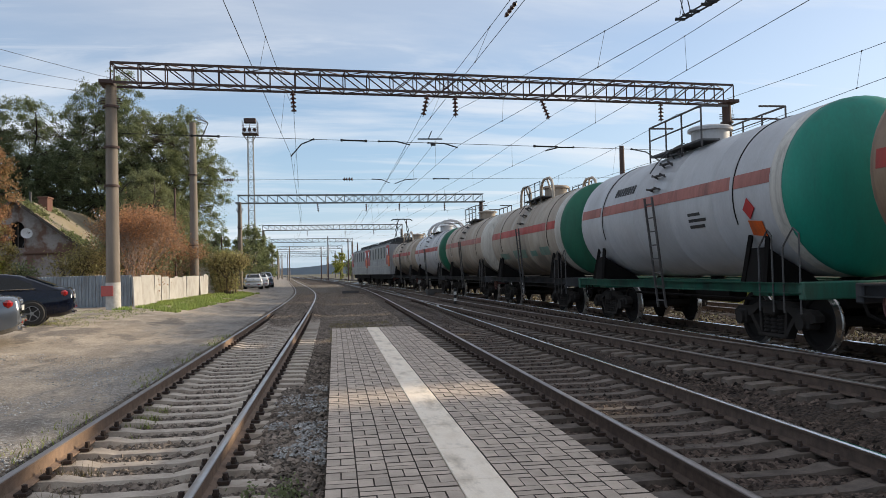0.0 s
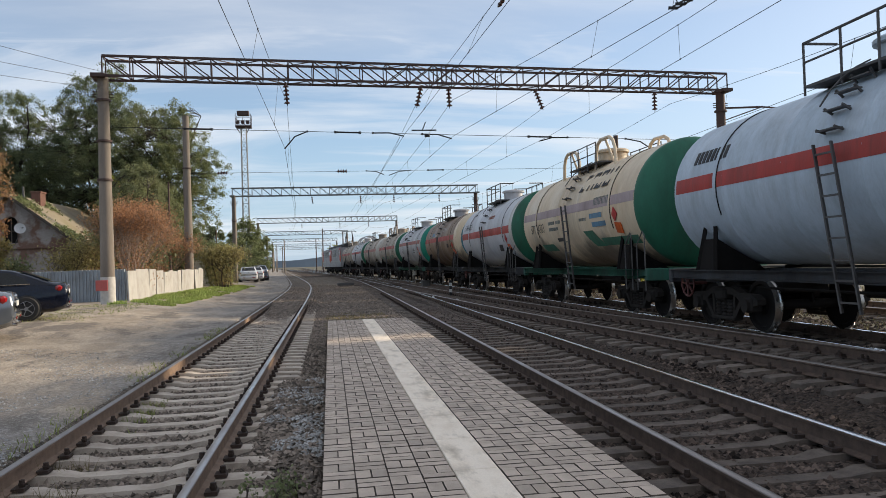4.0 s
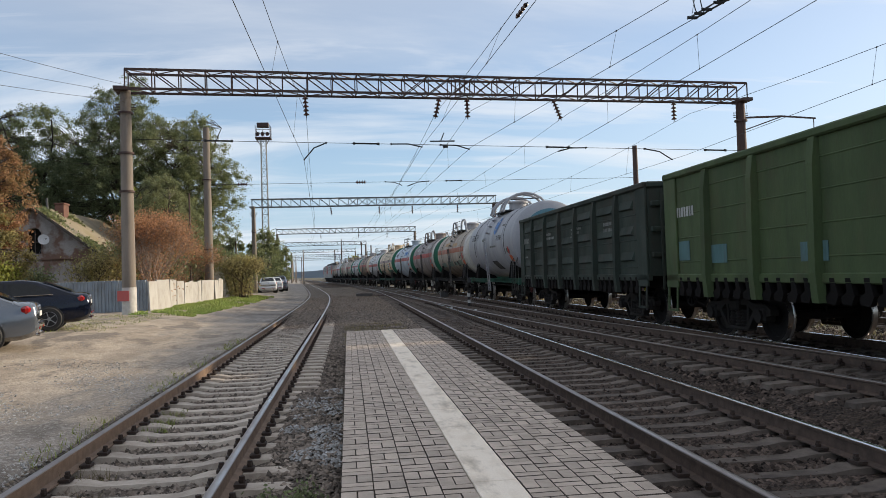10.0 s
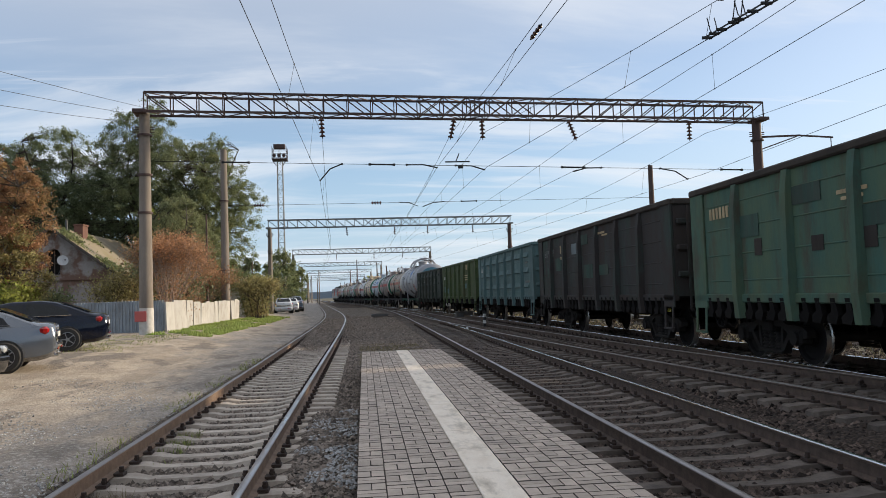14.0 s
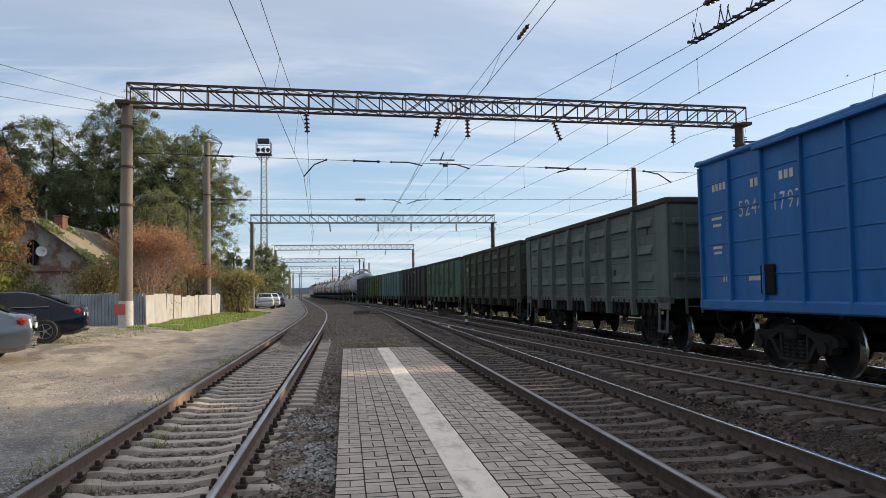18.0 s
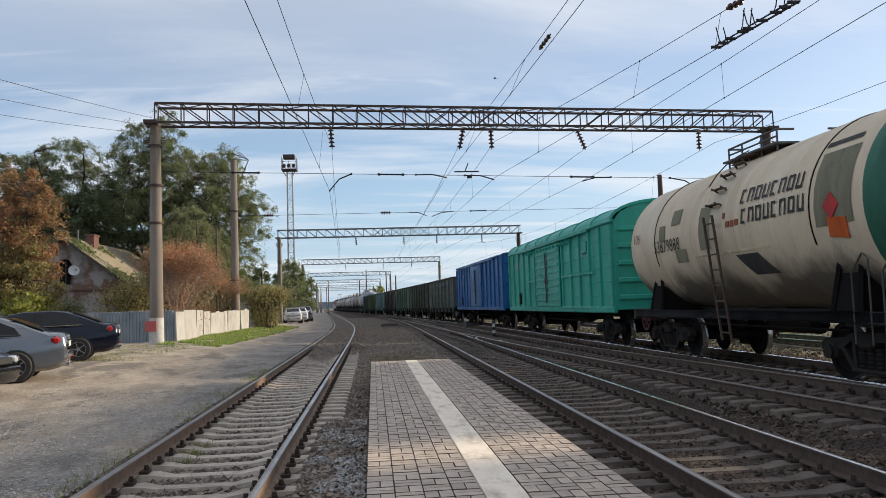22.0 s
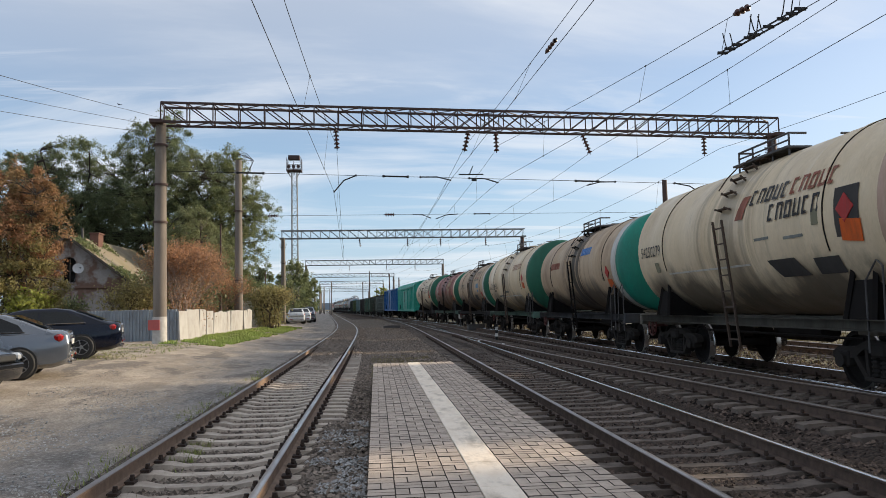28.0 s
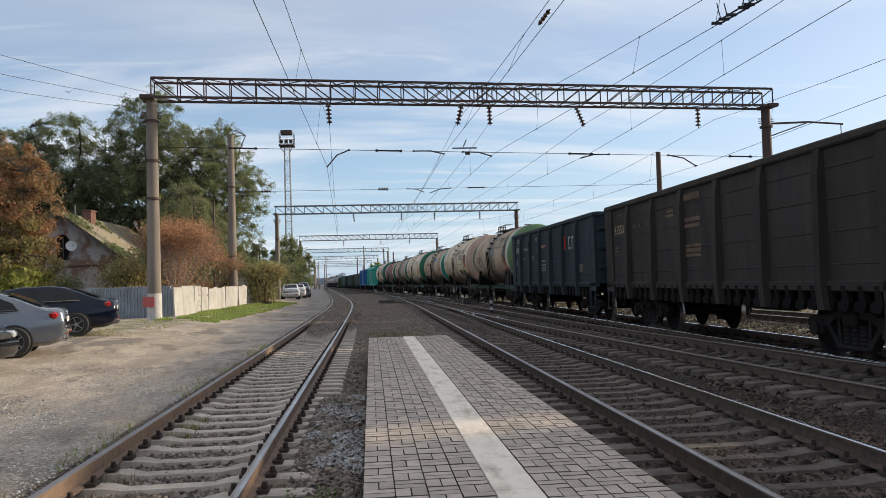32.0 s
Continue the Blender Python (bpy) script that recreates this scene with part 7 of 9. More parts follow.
plain_pole("tall plain concrete pole behind the fence", -8.80, 51.0, 0.2, 11.2, 0.235)
plain_pole("dark steel pole on the far side of the tracks", 20.0, 51.6, -0.2, 10.2, 0.19, TRUSS, "steel_pole")
plain_pole("thin dark wooden pole among the shrubs", -9.75, 50.0, 0.2, 6.9, 0.06, TRUSS, "wooden_pole")
plain_pole("concrete pole beside the parked white car", -8.6, 74.0, 0.2, 8.2, 0.14)
plain_pole("thin pole beside the far shrubs", -9.2, 66.0, 0.2, 4.6, 0.06, TRUSS, "wooden_pole")
for _x, _y, _h in ((3.0, 168, 9.0), (-1.5, 196, 11), (-3.5, 214, 9), (-11.5, 205, 9), (-14.0, 240, 8), (-20, 300, 9), (-17, 260, 9), (4.5, 150, 7.5)):
    plain_pole("distant line pole beside the tracks", _x, _y, -0.1, _h, 0.13, TRUSS if _x > -5 else POLE)

# floodlight tower
tw = thing("floodlight_tower", "tall steel lattice tower with a floodlight platform", "light tower", Matrix.Translation((-10.2, 100.0, 0.1)))
mb = MB()
for sx in (-1, 1):
    for sy in (-1, 1):
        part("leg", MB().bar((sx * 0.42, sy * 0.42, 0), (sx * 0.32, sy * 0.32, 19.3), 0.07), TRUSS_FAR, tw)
mb = MB()
for i in range(20):
    z0_, z1_ = i * 0.965, (i + 1) * 0.965
    f0, f1 = 0.42 - 0.10 * i / 20, 0.42 - 0.10 * (i + 1) / 20
    e = 1 if i % 2 else -1
    for sx, sy, tx, ty in ((-1, -1, 1, -1), (1, -1, 1, 1), (1, 1, -1, 1), (-1, 1, -1, -1)):
        mb.bar((sx * f0, sy * f0, z0_), (tx * f0, ty * f0, z0_), 0.035)
        a_, b_ = ((sx, sy), (tx, ty)) if e > 0 else ((tx, ty), (sx, sy))
        mb.bar((a_[0] * f0, a_[1] * f0, z0_), (b_[0] * f1, b_[1] * f1, z1_), 0.035)
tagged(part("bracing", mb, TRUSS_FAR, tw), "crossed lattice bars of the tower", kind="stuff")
part("platform_deck", MB().box((0, 0, 19.3), (1.9, 1.9, 0.12)).bar((-0.9, -0.9, 19.2), (-0.42, -0.42, 18.5), 0.07).bar((0.9, -0.9, 19.2), (0.42, -0.42, 18.5), 0.07), TRUSS, tw)
for s in (-0.9, 0.9):
    for t in (-0.9, 0.0, 0.9):
        part("railing_post", MB().bar((s, t, 19.3), (s, t, 20.9), 0.05), TRUSS, tw)
    part("railing_post", MB().bar((0.0, s, 19.3), (0.0, s, 20.4), 0.05), TRUSS, tw)
    for z in (19.8, 20.3):
        part("railing_bar", MB().bar((-0.9, s, z), (0.9, s, z), 0.04), TRUSS, tw)
        part("railing_bar", MB().bar((s, -0.9, z), (s, 0.9, z), 0.04), TRUSS, tw)
for i in range(3):
    part("floodlight", MB().cyl((-0.6 + 0.6 * i, -0.7, 19.75), (-0.6 + 0.6 * i, -1.05, 19.7), 0.16, 0.24, n=12), TRUSS, tw)
part("canopy", MB().box((0, -0.3, 20.95), (1.45, 0.9, 0.55), None, 0.03), TRUSS, tw, "dark lamp housing at the top")


def wire(name, label, pts, r=0.010, n=5, mat=WIRE, sag=None):
    mb = MB()
    pts = [Vector(p) for p in pts]
    if sag:
        a, b = pts[0], pts[-1]
        pts = [a + (b - a) * t - Vector((0, 0, 4 * sag * t * (1 - t))) for t in np.linspace(0, 1, 15)]
    mb.tube(pts, r, n)
    return tagged(part(name, mb, mat), label, "wire", "overhead wires")


GY = [-20.0, 31.9, 84.0, 136.0, 188.0, 240.0, 292.0]


def catenary(label, fx, off, msg_z, con_z, upto, ends, r=0.008):
    """One messenger wire with its contact wire and droppers, span by span; ends: x of contact and messenger at the first two supports."""
    w = thing("catenary_wire", label, "overhead wire", group="overhead wires")
    con, msg = [], []
    for i in range(upto):
        y0, y1 = GY[i], GY[i + 1]
        e = [ends[k] if k < 2 else (float(fx(GY[k])) + off, float(fx(GY[k])) + off * 0.6) for k in (i, i + 1)]
        a, b = Vector((e[0][0], y0, con_z)), Vector((e[1][0], y1, con_z))
        c, d = Vector((e[0][1], y0, msg_z)), Vector((e[1][1], y1, msg_z))
        con += [a, b] if i == 0 else [b]
        m = lambda t: c + (d - c) * t - Vector((0, 0, 4 * (msg_z - con_z - 0.75) * t * (1 - t)))
        pts = [m(t) for t in np.linspace(0, 1, 13)]
        msg += pts if i == 0 else pts[1:]
        if i < 2:
            for t in (0.12, 0.28, 0.44, 0.60, 0.76, 0.90):
                p, q = m(t), a + (b - a) * t
                k = q - p
                part("dropper", MB().tube([p - k * 0.02, p + k * 0.02, p + k * 0.03, q - k * 0.03, q - k * 0.02, q + k * 0.02], [0.018, 0.018, 0.005, 0.005, 0.018, 0.018], 5), WIRE, w)
    part("contact_wire", MB().tube(con, r, 6), WIRE, w)
    part("messenger_wire", MB().tube(msg, r, 6), WIRE, w)
    return w


catenary("overhead contact line above the siding track", x1, 0.0, 8.27, 6.42, 5, ((-2.2, -1.77), (-1.66, -1.52)))
catenary("overhead contact line above the running track", x2, -0.5, 8.25, 6.92, 6, ((5.1, 4.97), (3.23, 3.8)))
catenary("overhead contact line above the crossover", x2, 0.4, 8.34, 6.83, 2, ((12.25, 13.1), (5.28, 5.29)))
catenary("overhead contact line above the far running track", x4, 0.7, 8.15, 6.78, 6, ((9.5, 9.3), (9.39, 9.42)))
catenary("overhead contact line above the outer track", x5, 0.6, 8.15, 6.35, 4, ((13.4, 13.4), (14.66, 14.91)))


def cross_span(label, a, b, mat_spots, arms):
    """A level cross wire between two posts, with registration arms (x at the wire, x and z at the arm's end)."""
    a, b = Vector(a), Vector(b)
    w = thing("cross_span", label, "overhead wire", group="overhead wires")
    mb = MB()
    mb.cyl(a, b, 0.011, n=6)
    part("span_wire", mb, WIRE, w)
    at = lambda x: a + (b - a) * ((x - a.x) / (b.x - a.x))
    for x in mat_spots:
        p, q = at(x - 0.55), at(x + 0.55)
        m = MB().cyl(p, q, 0.035, n=8).cyl(p, p + (q - p) * 0.08, 0.055, n=8).cyl(q + (p - q) * 0.08, q, 0.055, n=8)
        part("rod_insulator", m, WIRE, w, "dark rod insulator in the wire")
    for x0_, xe, ze in arms:
        p = at(x0_)
        e = Vector((xe, p.y, ze))
        k = p + (e - p) * 0.55 + Vector((0, 0, 0.18 * abs(p.z - ze) + 0.05))
        arm = MB().tube([p, k, e], 0.028, 7).cyl(e - Vector((0, 0.06, 0)), e + Vector((0, 0.06, 0)), 0.03, n=6).cyl(p - Vector((0, 0.05, 0)), p + Vector((0, 0.05, 0)), 0.045, n=6)
        part("registration_arm", arm, WIRE, w, "cranked dark steel arm")
    return w


cross_span("cross wire between the posts of the brown gantry, with cranked arms", (-8.1, 31.5, 7.22), (18.3, 33.8, 6.80), (-5.0, 0.9, 9.3, 16.9),
           ((-0.75, -1.66, 6.42), (1.95, 3.23, 6.92), (4.05, 5.28, 6.83), (10.6, 9.35, 6.78), (13.4, 14.66, 6.38)))
cross_span("cross wire between two poles, with disc insulators", (-8.6, 51.0, 7.72), (19.9, 51.6, 7.78), (7.2,), ((2.6, 3.7, 7.5), (5.5, 4.1, 7.45)))
for _s in (-6.6, 1.0):
    rod, disc = MB(), MB()
    insulator_string(rod, disc, (_s - 0.38, 51.05, 7.73), (_s + 0.38, 51.06, 7.73), 4, 0.13)
    t_ = thing("wire_insulator", "brown porcelain discs strung in the cross wire", "insulator", group="overhead wires")
    part("disc_string", disc, INSUL, t_, smooth=True)
    part("rod", rod, WIRE, t_)

# feeder clamp with a small dark plate under the crossover wires
cl = thing("wire_coupler", "dark bar and hanging plate where the wires cross", "overhead fitting", Matrix.Translation((4.15, 32.5, 7.18)), group="overhead wires")
part("cross_bar", MB().bar((-0.55, 0, 0), (0.5, 0, 0), 0.05).bar((-0.1, 0, 0), (0.05, 0, 0.35), 0.04), WIRE, cl)
part("hanging_plate", MB().box((0.10, 0, -0.22), (0.22, 0.06, 0.14), None, 0.02), WIRE, cl)

# section insulator hung in the crossover's contact wire
sec = thing("section_insulator", "dark frame with curved horns hung in the contact wire", "overhead fitting", group="overhead wires")
_p, _q = Vector((7.46, 15.7, 6.84)), Vector((7.81, 13.1, 6.84))
for _o in (-0.08, 0.08):
    part("runner", MB().bar(_p + Vector((_o, 0, 0.02)), _q + Vector((_o, 0, 0.02)), 0.018, 0.03), WIRE, sec)
for _t in (0.02, 0.12, 0.22, 0.38, 0.45, 0.62, 0.78, 0.88, 0.97):
    _c = _p + (_q - _p) * _t
    part("spreader", MB().bar(_c + Vector((-0.11, 0, 0.03)), _c + Vector((0.11, 0, 0.03)), 0.03, 0.06), WIRE, sec)
for _t, _e in ((0.15, 1), (0.40, -1), (0.52, 1), (0.80, -1)):
    _c = _p + (_q - _p) * _t
    for _o in (-0.08, 0.08):
        part("horn", MB().tube([_c + Vector((_o, 0, 0)), _c + Vector((_o, _e * 0.10, 0.10)), _c + Vector((_o, _e * 0.22, 0.42))], 0.012, 5), WIRE, sec)
for _t in (0.0, 0.95):
    _c = _p + (_q - _p) * _t
    part("hanger_wire", MB().tube([_c, _c + Vector((0.25, 0.15, 0.85))], 0.006, 4), WIRE, sec)
_rod, _disc = MB(), MB()
insulator_string(_rod, _disc, (7.72, 15.6, 7.69), (7.86, 15.1, 7.68), 3, 0.08)
_si = thing("wire_insulator", "dark porcelain discs strung in the messenger wire", "insulator", group="overhead wires")
part("disc_string", _disc, INSUL, _si, smooth=True)
part("rod", _rod, WIRE, _si)
_rod, _disc = MB(), MB()
insulator_string(_rod, _disc, (4.16, 18.0, 7.62), (4.20, 17.0, 7.64), 4, 0.055)
_si = thing("wire_insulator", "brown porcelain discs strung in the messenger wire", "insulator", group="overhead wires")
part("disc_string", _disc, INSUL, _si, smooth=True)
part("rod", _rod, WIRE, _si)


# ---- trackside things ----
def trackside():
    sg = thing("shunting_signal", "white dwarf signal on a short post beside the track", "signal", Matrix.Translation((6.3, 58.0, -0.1)))
    part("post", MB().cyl((0, 0, 0), (0, 0, 0.75), 0.05, n=8), PIPE, sg)
    part("head", MB().box((0, 0, 1.0), (0.28, 0.22, 0.50), None, 0.04), WHITEM, sg)
    part("lamp", MB().cyl((0, -0.10, 1.12), (0, -0.16, 1.12), 0.07, n=12), WIRE, sg)
    part("foot", MB().box((0, 0, 0.05), (0.6, 0.5, 0.25), None, 0.03), POLE, sg)
    bx = thing("relay_box", "low grey relay box beside the points", "box", Matrix.Translation((6.9, 53.5, -0.1)))
    part("case", MB().box((0, 0, 0.22), (1.2, 0.8, 0.34), None, 0.03), PIPE, bx)
    part("lid", MB().box((0, 0, 0.42), (1.26, 0.86, 0.06), None, 0.02), PIPE, bx)
    fp = thing("fouling_post", "small black and white striped post between tracks", "post", Matrix.Translation((6.05, 39.0, -0.15)))
    for k in range(5):
        part("stripe", MB().box((0, 0, 0.1 + 0.16 * k), (0.13, 0.13, 0.158), None, 0.01), WHITEM if k % 2 else WIRE, fp)
    for x, y in ((4.62, 35.0), (5.15, 31.5)):
        jb = thing("joint_marker", "white painted joint clamp on the rail", "rail clamp", Matrix.Translation((x, y, 0.0)), group="rail clamps")
        part("clamp", MB().box((0, 0, -0.06), (0.10, 0.16, 0.22), None, 0.02), WHITEM, jb)
    pm = thing("point_machine", "grey point machine with flat cover beside the siding", "point machine", Matrix.Translation((1.3, 66.0, -0.2)))
    part("case", MB().box((0, 0, 0.18), (1.4, 1.0, 0.22), None, 0.03), PIPE, pm)
    part("cover", MB().box((0.1, 0, 0.32), (1.0, 0.7, 0.06), None, 0.02), POLE, pm)
    part("rod", MB().bar((0.7, 0, 0.05), (2.4, 0.1, 0.05), 0.05), TRUSS, pm)


WHITEM = material("white_trackside_paint", (0.68, 0.68, 0.66), (0.5, 0.5, 0.48), 0.6, 0, 6, 40, 0.05)
trackside()

# ---- vegetation ----
def leaf_mesh(name, pts, size, mat, rnd, flat=0.0):
    """Small folded leaves at the given points."""
    n = len(pts)
    d = rnd.normal(size=(n, 3))
    d /= np.linalg.norm(d, axis=1)[:, None]
    e = rnd.normal(size=(n, 3))
    e[:, 2] *= 1 - flat
    e -= (e * d).sum(1)[:, None] * d
    e /= np.linalg.norm(e, axis=1)[:, None] + 1e-9
    s = size * rnd.uniform(0.6, 1.4, n)[:, None]
    up = np.cross(d, e)
    v = np.stack([pts - d * s, pts + e * s * 0.45 + up * s * 0.12, pts + d * s, pts - e * s * 0.45 + up * s * 0.12], 1).reshape(-1, 3)
    me = bpy.data.meshes.new(name)
    me.vertices.add(4 * n)
    me.vertices.foreach_set("co", v.astype(np.float32).ravel())
    idx = np.arange(4 * n).reshape(n, 4)
    me.loops.add(4 * n)
    me.loops.foreach_set("vertex_index", idx.ravel().astype(np.int32))
    me.polygons.add(n)
    me.polygons.foreach_set("loop_start", (np.arange(n) * 4).astype(np.int32))
    me.polygons.foreach_set("loop_total", np.full(n, 4, np.int32))
    me.materials.append(mat)
    me.update(calc_edges=True)
    return me


def leaf_material(name, a, b, c):
    """Leaves let part of the light through."""
    m = material(name, a, b, 0.6, 0, 0.35, 4, 0.0, island=0.5, stain=c, stain_amt=0.8, stain_scale=0.45)
    nt = m.node_tree
    bs, out = nt.nodes["Principled BSDF"], nt.nodes["Material Output"]
    tr = nt.nodes.new("ShaderNodeBsdfTranslucent")
    nt.links.new(bs.inputs["Base Color"].links[0].from_socket, tr.inputs["Color"])
    mx = nt.nodes.new("ShaderNodeMixShader")
    mx.inputs[0].default_value = 0.55
    nt.links.new(bs.outputs[0], mx.inputs[1])
    nt.links.new(tr.outputs[0], mx.inputs[2])
    nt.links.new(mx.outputs[0], out.inputs["Surface"])
    return m


LEAF_GREEN = leaf_material("dark_green_leaves", (0.215, 0.25, 0.13), (0.14, 0.172, 0.09), (0.28, 0.285, 0.145))
LEAF_MID = leaf_material("mid_green_leaves", (0.225, 0.255, 0.12), (0.15, 0.18, 0.082), (0.30, 0.29, 0.135))
LEAF_WILLOW = leaf_material("grey_green_leaves", (0.27, 0.29, 0.15), (0.19, 0.215, 0.11), (0.34, 0.33, 0.17))
LEAF_YELLOW = leaf_material("yellow_green_leaves", (0.33, 0.35, 0.07), (0.22, 0.25, 0.055), (0.38, 0.33, 0.08))
LEAF_RED = leaf_material("russet_leaves", (0.43, 0.215, 0.11), (0.31, 0.19, 0.115), (0.42, 0.33, 0.15))
LEAF_RUST = leaf_material("orange_red_leaves", (0.41, 0.185, 0.105), (0.29, 0.20, 0.10), (0.31, 0.30, 0.12))
LEAF_OLIVE = leaf_material("olive_brown_leaves", (0.36, 0.31, 0.13), (0.25, 0.225, 0.10), (0.42, 0.27, 0.12))
BARK = material("grey_brown_bark", (0.07, 0.055, 0.045), (0.045, 0.036, 0.03), 0.95, 0, 6, 40, 0.6, stretch=(1, 1, 0.3))
TWIG = material("bare_twigs", (0.36, 0.265, 0.205), (0.24, 0.175, 0.14), 0.9, 0, 6, 40, 0.2)


def plant(name, label, cat, x, y, z, h, spread, leaf, leaf_size, n_leaf, seed, trunk_r=0.25, base=0.28, stems=1, droop=0.0, levels=4, clump=0.5, bark=None, ry=1.0, fill=0.5):
    """A tree or shrub: branching limbs, and leaves in loose clumps at the twig ends."""
    rr = random.Random(seed)
    t = thing(name, label, cat, Matrix.Translation((x, y, z)))
    wood, tips = MB(), []

    def grow(p, d, ln, r, lv):
        q = p
        for k in range(2):
            d = (d + Vector((rr.gauss(0, 0.10), rr.gauss(0, 0.10), rr.gauss(0.02, 0.06) - droop * (lv == 0)))).normalized()
            nq = q + d * ln / 2
            wood.cyl(q, nq, r * (1 - 0.22 * k), r * (1 - 0.22 * (k + 1)), n=8 if lv >= levels - 1 else (5 if lv > 1 else 3), caps=False)
            if lv <= 1:
                tips.append(nq)
            q = nq
        if lv == 0:
            tips.append(q)
            return
        for i in range(rr.choice((3, 3, 4)) if lv > 1 else 3):
            a = rr.uniform(0, 2 * math.pi)
            side = Vector((math.cos(a) * spread, math.sin(a) * spread * ry, 0))
            nd = (d * rr.uniform(0.55, 1.0) + side * rr.uniform(0.35, 0.95) + Vector((0, 0, rr.uniform(-0.05, 0.35)))).normalized()
            grow(q, nd, ln * rr.uniform(0.62, 0.86), r * 0.56, lv - 1)

    for s in range(stems):
        a = rr.uniform(0, 2 * math.pi)
        off = Vector((math.cos(a), math.sin(a), 0)) * (0.0 if stems == 1 else rr.uniform(0.1, 0.5) * spread)
        d0 = Vector((rr.gauss(0, 0.08), rr.gauss(0, 0.08), 1)) + off * (0.0 if stems == 1 else 0.7)
        wood.cyl(off, off + d0.normalized() * h * base * 0.5, trunk_r * 1.15, trunk_r, n=8, caps=False)
        grow(off + d0.normalized() * h * base * 0.5, d0.normalized(), h * base, trunk_r, levels)
    pts = np.array([tuple(p) for p in tips])
    top = pts[:, 2].max()
    sc = h / top
    wood.v = [(vx * (0.5 + 0.5 * sc), vy * (0.5 + 0.5 * sc), vz * sc) for vx, vy, vz in wood.v]
    pts = pts * np.array([0.5 + 0.5 * sc, 0.5 + 0.5 * sc, sc])
    part("trunk", wood, bark or BARK, t, smooth=True)
    rnd = np.random.RandomState(seed)
    keep = pts[rnd.rand(len(pts)) < 0.85]
    wgt = rnd.gamma(1.2, 1.0, len(keep))
    pick = rnd.choice(len(keep), n_leaf, p=wgt / wgt.sum())
    lp = keep[pick] + rnd.normal(size=(n_leaf, 3)) * np.array([clump, clump, clump * 0.75])
    if fill:
        # leaves along the stems down to the ground
        u = rnd.uniform(0.12, 1.0, (n_leaf, 1))
        k = rnd.rand(n_leaf) < fill
        lp[k] = lp[k] * np.concatenate([0.55 + 0.45 * u[k], 0.55 + 0.45 * u[k], u[k]], 1)
    lp[:, 2] = np.maximum(lp[:, 2], 0.08)
    part("crown", leaf_mesh("crown", lp, leaf_size, leaf, rnd), None, t, "loose crown of small leaves")
    return t


def tree(label, x, y, z, h, rx, ry, low, leaf, size, n_leaf, seed, trunk_r=0.3, n_clump=70, puff=0.75, lean=0.0, hang=0.35):
    """A broad tree: a forked trunk, limbs that reach out to clumps, and the leaves of each clump."""
    rr, rnd = random.Random(seed), np.random.RandomState(seed)
    t = thing("tree", label, "tree", Matrix.Translation((x, y, z)))
    wood = MB()
    forks = []
    p, d, r = Vector((0, 0, 0)), Vector((lean, 0, 1)).normalized(), trunk_r
    for k in range(4):
        q = p + d * h * 0.13
        wood.cyl(p, q, r, r * 0.86, n=9, caps=False)
        p, r = q, r * 0.86
        d = (d + Vector((rr.gauss(0, 0.12), rr.gauss(0, 0.12), 0))).normalized()
    for k in range(5):
        a = 2 * math.pi * (k + rr.random() * 0.6) / 5
        q, dd, r2 = p - d * h * rr.uniform(0.0, 0.2), (d + Vector((math.cos(a), math.sin(a), 0)) * rr.uniform(0.35, 0.8)).normalized(), r * 0.62
        for m in range(4):
            nq = q + dd * h * 0.115
            wood.cyl(q, nq, r2, r2 * 0.78, n=6, caps=False)
            q, r2 = nq, r2 * 0.78
            dd = (dd + Vector((rr.gauss(0, 0.2), rr.gauss(0, 0.2), 0.10))).normalized()
            forks.append((q.copy(), r2))
    cl = []
    while len(cl) < n_clump:
        u = rnd.normal(size=3)
        u /= np.linalg.norm(u)
        rad = rnd.rand() ** 0.42
        c = np.array([u[0] * rx * rad, u[1] * ry * rad, low * h + (h - low * h) * (0.5 + 0.5 * u[2] * rad)])
        # crown narrower towards the top, uneven outline
        top = (c[2] - low * h) / (h - low * h)
        c[:2] *= 1.08 - 0.45 * max(0.0, top - 0.45) / 0.55
        c[0] += 0.25 * rx * wobble(c[2], c[1], 0.35, seed * 1.7)
        cl.append(c)
    pts = []
    per = rnd.gamma(2.2, 1.0, n_clump)
    per = (per / per.sum() * n_leaf).astype(int)
    for c, n in zip(cl, per):
        cv = Vector(c)
        fp, fr = min(forks, key=lambda f: (f[0] - cv).length + 0.6 * max(0, f[0].z - cv.z))
        mid = (fp + cv) / 2 + Vector((rr.gauss(0, 0.25), rr.gauss(0, 0.25), rr.uniform(-0.1, 0.35)))
        wood.cyl(fp, mid, max(0.02, fr * 0.45), max(0.015, fr * 0.28), n=4, caps=False)
        wood.cyl(mid, cv, max(0.015, fr * 0.28), 0.01, n=4, caps=False)
        s_ = puff * rnd.uniform(0.55, 1.25)
        g = rnd.normal(size=(n, 3))
        g /= np.linalg.norm(g, axis=1)[:, None]
        g *= np.array([s_, s_, s_ * 0.7]) * 1.35 * rnd.rand(n, 1) ** 0.5
        # part of the leaves line short shoots that reach out of the clump
        k2 = n // 2
        m = 7
        out = np.array([c[0], c[1], 0.6 * (c[2] - 0.55 * h)])
        out = out / (np.linalg.norm(out) + 1e-6)
        sh = rnd.normal(size=(m, 3)) + out * 0.9 + np.array([0, 0, 0.25])
        sh /= np.linalg.norm(sh, axis=1)[:, None]
        ln_ = s_ * rnd.uniform(1.0, 2.3, m)
        pick = rnd.randint(0, m, k2)
        u = rnd.rand(k2)
        g[:k2] = sh[pick] * (ln_[pick] * u)[:, None] + np.stack([0 * u, 0 * u, -hang * s_ * u * u], 1) + rnd.normal(size=(k2, 3)) * 0.06
        pts.append(c + g)
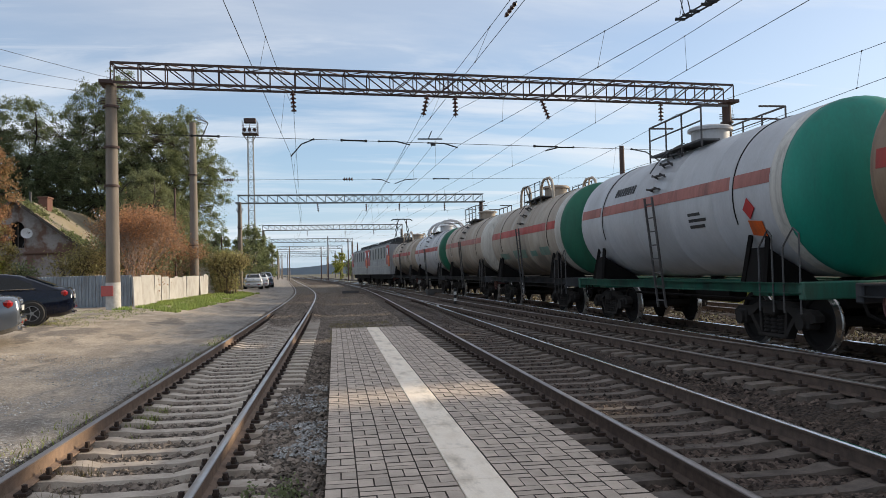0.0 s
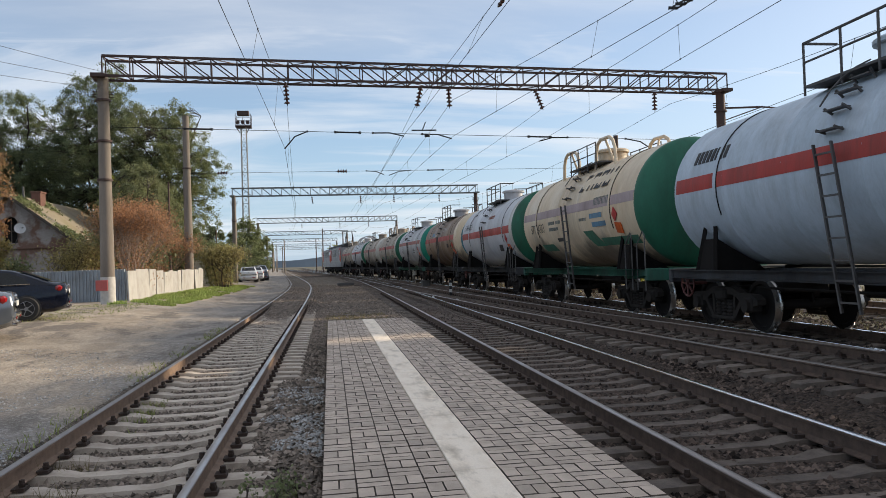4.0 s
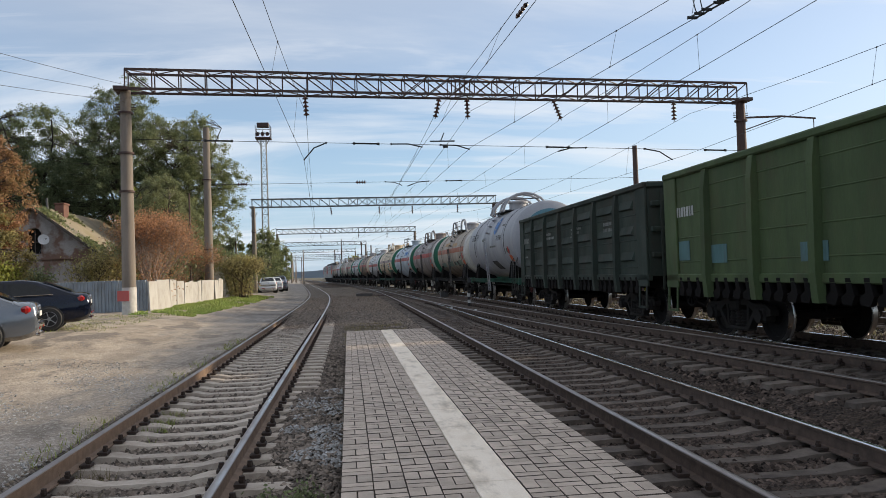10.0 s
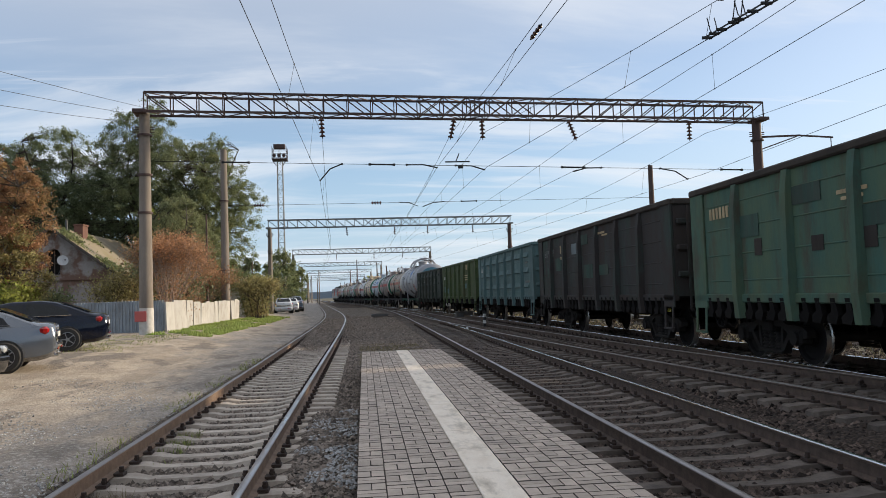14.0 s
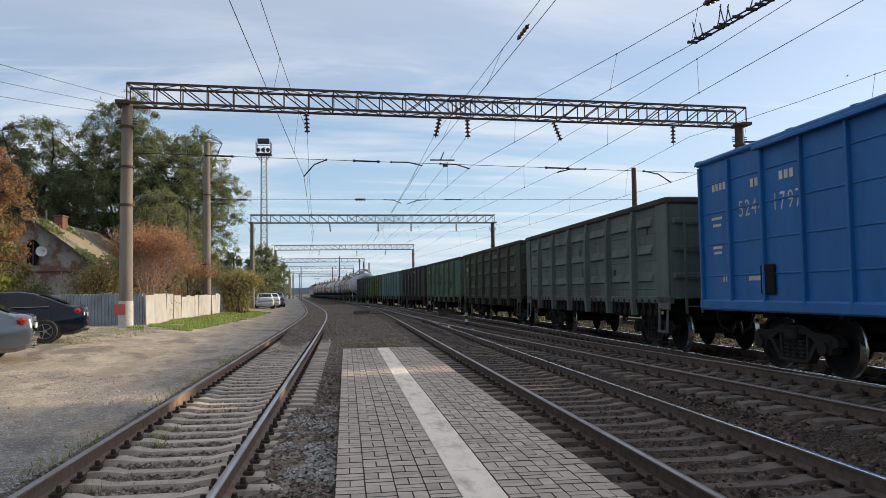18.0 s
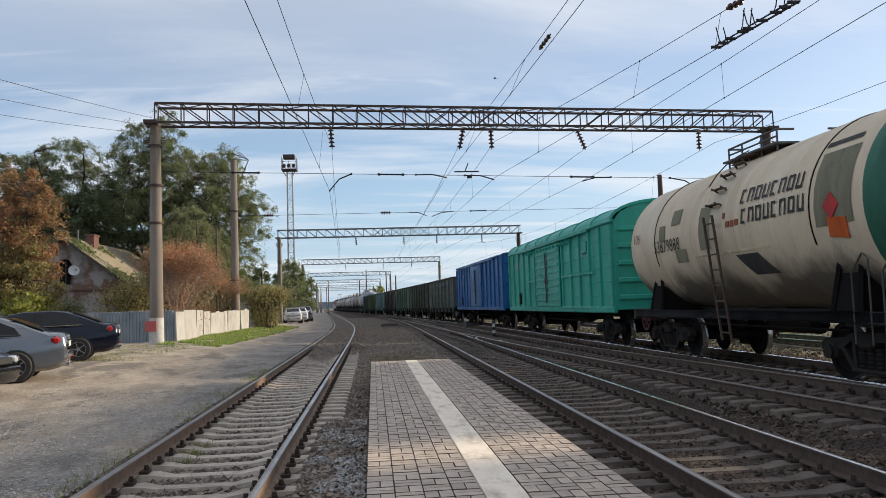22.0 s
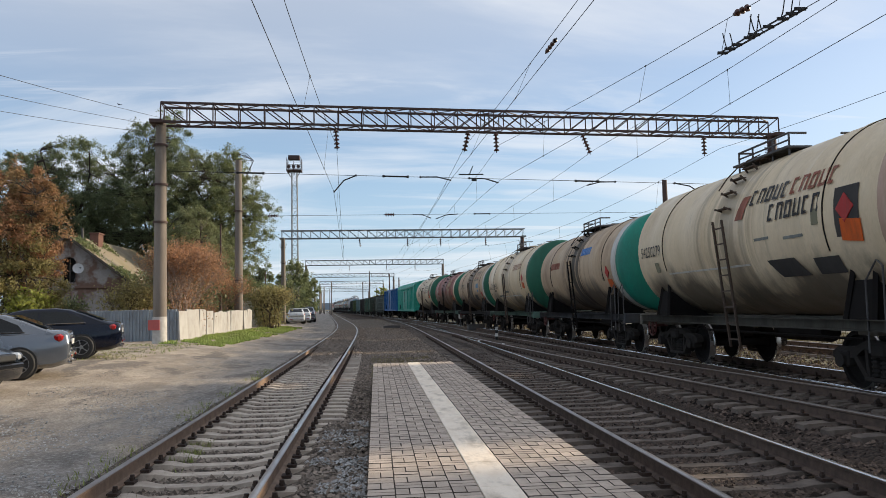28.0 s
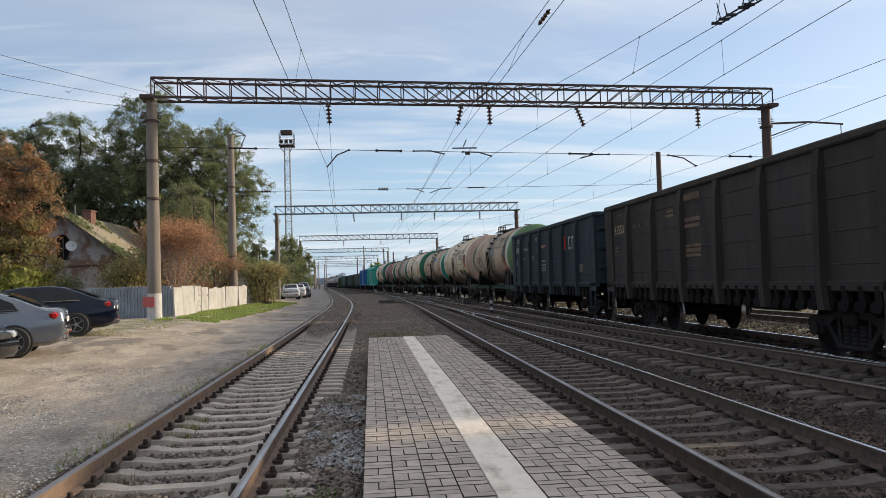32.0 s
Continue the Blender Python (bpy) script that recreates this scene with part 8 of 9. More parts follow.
    pts = np.concatenate(pts)
    part("trunk", wood, BARK, t, smooth=True)
    part("crown", leaf_mesh("crown", pts, size, leaf, rnd), None, t, "uneven crown of small leaves with gaps")
    return t


def plants():
    P = plant
    tree("tall airy elm with open limbs behind the old house", -16.6, 63.0, 0.2, 17.6, 4.6, 3.6, 0.28, LEAF_GREEN, 0.056, 130000, 3, 0.36, 800, 0.40, hang=1.2)
    tree("tall olive green elm with feathery hanging twigs", -12.6, 65.0, 0.2, 15.2, 4.2, 3.6, 0.26, LEAF_MID, 0.056, 105000, 9, 0.28, 680, 0.40, hang=1.2)
    tree("rounded grey-green willow behind the shrubs", -13.0, 57.5, 0.2, 9.2, 2.9, 2.6, 0.12, LEAF_WILLOW, 0.052, 105000, 29, 0.22, 560, 0.34, hang=0.8)
    tree("broad dark green tree behind the old house", -24.6, 65.0, 0.2, 16.0, 5.8, 4.2, 0.12, LEAF_GREEN, 0.062, 170000, 14, 0.34, 950, 0.44, hang=0.9)
    tree("dark green tree at the edge of the yard", -29.0, 66.0, 0.2, 15.2, 5.0, 4.0, 0.12, LEAF_GREEN, 0.07, 80000, 21, 0.3, 420, 0.40, hang=0.8)
    tree("dark green tree beyond the metal fence", -38.0, 60.0, 0.2, 14.0, 5.0, 4.0, 0.2, LEAF_GREEN, 0.12, 24000, 23, 0.3, 110, 0.75)
    tree("lower green tree with drooping twigs", -11.7, 60.0, 0.2, 7.6, 2.2, 2.2, 0.10, LEAF_MID, 0.07, 26000, 31, 0.2, 130, 0.36, hang=0.6)
    tree("dense dark tree filling the gap behind the house", -20.0, 68.0, 0.2, 11.5, 7.0, 3.0, 0.05, LEAF_GREEN, 0.13, 30000, 33, 0.25, 160, 0.85)
    tree("small tree with orange-red autumn leaves behind the fence", -16.7, 38.0, 0.3, 8.7, 2.2, 1.8, 0.22, LEAF_RUST, 0.065, 28000, 41, 0.11, 190, 0.34)
    tree("small olive green tree under the autumn tree", -16.5, 37.2, 0.3, 5.8, 2.1, 1.4, 0.05, LEAF_OLIVE, 0.065, 22000, 43, 0.08, 150, 0.34)
    tree("small autumn tree with russet and green leaves", -19.4, 37.5, 0.3, 6.6, 2.0, 1.6, 0.06, LEAF_RUST, 0.07, 16000, 47, 0.10, 90, 0.38)
    for i, (x, y, h) in enumerate(((-9.5, 38.9, 4.9), (-9.9, 40.8, 5.1), (-10.2, 43.8, 4.7), (-10.2, 47.2, 4.2), (-10.3, 50.6, 3.8))):
        P("shrub", "large twiggy shrub with russet leaves behind the slab fence", "shrub", x, y, 0.25, h, 0.40 if i == 0 else 0.52, LEAF_RED, 0.055, 8500, 51 + i, 0.034, 0.26, stems=11, clump=0.24, bark=TWIG, levels=4, fill=0.15)
    P("shrub", "dense green shrub with yellowing leaves beside the lane", "shrub", -7.45, 56.0, 0.2, 3.1, 0.9, LEAF_OLIVE, 0.07, 6000, 61, 0.05, 0.25, stems=8, clump=0.27, fill=0.3)
    P("shrub", "green shrub beside the lane", "shrub", -8.3, 59.0, 0.2, 3.2, 1.0, LEAF_MID, 0.075, 9000, 62, 0.05, 0.25, stems=6, clump=0.36)
    P("shrub", "yellow-green leafy bush behind the metal fence", "shrub", -15.5, 36.2, 0.3, 2.4, 0.8, LEAF_YELLOW, 0.11, 2200, 63, 0.03, 0.25, stems=4, clump=0.22)
    P("shrub", "green overgrown bush beside the house wall", "shrub", -12.7, 41.0, 0.3, 2.9, 1.0, LEAF_OLIVE, 0.065, 8000, 64, 0.04, 0.25, stems=6, clump=0.4)
    P("shrub", "green overgrown bush below the gable", "shrub", -16.6, 43.0, 0.3, 1.9, 1.0, LEAF_MID, 0.08, 4500, 65, 0.04, 0.25, stems=6, clump=0.36)
    P("shrub", "olive bush between house and fence", "shrub", -11.6, 46.0, 0.3, 3.6, 1.0, LEAF_GREEN, 0.08, 9000, 66, 0.04, 0.25, stems=6, clump=0.42)
    tree("yellow-green climber hanging among the trees", -15.7, 59.5, 0.3, 8.6, 0.7, 0.8, 0.3, LEAF_YELLOW, 0.10, 5000, 71, 0.06, 22, 0.4)
    for i, (x, y, h, lf) in enumerate(((-9.4, 90, 7.4, LEAF_MID), (-12.0, 84, 6.6, LEAF_GREEN), (-9.2, 103, 6.4, LEAF_MID), (-12.6, 112, 7.6, LEAF_MID), (-11.0, 126, 6.0, LEAF_GREEN), (-12.0, 72, 5.6, LEAF_MID), (-14.5, 70, 7.5, LEAF_GREEN))):
        tree("green roadside tree past the parked cars", x, y, 0.15, h, 1.9, 2.2, 0.06, lf, 0.10, 11000, 80 + i, 0.12, 70, 0.42)
    for i, (x, y, h) in enumerate(((1.5, 200, 7.0), (4.5, 205, 6.0), (7.5, 198, 5.2), (11.0, 190, 5.5))):
        tree("distant tree with yellowing leaves beside the far tracks", x, y, -0.2, h, 1.9, 1.9, 0.1, LEAF_YELLOW if i == 0 else LEAF_MID, 0.2, 2500, 95 + i, 0.15, 24, 0.7)


    for i, (x, y, h) in enumerate(((19.5, 14, 1.3), (20.5, 24, 1.6), (19.8, 36, 1.4), (21.0, 52, 1.8), (20.2, 70, 1.7))):
        P("shrub", "yellow-green bush beyond the far track", "shrub", x, y, -0.4, h, 1.0, LEAF_YELLOW, 0.09, 3500, 140 + i, 0.04, 0.25, stems=6, clump=0.34)
    P("weed", "bright green leafy weed beside the siding rail", "weed", -0.50, 5.75, -0.2, 0.24, 0.7, LEAF_MID, 0.022, 380, 121, 0.006, 0.3, stems=6, clump=0.05, levels=2)


plants()


def far_woods():
    """Low belts of trees towards the horizon."""
    rnd = np.random.RandomState(7)
    pts = []
    for x0, x1_, y, h, n in ((-46, -19, 175, 6.5, 9000), (-70, -24, 240, 7.5, 9000), (-110, -42, 340, 9, 9000), (14, 90, 260, 6, 5000)):
        x = rnd.uniform(x0, x1_, n)
        crest = h * (0.62 + 0.38 * np.sin(x * 0.33 + y) * np.sin(x * 0.11 + 2 * y))
        z = crest * rnd.beta(1.6, 1.1, n)
        pts.append(np.stack([x + (y > 330) * -0.0 * x, y + rnd.normal(0, 6, n), z], 1))
    p = np.concatenate(pts)
    tagged(part("far_woods", leaf_mesh("far_woods", p, 0.55, leaf_material("far_tree_leaves", (0.075, 0.085, 0.04), (0.055, 0.065, 0.035), (0.13, 0.12, 0.06)), rnd), None), "belt of distant green and yellow trees", "woods", kind="stuff")


far_woods()
_hill = MB()
_hx = np.linspace(-1500, 1500, 61)
_hill.add([(x, 3000 + 60 * math.sin(x * 0.004), z) for x in _hx for z in (-20, 26 + 16 * math.sin(x * 0.0031 + 1) + 9 * math.sin(x * 0.011))], [(2 * i, 2 * i + 2, 2 * i + 3, 2 * i + 1) for i in range(60)])
tagged(part("backdrop", _hill, material("hazy_hill", (0.22, 0.27, 0.33), (0.19, 0.24, 0.30), 1.0, 0, 0.004, 0.02, 0.0)), "hazy blue hills on the horizon", "hills", kind="structure")


def grass_patch(label, xl, xr, y0, y1, n, hgt, seed, mat=GRASS, wid=0.012, gap=-0.12):
    rnd = np.random.RandomState(seed)
    mb_v, mb_f = [], []
    ys = rnd.uniform(y0, y1, n)
    for y in ys:
        a, b = float(xl(y)), float(xr(y))
        x = a + (b - a) * rnd.rand()
        if wobble(x, y, 0.9, seed) < gap:
            continue
        z = float(ground_z(x, y)) + 0.01
        h = hgt * rnd.uniform(0.4, 1.3)
        t = rnd.uniform(0, 2 * math.pi)
        w = wid * (1 + y / 22)
        lx, ly = rnd.normal(0, 0.35 * h, 2)
        k = len(mb_v)
        mb_v += [(x - w * math.cos(t), y - w * math.sin(t), z), (x + w * math.cos(t), y + w * math.sin(t), z), (x + lx, y + ly, z + h)]
        mb_f.append((k, k + 1, k + 2))
    mb = MB()
    mb.v, mb.f, mb.m = mb_v, mb_f, [0] * len(mb_f)
    me = bpy.data.meshes.new("grass")
    me.from_pydata(mb_v, [], mb_f)
    me.materials.append(mat)
    return tagged(part("grass", me, None), label, "grass", kind="stuff")


GRASS_FRESH = material("fresh_grass_blade", (0.22, 0.33, 0.06), (0.30, 0.33, 0.09), 0.7, 0, 2, 30, 0.0, island=0.4)
DRY = material("dry_grass_blade", (0.26, 0.21, 0.10), (0.17, 0.14, 0.07), 0.8, 0, 2, 30, 0.0, island=0.4)
grass_patch("green grass along the foot of the fence", lambda y: -8.3, lambda y: -5.9 + 0.02 * (y - 32) - 0.5 * ease(45, 60, y), 30.5, 62, 52000, 0.11, 5, GRASS_FRESH, 0.008, -0.02)
grass_patch("thin grass beside the parked cars", lambda y: -10.0, lambda y: -6.6, 21.5, 31, 2600, 0.06, 6, GRASS, 0.005)
grass_patch("grass verge along the lane", lambda y: x1(y) - 9.5, lambda y: x1(y) - 6.2, 62, 140, 9000, 0.16, 8)
grass_patch("thin dark weeds past the platform end", lambda y: -0.2, lambda y: 1.9, 20.2, 29, 3500, 0.06, 9, DRY)
grass_patch("sparse grass along the siding rail", lambda y: x1(y) - 1.25, lambda y: x1(y) - 0.88, 6, 22, 900, 0.07, 10, GRASS, 0.005)
grass_patch("weeds growing inside the siding track", lambda y: x1(y) - 0.70, lambda y: x1(y) - 0.35, 9.0, 11.2, 500, 0.09, 12, GRASS, 0.006)
grass_patch("weeds between the siding and the platform", lambda y: -0.55, lambda y: -0.36, 5.75, 6.05, 260, 0.12, 13, GRASS, 0.008)
grass_patch("dry weeds beside the siding rail", lambda y: x1(y) - 0.75, lambda y: x1(y) - 0.2, 6.2, 7.6, 420, 0.16, 14, DRY, 0.004)
grass_patch("dry grass between the tracks behind the train", lambda y: x4(y) + 1.6, lambda y: x5(y) - 1.0, 6, 70, 5000, 0.10, 17, DRY)
grass_patch("dry grass behind the train", lambda y: 16.5, lambda y: 26, 4, 60, 9000, 0.22, 15, DRY)


def stones(label, n, y0, y1, xl, xr, size, mat, seed, lift=0.0, avoid=True, clear=None):
    rnd = np.random.RandomState(seed)
    # denser towards the near end
    ys = y0 + (y1 - y0) * rnd.rand(n) ** 1.7
    base = np.array([(1, 0, 0), (-1, 0, 0), (0, 1, 0), (0, -1, 0), (0, 0, 1), (0, 0, -1)], float)
    tri = [(0, 2, 4), (2, 1, 4), (1, 3, 4), (3, 0, 4), (2, 0, 5), (3, 1, 5)]
    vs, fs = [], []
    for y in ys:
        a, b = float(xl(y)), float(xr(y))
        x = a + (b - a) * rnd.rand()
        if clear is not None and clear(x, y):
            continue
        s = size * rnd.uniform(0.5, 1.25)
        th = rnd.uniform(0, 6.28)
        c, sn = math.cos(th), math.sin(th)
        p = base * s * rnd.uniform(0.6, 1.15, (6, 1)) * np.array([1.0, 0.8, 0.62])
        p += rnd.normal(0, 0.13 * s, (6, 3))
        z = float(ground_z(x, y)) + lift + 0.25 * s
        k = len(vs)
        vs += [(x + c * q[0] - sn * q[1], y + sn * q[0] + c * q[1], z + q[2]) for q in p]
        fs += [(k + i, k + j, k + l) for i, j, l in tri]
    me = bpy.data.meshes.new("stones")
    me.from_pydata(vs, [], fs)
    me.materials.append(mat)
    return tagged(part("stones", me, None), label, "stones", kind="stuff")


def in_rail(fx, x, y):
    d = abs(x - float(fx(y)))
    return abs(d - 0.797) < 0.10


def on_sleeper(fx, x, y, bare=0.85):
    """Whether a point lies on a sleeper of the track; a few stones are left there."""
    d = x - float(fx(y))
    if abs(d) > 1.36:
        return False
    seats = SEATS[fx]
    v = y - d * math.sin(heading(fx, y))
    i = int(np.searchsorted(seats, v))
    near = min(abs(v - q) for q in seats[max(0, i - 1):i + 1])
    return near < 0.125 and math.modf(abs(math.sin(x * 91.7 + y * 37.3)) * 53.0)[0] < bare


stones("brown gravel between the tracks behind the train", 9000, 6, 60, lambda y: x4(y) + 1.1, lambda y: x5(y) - 1.0, 0.05, STONE, 16, 0.01)
stones("brown crushed stones in the siding track", 24000, 4.0, 30, lambda y: x1(y) - 0.72, lambda y: -0.12, 0.040, STONE_MID, 1, 0.012, clear=lambda x, y: in_rail(x1, x, y))
stones("dark crushed stones in the running track", 30000, 3.8, 30, lambda y: 1.95, lambda y: x2(y) + 1.0, 0.046, STONE, 2, -0.008, clear=lambda x, y: in_rail(x2, x, y) or on_sleeper(x2, x, y))
stones("brown crushed stones beside the crossover", 31000, 4.5, 34, lambda y: x2(y) + 0.95, lambda y: 7.5, 0.046, STONE, 3, -0.004, clear=lambda x, y: on_sleeper(x3, x, y, 0.92) or on_sleeper(x2, x, y, 0.7) or on_sleeper(x4, x, y))
# loose stones of that bed, coloured dark to stand for shade
stones("stones in the far running track, coloured dark for the train's shade", 9000, 7, 34, lambda y: 7.4, lambda y: 9.7, 0.046, STONE_SHADE, 18, 0.012, clear=lambda x, y: in_rail(x4, x, y))
stones("pale grey gravel spilled beside the platform", 3600, 6.9, 12.4, lambda y: -0.98, lambda y: -0.12, 0.026, STONE_GREY, 4, 0.026, clear=lambda x, y: wobble(x, y, 1.5, 7.7) + 0.6 * wobble(x, y, 5.0, 2.2) + 0.9 * (x + 0.52) - 0.07 * abs(y - 8.9) < -0.06)
stones("grey stones scattered on the yard beside the siding", 6000, 4.5, 14, lambda y: x1(y) - 4.0, lambda y: x1(y) - 0.95, 0.020, STONE_GREY, 7, 0.012, clear=lambda x, y: wobble(x, y, 0.6, 4.2) < -0.05)
stones("brown stones between the rails of the siding", 6000, 24, 62, lambda y: x1(y) - 0.70, lambda y: x1(y) + 0.70, 0.05, STONE_MID, 8, 0.0)
stones("brown stones past the platform end", 20000, 19.7, 72, lambda y: x1(y) + 0.95, lambda y: x2(y) - 0.95, 0.045, STONE_MID, 6, 0.012)
stones("loose gravel on the dirt yard", 6000, 5.0, 20, lambda y: x1(y) - 4.5, lambda y: x1(y) - 1.0, 0.020, STONE_GREY, 5, 0.012, clear=lambda x, y: wobble(x, y, 0.45, 2.2) < 0.0)


# ---- fences and houses ----
SLAB = material("pale_fence_slab", (0.44, 0.425, 0.40), (0.36, 0.345, 0.32), 0.9, 0, 1.5, 40, 0.3, rand=0.08, stain=(0.25, 0.21, 0.17), stain_amt=0.5, stain_scale=1.5)
CORR = material("galvanised_fence_sheet", (0.30, 0.33, 0.36), (0.22, 0.245, 0.27), 0.5, 0.5, 1.2, 30, 0.05, stain=(0.16, 0.13, 0.10), stain_amt=0.4)
BRICKW = material("old_brick_and_plaster", (0.38, 0.35, 0.33), (0.20, 0.12, 0.09), 0.95, 0, 0.9, 16, 0.5, mix=(0.46, 0.56), stain=(0.13, 0.09, 0.07), stain_amt=0.6, stain_scale=0.6)
ROOFM = material("mossy_asbestos_roof", (0.27, 0.225, 0.165), (0.20, 0.165, 0.11), 0.95, 0, 0.8, 12, 0.4, stain=(0.20, 0.17, 0.07), stain_amt=0.5, stain_scale=0.35)
CHIM = material("red_chimney_brick", (0.16, 0.075, 0.055), (0.11, 0.058, 0.045), 0.9, 0, 3, 20, 0.4)
WHITEP = material("white_painted_metal", (0.70, 0.70, 0.70), (0.6, 0.6, 0.6), 0.5, 0, 3, 20, 0.02)
DARKWOOD = material("weathered_wood", (0.11, 0.09, 0.075), (0.07, 0.058, 0.05), 0.9, 0, 3, 30, 0.3, stretch=(1, 1, 0.2))
DARKVOID = material("dark_interior", (0.012, 0.010, 0.009), None, 0.95, 0, 3, 30, 0.0)

fence = thing("slab_fence", "leaning pale concrete slab fence along the lane", "fence")
_r = random.Random(4)
_y, _k = 34.2, 0
while _y < 53.6:
    w_ = _r.choice((0.95, 1.25, 1.45, 1.5))
    hh_ = 1.42 + _r.uniform(-0.06, 0.06) - (0.10 if 40 < _y < 44 else 0)
    part("slab", MB().box((0, 0, 0), (0.07, w_ - 0.02, hh_), None, 0.012), SLAB, fence, at=pose(-8.42 + _r.uniform(-0.05, 0.05), _y + w_ / 2, 0.24 + hh_ / 2, _r.uniform(-1.2, 1.2), _r.uniform(-2.5, 2.5), _r.uniform(-2, 2)))
    _y += w_
fence2 = thing("metal_fence", "grey corrugated metal fence in front of the old house", "fence")
_x = -8.5
while _x > -26:
    prof, step = [], 0.035
    for i in range(8):
        xx = -i * 0.14
        prof += [(xx, 0.0), (xx - 0.045, 0.0), (xx - 0.07, 0.035), (xx - 0.115, 0.035)]
    prof.append((-1.12, 0.0))
    front = [(a, -b) for a, b in prof]
    back = [(a, -b + 0.004) for a, b in reversed(prof)]
    part("corrugated_sheet", MB().prism(front + back, 0, 1.36 + _r.uniform(-0.02, 0.02), "z"), CORR, fence2, at=pose(_x, 34.35 + _r.uniform(-0.01, 0.01), 0.34, 0, 0, _r.uniform(-0.5, 0.5)))
    _x -= 1.12
part("plinth", MB().box((-17, 34.42, 0.28), (17.5, 0.12, 0.22)), SLAB, fence2)

old = thing("plank_fence", "short dark weathered plank fence among the shrubs", "fence")
for i in range(9):
    part("plank", MB().box((0, 0, 0), (0.025, 0.14, 1.2 + 0.1 * _r.random())), DARKWOOD, old, at=pose(-7.0 - 0.03 * i, 57.2 + 0.17 * i, 0.75, _r.uniform(-4, 4), _r.uniform(-3, 3), 0))

house = thing("house", "old brick house with peeling plaster and a mossy gable roof", "house", Matrix.Translation((-18.35, 48.3, 0.3)))
hw, he, hr, hl = 3.15, 3.55, 5.85, 12.5
wallm = MB()
ow, oz0, oz1 = 0.40, 3.2, 4.75
wallm.prism([(-hw, 0), (-ow, 0), (-ow, hr - (hr - he) * ow / hw), (-hw, he)], 0, 0.4, "y")
wallm.prism([(ow, 0), (hw, 0), (hw, he), (ow, hr - (hr - he) * ow / hw)], 0, 0.4, "y")
wallm.prism([(-ow, 0), (ow, 0), (ow, oz0), (-ow, oz0)], 0, 0.4, "y")
wallm.prism([(-ow, hr - (hr - he) * ow / hw), (-ow, oz1 - 0.3), (-0.28, oz1 - 0.1), (0, oz1), (0.28, oz1 - 0.1), (ow, oz1 - 0.3), (ow, hr - (hr - he) * ow / hw), (0, hr)], 0, 0.4, "y")
part("gable_wall", wallm, BRICKW, house, "brick gable with peeling grey plaster")
part("side_wall", MB().box((hw - 0.2, hl / 2, he / 2), (0.4, hl - 0.82, he)), BRICKW, house)
part("side_wall", MB().box((-hw + 0.2, hl / 2, he / 2), (0.4, hl - 0.82, he)), BRICKW, house)
part("back_wall", MB().prism([(-hw, 0), (hw, 0), (hw, he), (0, hr), (-hw, he)], hl - 0.4, hl, "y"), BRICKW, house)
part("wall_ledge", MB().box((1.2, -0.04, 2.9), (3.6, 0.12, 0.12)), BRICKW, house)
win = part("window", MB().box((0, 0.36, 3.9), (0.8, 0.05, 1.7)), DARKVOID, house, "dark arched attic opening")
part("window_bar", MB().box((0, 0.2, 3.95), (0.05, 0.05, 1.4)).box((0, 0.2, 3.9), (0.8, 0.05, 0.05)), DARKWOOD, win)
for s in (-1, 1):
    sl = MB()
    sl.prism([(0, hr + 0.10), (s * (hw + 0.5), he - 0.40), (s * (hw + 0.5), he - 0.30), (0, hr + 0.24)], -0.45, hl + 0.3, "y")
    part("roof_slope", sl, ROOFM, house, "grey-brown roof grown over with yellow moss")
    part("barge_board", MB().bar((0, -0.47, hr + 0.12), (s * (hw + 0.5), -0.47, he - 0.36), 0.05, 0.16), DARKWOOD, house)
chim = part("chimney", MB().box((0.35, 3.6, hr + 0.12), (0.55, 0.9, 0.9), None, 0.02).box((0.35, 3.6, hr + 0.61), (0.64, 1.0, 0.10), None, 0.01), CHIM, house, "red brick chimney")
part("vent_pipe", MB().cyl((0.35, 1.2, hr - 0.1), (0.32, 1.2, hr + 0.75), 0.07, n=8), PIPE, house)
dish = part("satellite_dish", MB().rev([(0.0, 0.01), (0.015, 0.12), (0.05, 0.24), (0.085, 0.31), (0.095, 0.31), (0.03, 0.12), (0.012, 0.01)], 20, "z"), WHITEP, house, "small white satellite dish", smooth=True, at=pose(0.62, -0.25, 4.0, 78, 0, 28))
part("dish_arm", MB().tube([(0.1, 0, 0.0), (0.15, 0, 0.28), (0.02, 0, 0.36)], 0.015, 5), PIPE, dish)
part("dish_bracket", MB().tube([(0.55, 0.1, 3.9), (0.4, -0.2, 3.3), (0.2, 0.05, 3.0)], 0.02, 5), PIPE, house)
ivy = np.random.RandomState(3)
_iv = np.stack([ivy.uniform(0.3, 3.7, 6500), ivy.uniform(-0.55, 5.0, 6500) ** 1.0, np.zeros(6500)], 1)
_iv[:, 2] = hr + 0.26 - (hr - he + 0.5) * _iv[:, 0] / (hw + 0.5) + ivy.normal(0.04, 0.09, 6500)
_iv = _iv[(np.sin(_iv[:, 0] * 2.3) + np.cos(_iv[:, 1] * 1.1) + ivy.normal(0, 0.5, 6500)) > 0.9]
part("roof_creeper", leaf_mesh("roof_creeper", _iv, 0.10, LEAF_MID, ivy), None, house, "yellow-green creeper over the roof edge")

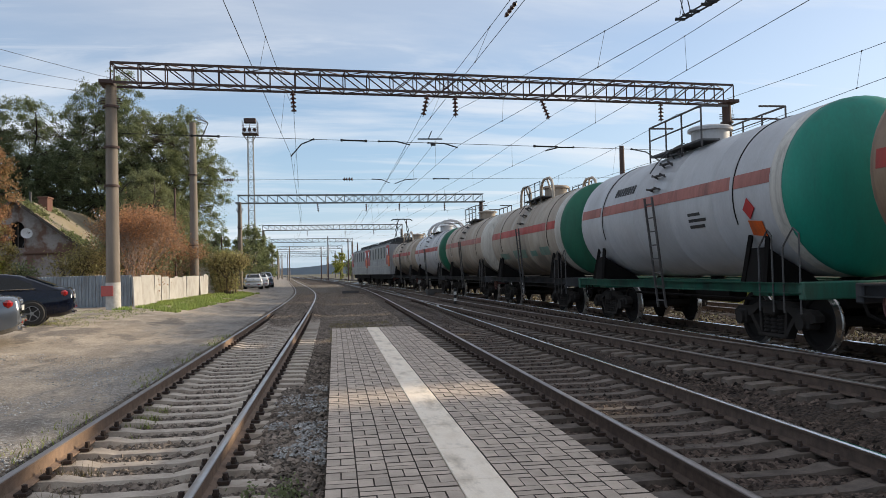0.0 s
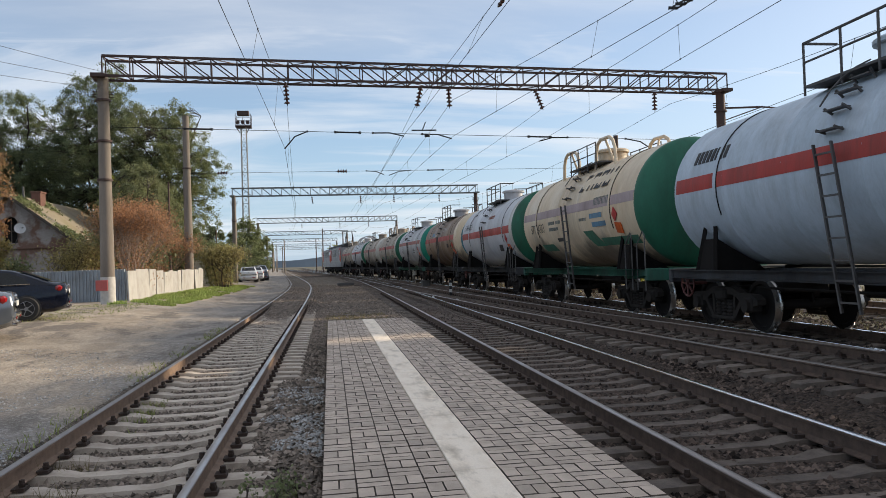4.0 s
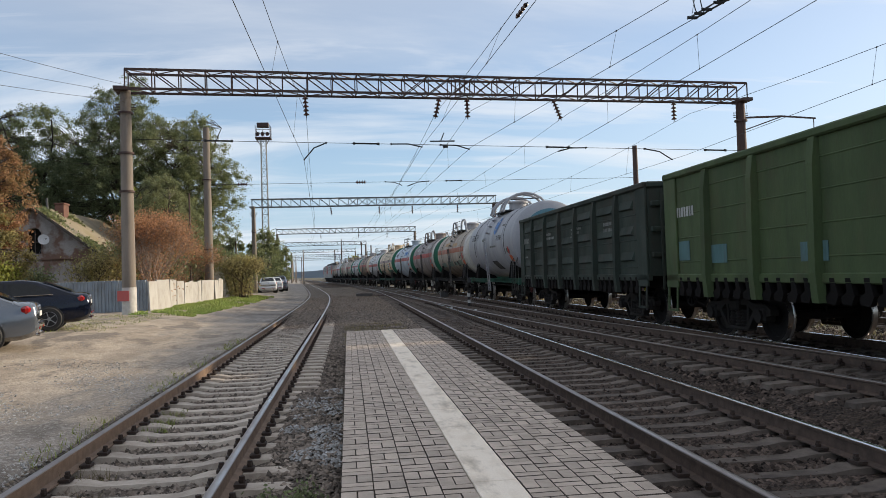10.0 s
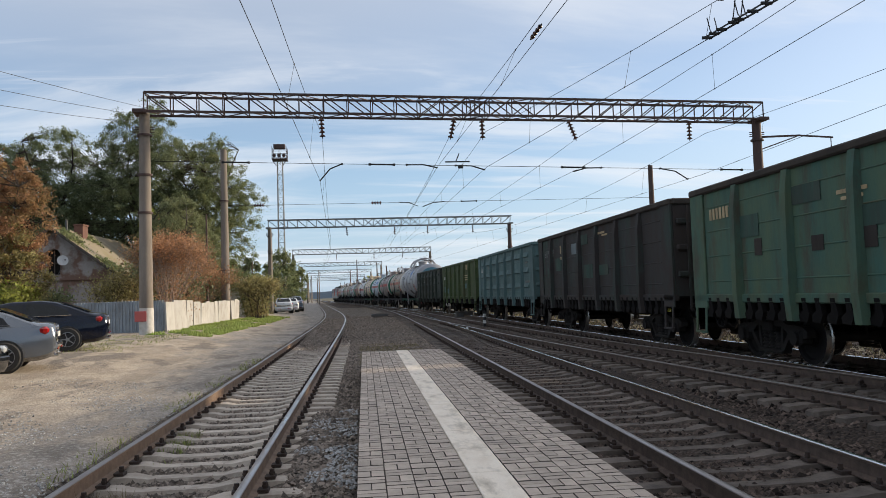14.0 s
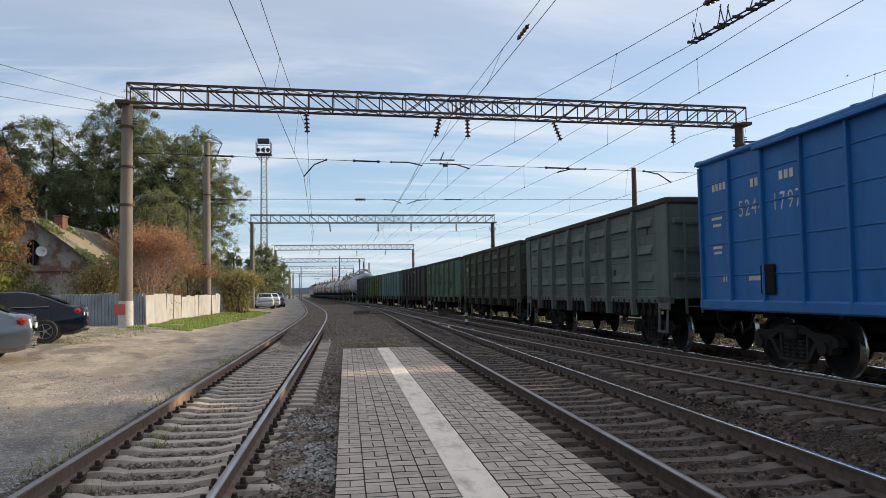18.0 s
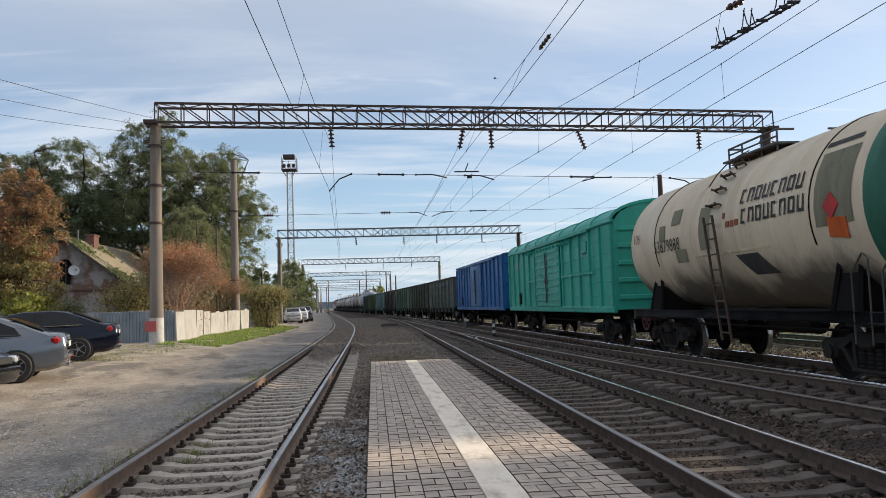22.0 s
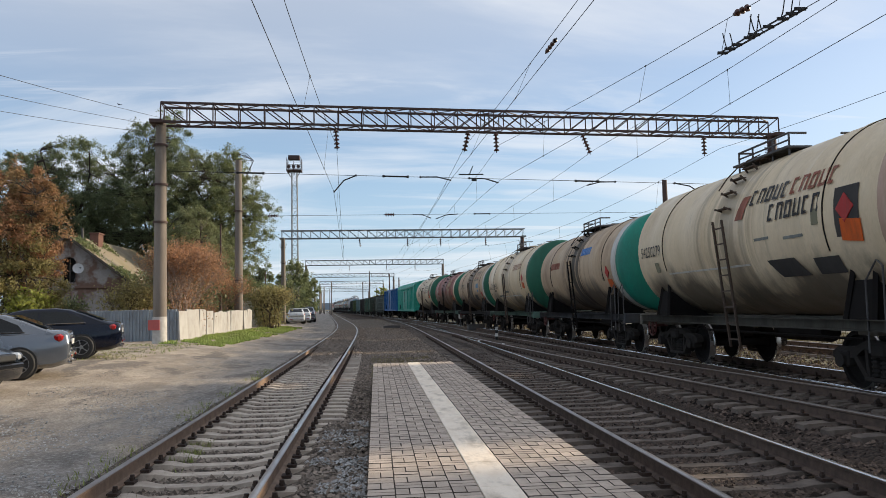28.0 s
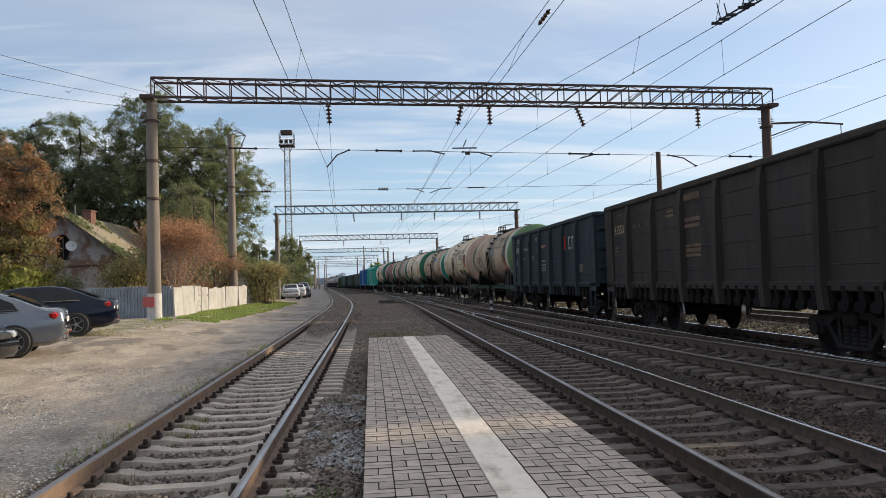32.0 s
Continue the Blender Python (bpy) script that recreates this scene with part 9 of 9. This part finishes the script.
hut = thing("house", "small white outbuilding with a grey roof among the trees", "house", Matrix.Translation((-9.6, 62.5, 0.2)))
part("wall", MB().prism([(-1.3, 0), (1.3, 0), (1.3, 2.5), (0, 3.1), (-1.3, 2.5)], 0, 3.0, "y"), WHITEP, hut)
for s in (-1, 1):
    part("roof_slope", MB().prism([(0, 3.12), (s * 1.6, 2.38), (s * 1.6, 2.46), (0, 3.22)], -0.3, 3.2, "y"), ROOFM, hut)
part("window", MB().box((0.3, -0.02, 1.7), (0.6, 0.06, 0.7)), DARKVOID, hut)

for _a, _b, _s in (((-11.0, 14.0, 6.55), (-8.4, 31.3, 9.0), 0.12), ((-11.2, 14.0, 6.1), (-8.4, 31.3, 8.7), 0.15), ((-8.6, 8.0, 5.5), (-8.3, 31.3, 9.3), 0.1), ((-28.0, 44.0, 9.6), (-8.4, 31.5, 7.3), 0.5)):
    wire("service_wire", "thin dark service wire above the yard", (_a, _b), 0.007, sag=_s)


# ---- cars ----
CAR_GREY = material("grey_car_paint", (0.15, 0.168, 0.195), (0.135, 0.15, 0.176), 0.26, 0.5, 2, 60, 0.0, coat=1.0, rough_var=0.04, stain=(0.2, 0.18, 0.15), stain_amt=0.15)
CAR_BLACK = material("blue_black_car_paint", (0.006, 0.009, 0.020), (0.005, 0.007, 0.015), 0.12, 0.0, 2, 60, 0.0, coat=0.15, rough_var=0.03, spec=0.3)
CAR_DARK = material("dark_car_paint", (0.012, 0.013, 0.016), (0.010, 0.011, 0.013), 0.16, 0.0, 2, 60, 0.0, coat=0.3)
CAR_WHITE = material("white_car_paint", (0.68, 0.70, 0.73), (0.6, 0.62, 0.65), 0.35, 0.0, 2, 60, 0.0, coat=0.6)
CAR_BLUE = material("blue_grey_car_paint", (0.10, 0.13, 0.18), (0.08, 0.10, 0.15), 0.35, 0.2, 2, 60, 0.0, coat=0.6)
GLASS = material("tinted_car_glass", (0.010, 0.012, 0.014), None, 0.05, 0.0, 2, 60, 0.0, rough_var=0.02, spec=0.35)
TYRE = material("tyre_rubber", (0.02, 0.02, 0.02), (0.03, 0.028, 0.026), 0.85, 0, 6, 60, 0.1)
RIM = material("alloy_rim", (0.45, 0.46, 0.47), (0.35, 0.36, 0.37), 0.35, 0.9, 4, 60, 0.02)
TAIL = material("red_tail_lamp", (0.36, 0.012, 0.012), (0.26, 0.01, 0.01), 0.15, 0, 4, 60, 0.0, coat=0.8)
HEADL = material("clear_head_lamp", (0.65, 0.68, 0.70), (0.5, 0.52, 0.54), 0.12, 0.3, 4, 60, 0.0, coat=1.0)
CHROME = material("bright_trim", (0.7, 0.7, 0.71), None, 0.15, 1.0, 4, 60, 0.0)
PLATE = material("pale_plate", (0.7, 0.7, 0.68), None, 0.5, 0, 4, 60, 0.0)
BLACKP = material("black_plastic", (0.02, 0.02, 0.021), None, 0.6, 0, 4, 60, 0.05)


def sedan(label, m, paint_, L=4.65, W=1.80, H=1.45, kind="car"):
    c = thing("car", label, "car", m, group="parked cars")
    k, hw_ = L / 4.65, W / 2
    st = [(2.32, 0.30, 0.60, 0.70), (2.26, 0.22, 0.70, 0.82), (2.05, 0.19, 0.77, 0.92), (1.65, 0.18, 0.86, 0.97), (1.0, 0.18, 0.95, 1.0), (0.6, 0.18, 0.99, 1.0), (-0.6, 0.18, 1.0, 1.0),
          (-1.2, 0.18, 1.01, 0.995), (-1.7, 0.20, 1.03, 0.975), (-2.0, 0.22, 1.035, 0.945), (-2.18, 0.27, 1.02, 0.91), (-2.27, 0.32, 0.99, 0.88), (-2.31, 0.40, 0.90, 0.855), (-2.33, 0.46, 0.74, 0.83)]
    vs, nsec = [], 0
    for y, zb_, zt_, wf in st:
        w = hw_ * wf
        sec = [(0.80 * w, zb_), (0.97 * w, zb_ + 0.10), (w, zb_ + 0.32), (0.985 * w, zb_ + (zt_ - zb_) * 0.68), (0.93 * w, zt_ - 0.05), (0.82 * w, zt_), (0.4 * w, zt_ + 0.025), (0, zt_ + 0.03)]
        full = sec + [(-a, b) for a, b in reversed(sec[:-1])]
        nsec = len(full)
        vs += [(a, y * k, b * H / 1.45) for a, b in full]
    fs = []
    for j in range(len(st) - 1):
        for i in range(nsec):
            i2 = (i + 1) % nsec
            fs.append((j * nsec + i, j * nsec + i2, (j + 1) * nsec + i2, (j + 1) * nsec + i))
    fs += [tuple(range(nsec)), tuple(reversed(range((len(st) - 1) * nsec, len(st) * nsec)))]
    part("body", MB().add(vs, fs), paint_, c, smooth=True)
    gs = [(1.05, 0.97, 0.97, 0.86), (0.30, 0.99, 1.37, 0.80), (0.0, 0.99, 1.43, 0.79), (-0.7, 1.0, 1.45, 0.79), (-1.05, 1.01, 1.40, 0.79), (-1.4, 1.02, 1.28, 0.80), (-1.75, 1.02, 1.12, 0.81), (-2.0, 1.03, 1.02, 0.82)]
    vs, nsec = [], 0
    for y, zb_, zt_, wf in gs:
        wb, wt = hw_ * 0.90, hw_ * (0.90 - 0.20 * (zt_ - zb_) / 0.45)
        sec = [(wb, zb_ - 0.06), (wt, zt_ - 0.04), (wt * 0.92, zt_ - 0.005), (wt * 0.5, zt_ + 0.012), (0, zt_ + 0.018)]
        full = sec + [(-a, b) for a, b in reversed(sec[:-1])]
        nsec = len(full)
        vs += [(a, y * k, b * H / 1.45) for a, b in full]
    fs = [(j * nsec + i, j * nsec + i + 1, (j + 1) * nsec + i + 1, (j + 1) * nsec + i) for j in range(len(gs) - 1) for i in range(nsec - 1)]
    part("cabin", MB().add(vs, fs), paint_, c, smooth=True)
    z_ = H / 1.45
    def on_side(s, y, z, out=0.022):
        wt = hw_ * (0.90 - 0.20 * max(0.0, (z - 0.95)) / 0.45)
        return (s * (wt + out), y * k, z * z_)
    for s in (-1, 1):
        for poly in (((0.72, 1.0), (0.18, 1.32), (-0.30, 1.37), (-0.30, 1.0)), ((-0.36, 1.0), (-0.36, 1.37), (-0.95, 1.35), (-1.32, 1.18), (-1.42, 1.04))):
            vs = [on_side(s, y, z) for y, z in poly] + [on_side(s, y, z, -0.03) for y, z in poly]
            n = len(poly)
            part("side_window", MB().add(vs, [tuple(range(n)), tuple(range(2 * n - 1, n - 1, -1))] + [(i, (i + 1) % n, n + (i + 1) % n, n + i) for i in range(n)]), GLASS, c)
        part("window_trim", MB().tube([on_side(s, y, z, 0.026) for y, z in ((0.75, 0.985), (-1.45, 1.025))], 0.012, 5), CHROME, c)
        for y in (0.15, -0.85):
            part("door_handle", MB().box((s * hw_ * 0.985, y * k, 0.86 * z_), (0.03, 0.20, 0.03), None, 0.01), paint_, c)
        part("mirror", MB().box((s * (hw_ + 0.06), 0.72 * k, 1.02 * z_), (0.20, 0.12, 0.13), None, 0.04), paint_, c)
        part("tail_lamp", MB().box((s * hw_ * 0.735, -2.12 * k, 0.88 * z_), (0.34, 0.26, 0.17), Matrix.Rotation(s * 0.55, 3, "Z"), 0.05), TAIL, c, "red tail lamp")
        part("head_lamp", MB().box((s * hw_ * 0.66, 2.16 * k, 0.66 * z_), (0.38, 0.26, 0.15), Matrix.Rotation(-s * 0.45, 3, "Z"), 0.05), HEADL, c, "clear head lamp")
        for y in (1.42, -1.36):
            part("wheel_arch", MB().cyl((s * (hw_ - 0.30), y * k, 0.32), (s * (hw_ - 0.012), y * k, 0.32), 0.355, n=28), BLACKP, c)
            wh = part("wheel", MB().rev([(-0.10, 0.20), (-0.10, 0.29), (-0.07, 0.315), (0.07, 0.315), (0.10, 0.29), (0.10, 0.21)], 24, "x"), TYRE, c, smooth=True, at=Matrix.Translation((s * (hw_ - 0.07), y * k, 0.315)))
            rm = MB().rev([(s * 0.085, 0.215), (s * 0.09, 0.19), (s * 0.05, 0.185)], 20, "x").cyl((s * 0.05, 0, 0), (s * 0.09, 0, 0), 0.05, n=10)
            for q in range(5):
                a = q * 2 * math.pi / 5
                rm.bar((s * 0.075, 0.03 * math.cos(a), 0.03 * math.sin(a)), (s * 0.08, 0.20 * math.cos(a), 0.20 * math.sin(a)), 0.045, 0.02)
            part("rim", rm, RIM, wh)
    part("windscreen", MB().add([(-0.66, 0.98 * k, 1.0 * z_), (0.66, 0.98 * k, 1.0 * z_), (0.56, 0.34 * k, 1.36 * z_), (-0.56, 0.34 * k, 1.36 * z_)] + [(-0.66, 0.99 * k, 1.015 * z_), (0.66, 0.99 * k, 1.015 * z_), (0.56, 0.35 * k, 1.375 * z_), (-0.56, 0.35 * k, 1.375 * z_)], [(4, 5, 6, 7), (0, 3, 2, 1), (0, 1, 5, 4), (1, 2, 6, 5), (2, 3, 7, 6), (3, 0, 4, 7)]), GLASS, c)
    part("rear_window", MB().add([(-0.62, -1.86 * k, 1.10 * z_), (0.62, -1.86 * k, 1.10 * z_), (0.54, -1.20 * k, 1.385 * z_), (-0.54, -1.20 * k, 1.385 * z_)] + [(-0.62, -1.87 * k, 1.12 * z_), (0.62, -1.87 * k, 1.12 * z_), (0.54, -1.21 * k, 1.405 * z_), (-0.54, -1.21 * k, 1.405 * z_)], [(4, 7, 6, 5), (0, 1, 2, 3), (0, 4, 5, 1), (1, 5, 6, 2), (2, 6, 7, 3), (3, 7, 4, 0)]), GLASS, c)
    for s in (-1, 1):
        part("bumper_reflector", MB().box((s * hw_ * 0.52, -2.26 * k - 0.095, 0.45), (0.28, 0.03, 0.05), None, 0.01), TAIL, c)
        part("exhaust_tip", MB().cyl((s * hw_ * 0.55, -2.2 * k, 0.30), (s * hw_ * 0.55, -2.36 * k, 0.30), 0.035, n=10), CHROME, c)
    part("badge", MB().cyl((0, -2.30 * k, 0.93 * z_), (0, -2.335 * k, 0.93 * z_), 0.045, n=14), CHROME, c, "plain round badge")
    part("boot_seam", MB().box((0, -2.19 * k, 1.025 * z_), (W * 0.62, 0.012, 0.02)), BLACKP, c)
    part("rear_bumper", MB().box((0, -2.26 * k, 0.50), (W * 0.86, 0.20, 0.24), None, 0.08), paint_, c)
    part("front_bumper", MB().box((0, 2.24 * k, 0.44), (W * 0.80, 0.20, 0.22), None, 0.08), paint_, c)
    part("grille", MB().box((0, 2.33 * k, 0.60), (0.7, 0.04, 0.12), None, 0.02), BLACKP, c)
    part("number_plate", MB().box((0, -2.33 * k, 0.78 * z_), (0.50, 0.02, 0.11)), PLATE, c, "pale blank plate")
    return c


def on_ground(x, y):
    return float(ground_z(x, y)) + 0.02


sedan("metallic grey sedan parked with its tail to the tracks", pose(-8.93, 17.4, on_ground(-9, 17.4), 0, 0, 106), CAR_GREY, 4.55, 1.74, 1.38)
sedan("glossy blue-black sedan parked beside the metal fence", pose(-9.50, 22.3, on_ground(-9, 22.3), 0, 0, 105), CAR_BLACK, 4.75, 1.82, 1.37)
sedan("dark sedan parked with its nose to the tracks", pose(-8.75, 14.8, on_ground(-8.5, 14.8), 0, 0, -97), CAR_DARK, 4.3, 1.72, 1.34)
sedan("white sedan parked on the verge of the lane", pose(-7.9, 77.5, on_ground(-7.9, 77.5), 0, 0, 8), CAR_WHITE, 4.5, 1.78, 1.46)
sedan("white car parked behind another on the verge", pose(-7.9, 84.5, on_ground(-7.9, 84.5), 0, 0, 8), CAR_WHITE, 4.5, 1.78, 1.5)
sedan("dark blue-grey car parked at the end of the row", pose(-7.95, 91.0, on_ground(-7.95, 91.0), 0, 0, 8), CAR_BLUE, 4.5, 1.8, 1.7)


# ---- bird ----
BIRD = material("dark_feathers", (0.02, 0.02, 0.022), None, 0.8, 0, 4, 60, 0.0)
bird = thing("bird", "small dark bird gliding over the tracks", "bird")
part("body", MB().rev([(-0.22, 0.004), (-0.16, 0.02), (-0.04, 0.05), (0.08, 0.045), (0.15, 0.03), (0.20, 0.004)], 10, "y"), BIRD, bird, smooth=True)
for _s in (-1, 1):
    part("wing", MB().add([(_s * 0.03, 0.08, 0.02), (_s * 0.22, 0.10, 0.10), (_s * 0.42, -0.02, 0.06), (_s * 0.22, -0.06, 0.09), (_s * 0.03, -0.08, 0.02), (_s * 0.22, 0.02, 0.075)],
                          [(0, 1, 3, 4), (1, 2, 3), (0, 5, 1), (1, 5, 2), (2, 5, 3), (3, 5, 4), (0, 4, 5)]), BIRD, bird)
part("tail", MB().prism([(-0.02, -0.16), (0.02, -0.16), (0.06, -0.32), (-0.06, -0.32)], -0.008, 0.008, "z"), BIRD, bird)


# ---- what moves ----
def motions():
    s = FRONT
    for w, ln in TRAIN:
        c = s - ln / 2
        s -= ln
        walk(w, [(t, wagon_pose(c + travelled(t), ln * 0.62)) for t in range(33)])
    # all wheelsets turn alike: one path for the leading and one for the trailing axle of a bogie
    for k in (-1, 1):
        alike = [o for o, e in WHEELSETS if e == k]
        lead = alike[0]
        walk(lead, [(i / 15, Matrix.Translation((0, k * 0.925, 0.475)) @ Matrix.Rotation(-travelled(i / 15) / 0.475, 4, "X")) for i in range(0, 481)])
        for o in alike[1:]:
            o.rotation_mode = "QUATERNION"
            o.animation_data_create()
            o.animation_data.action = lead.animation_data.action
            o.animation_data.action_slot = lead.animation_data.action_slot
    # the bird glides across the sky and turns away
    way = ((0, 268, 95, 28.5, 92), (8, 175, 93, 28.3, 92), (16, 86, 91, 28.2, 92), (19, 51.8, 90, 28.2, 93), (23, 4.5, 90, 28.25, 90), (26, -19, 90, 26.6, 78), (28, -28.9, 90, 25.4, 60), (30, -32.6, 90.5, 24.6, 35), (32, -33.7, 91, 24.3, 20))
    walk(bird, [(t, pose(x, y, z, 0, 0, h)) for t, x, y, z, h in way])


motions()
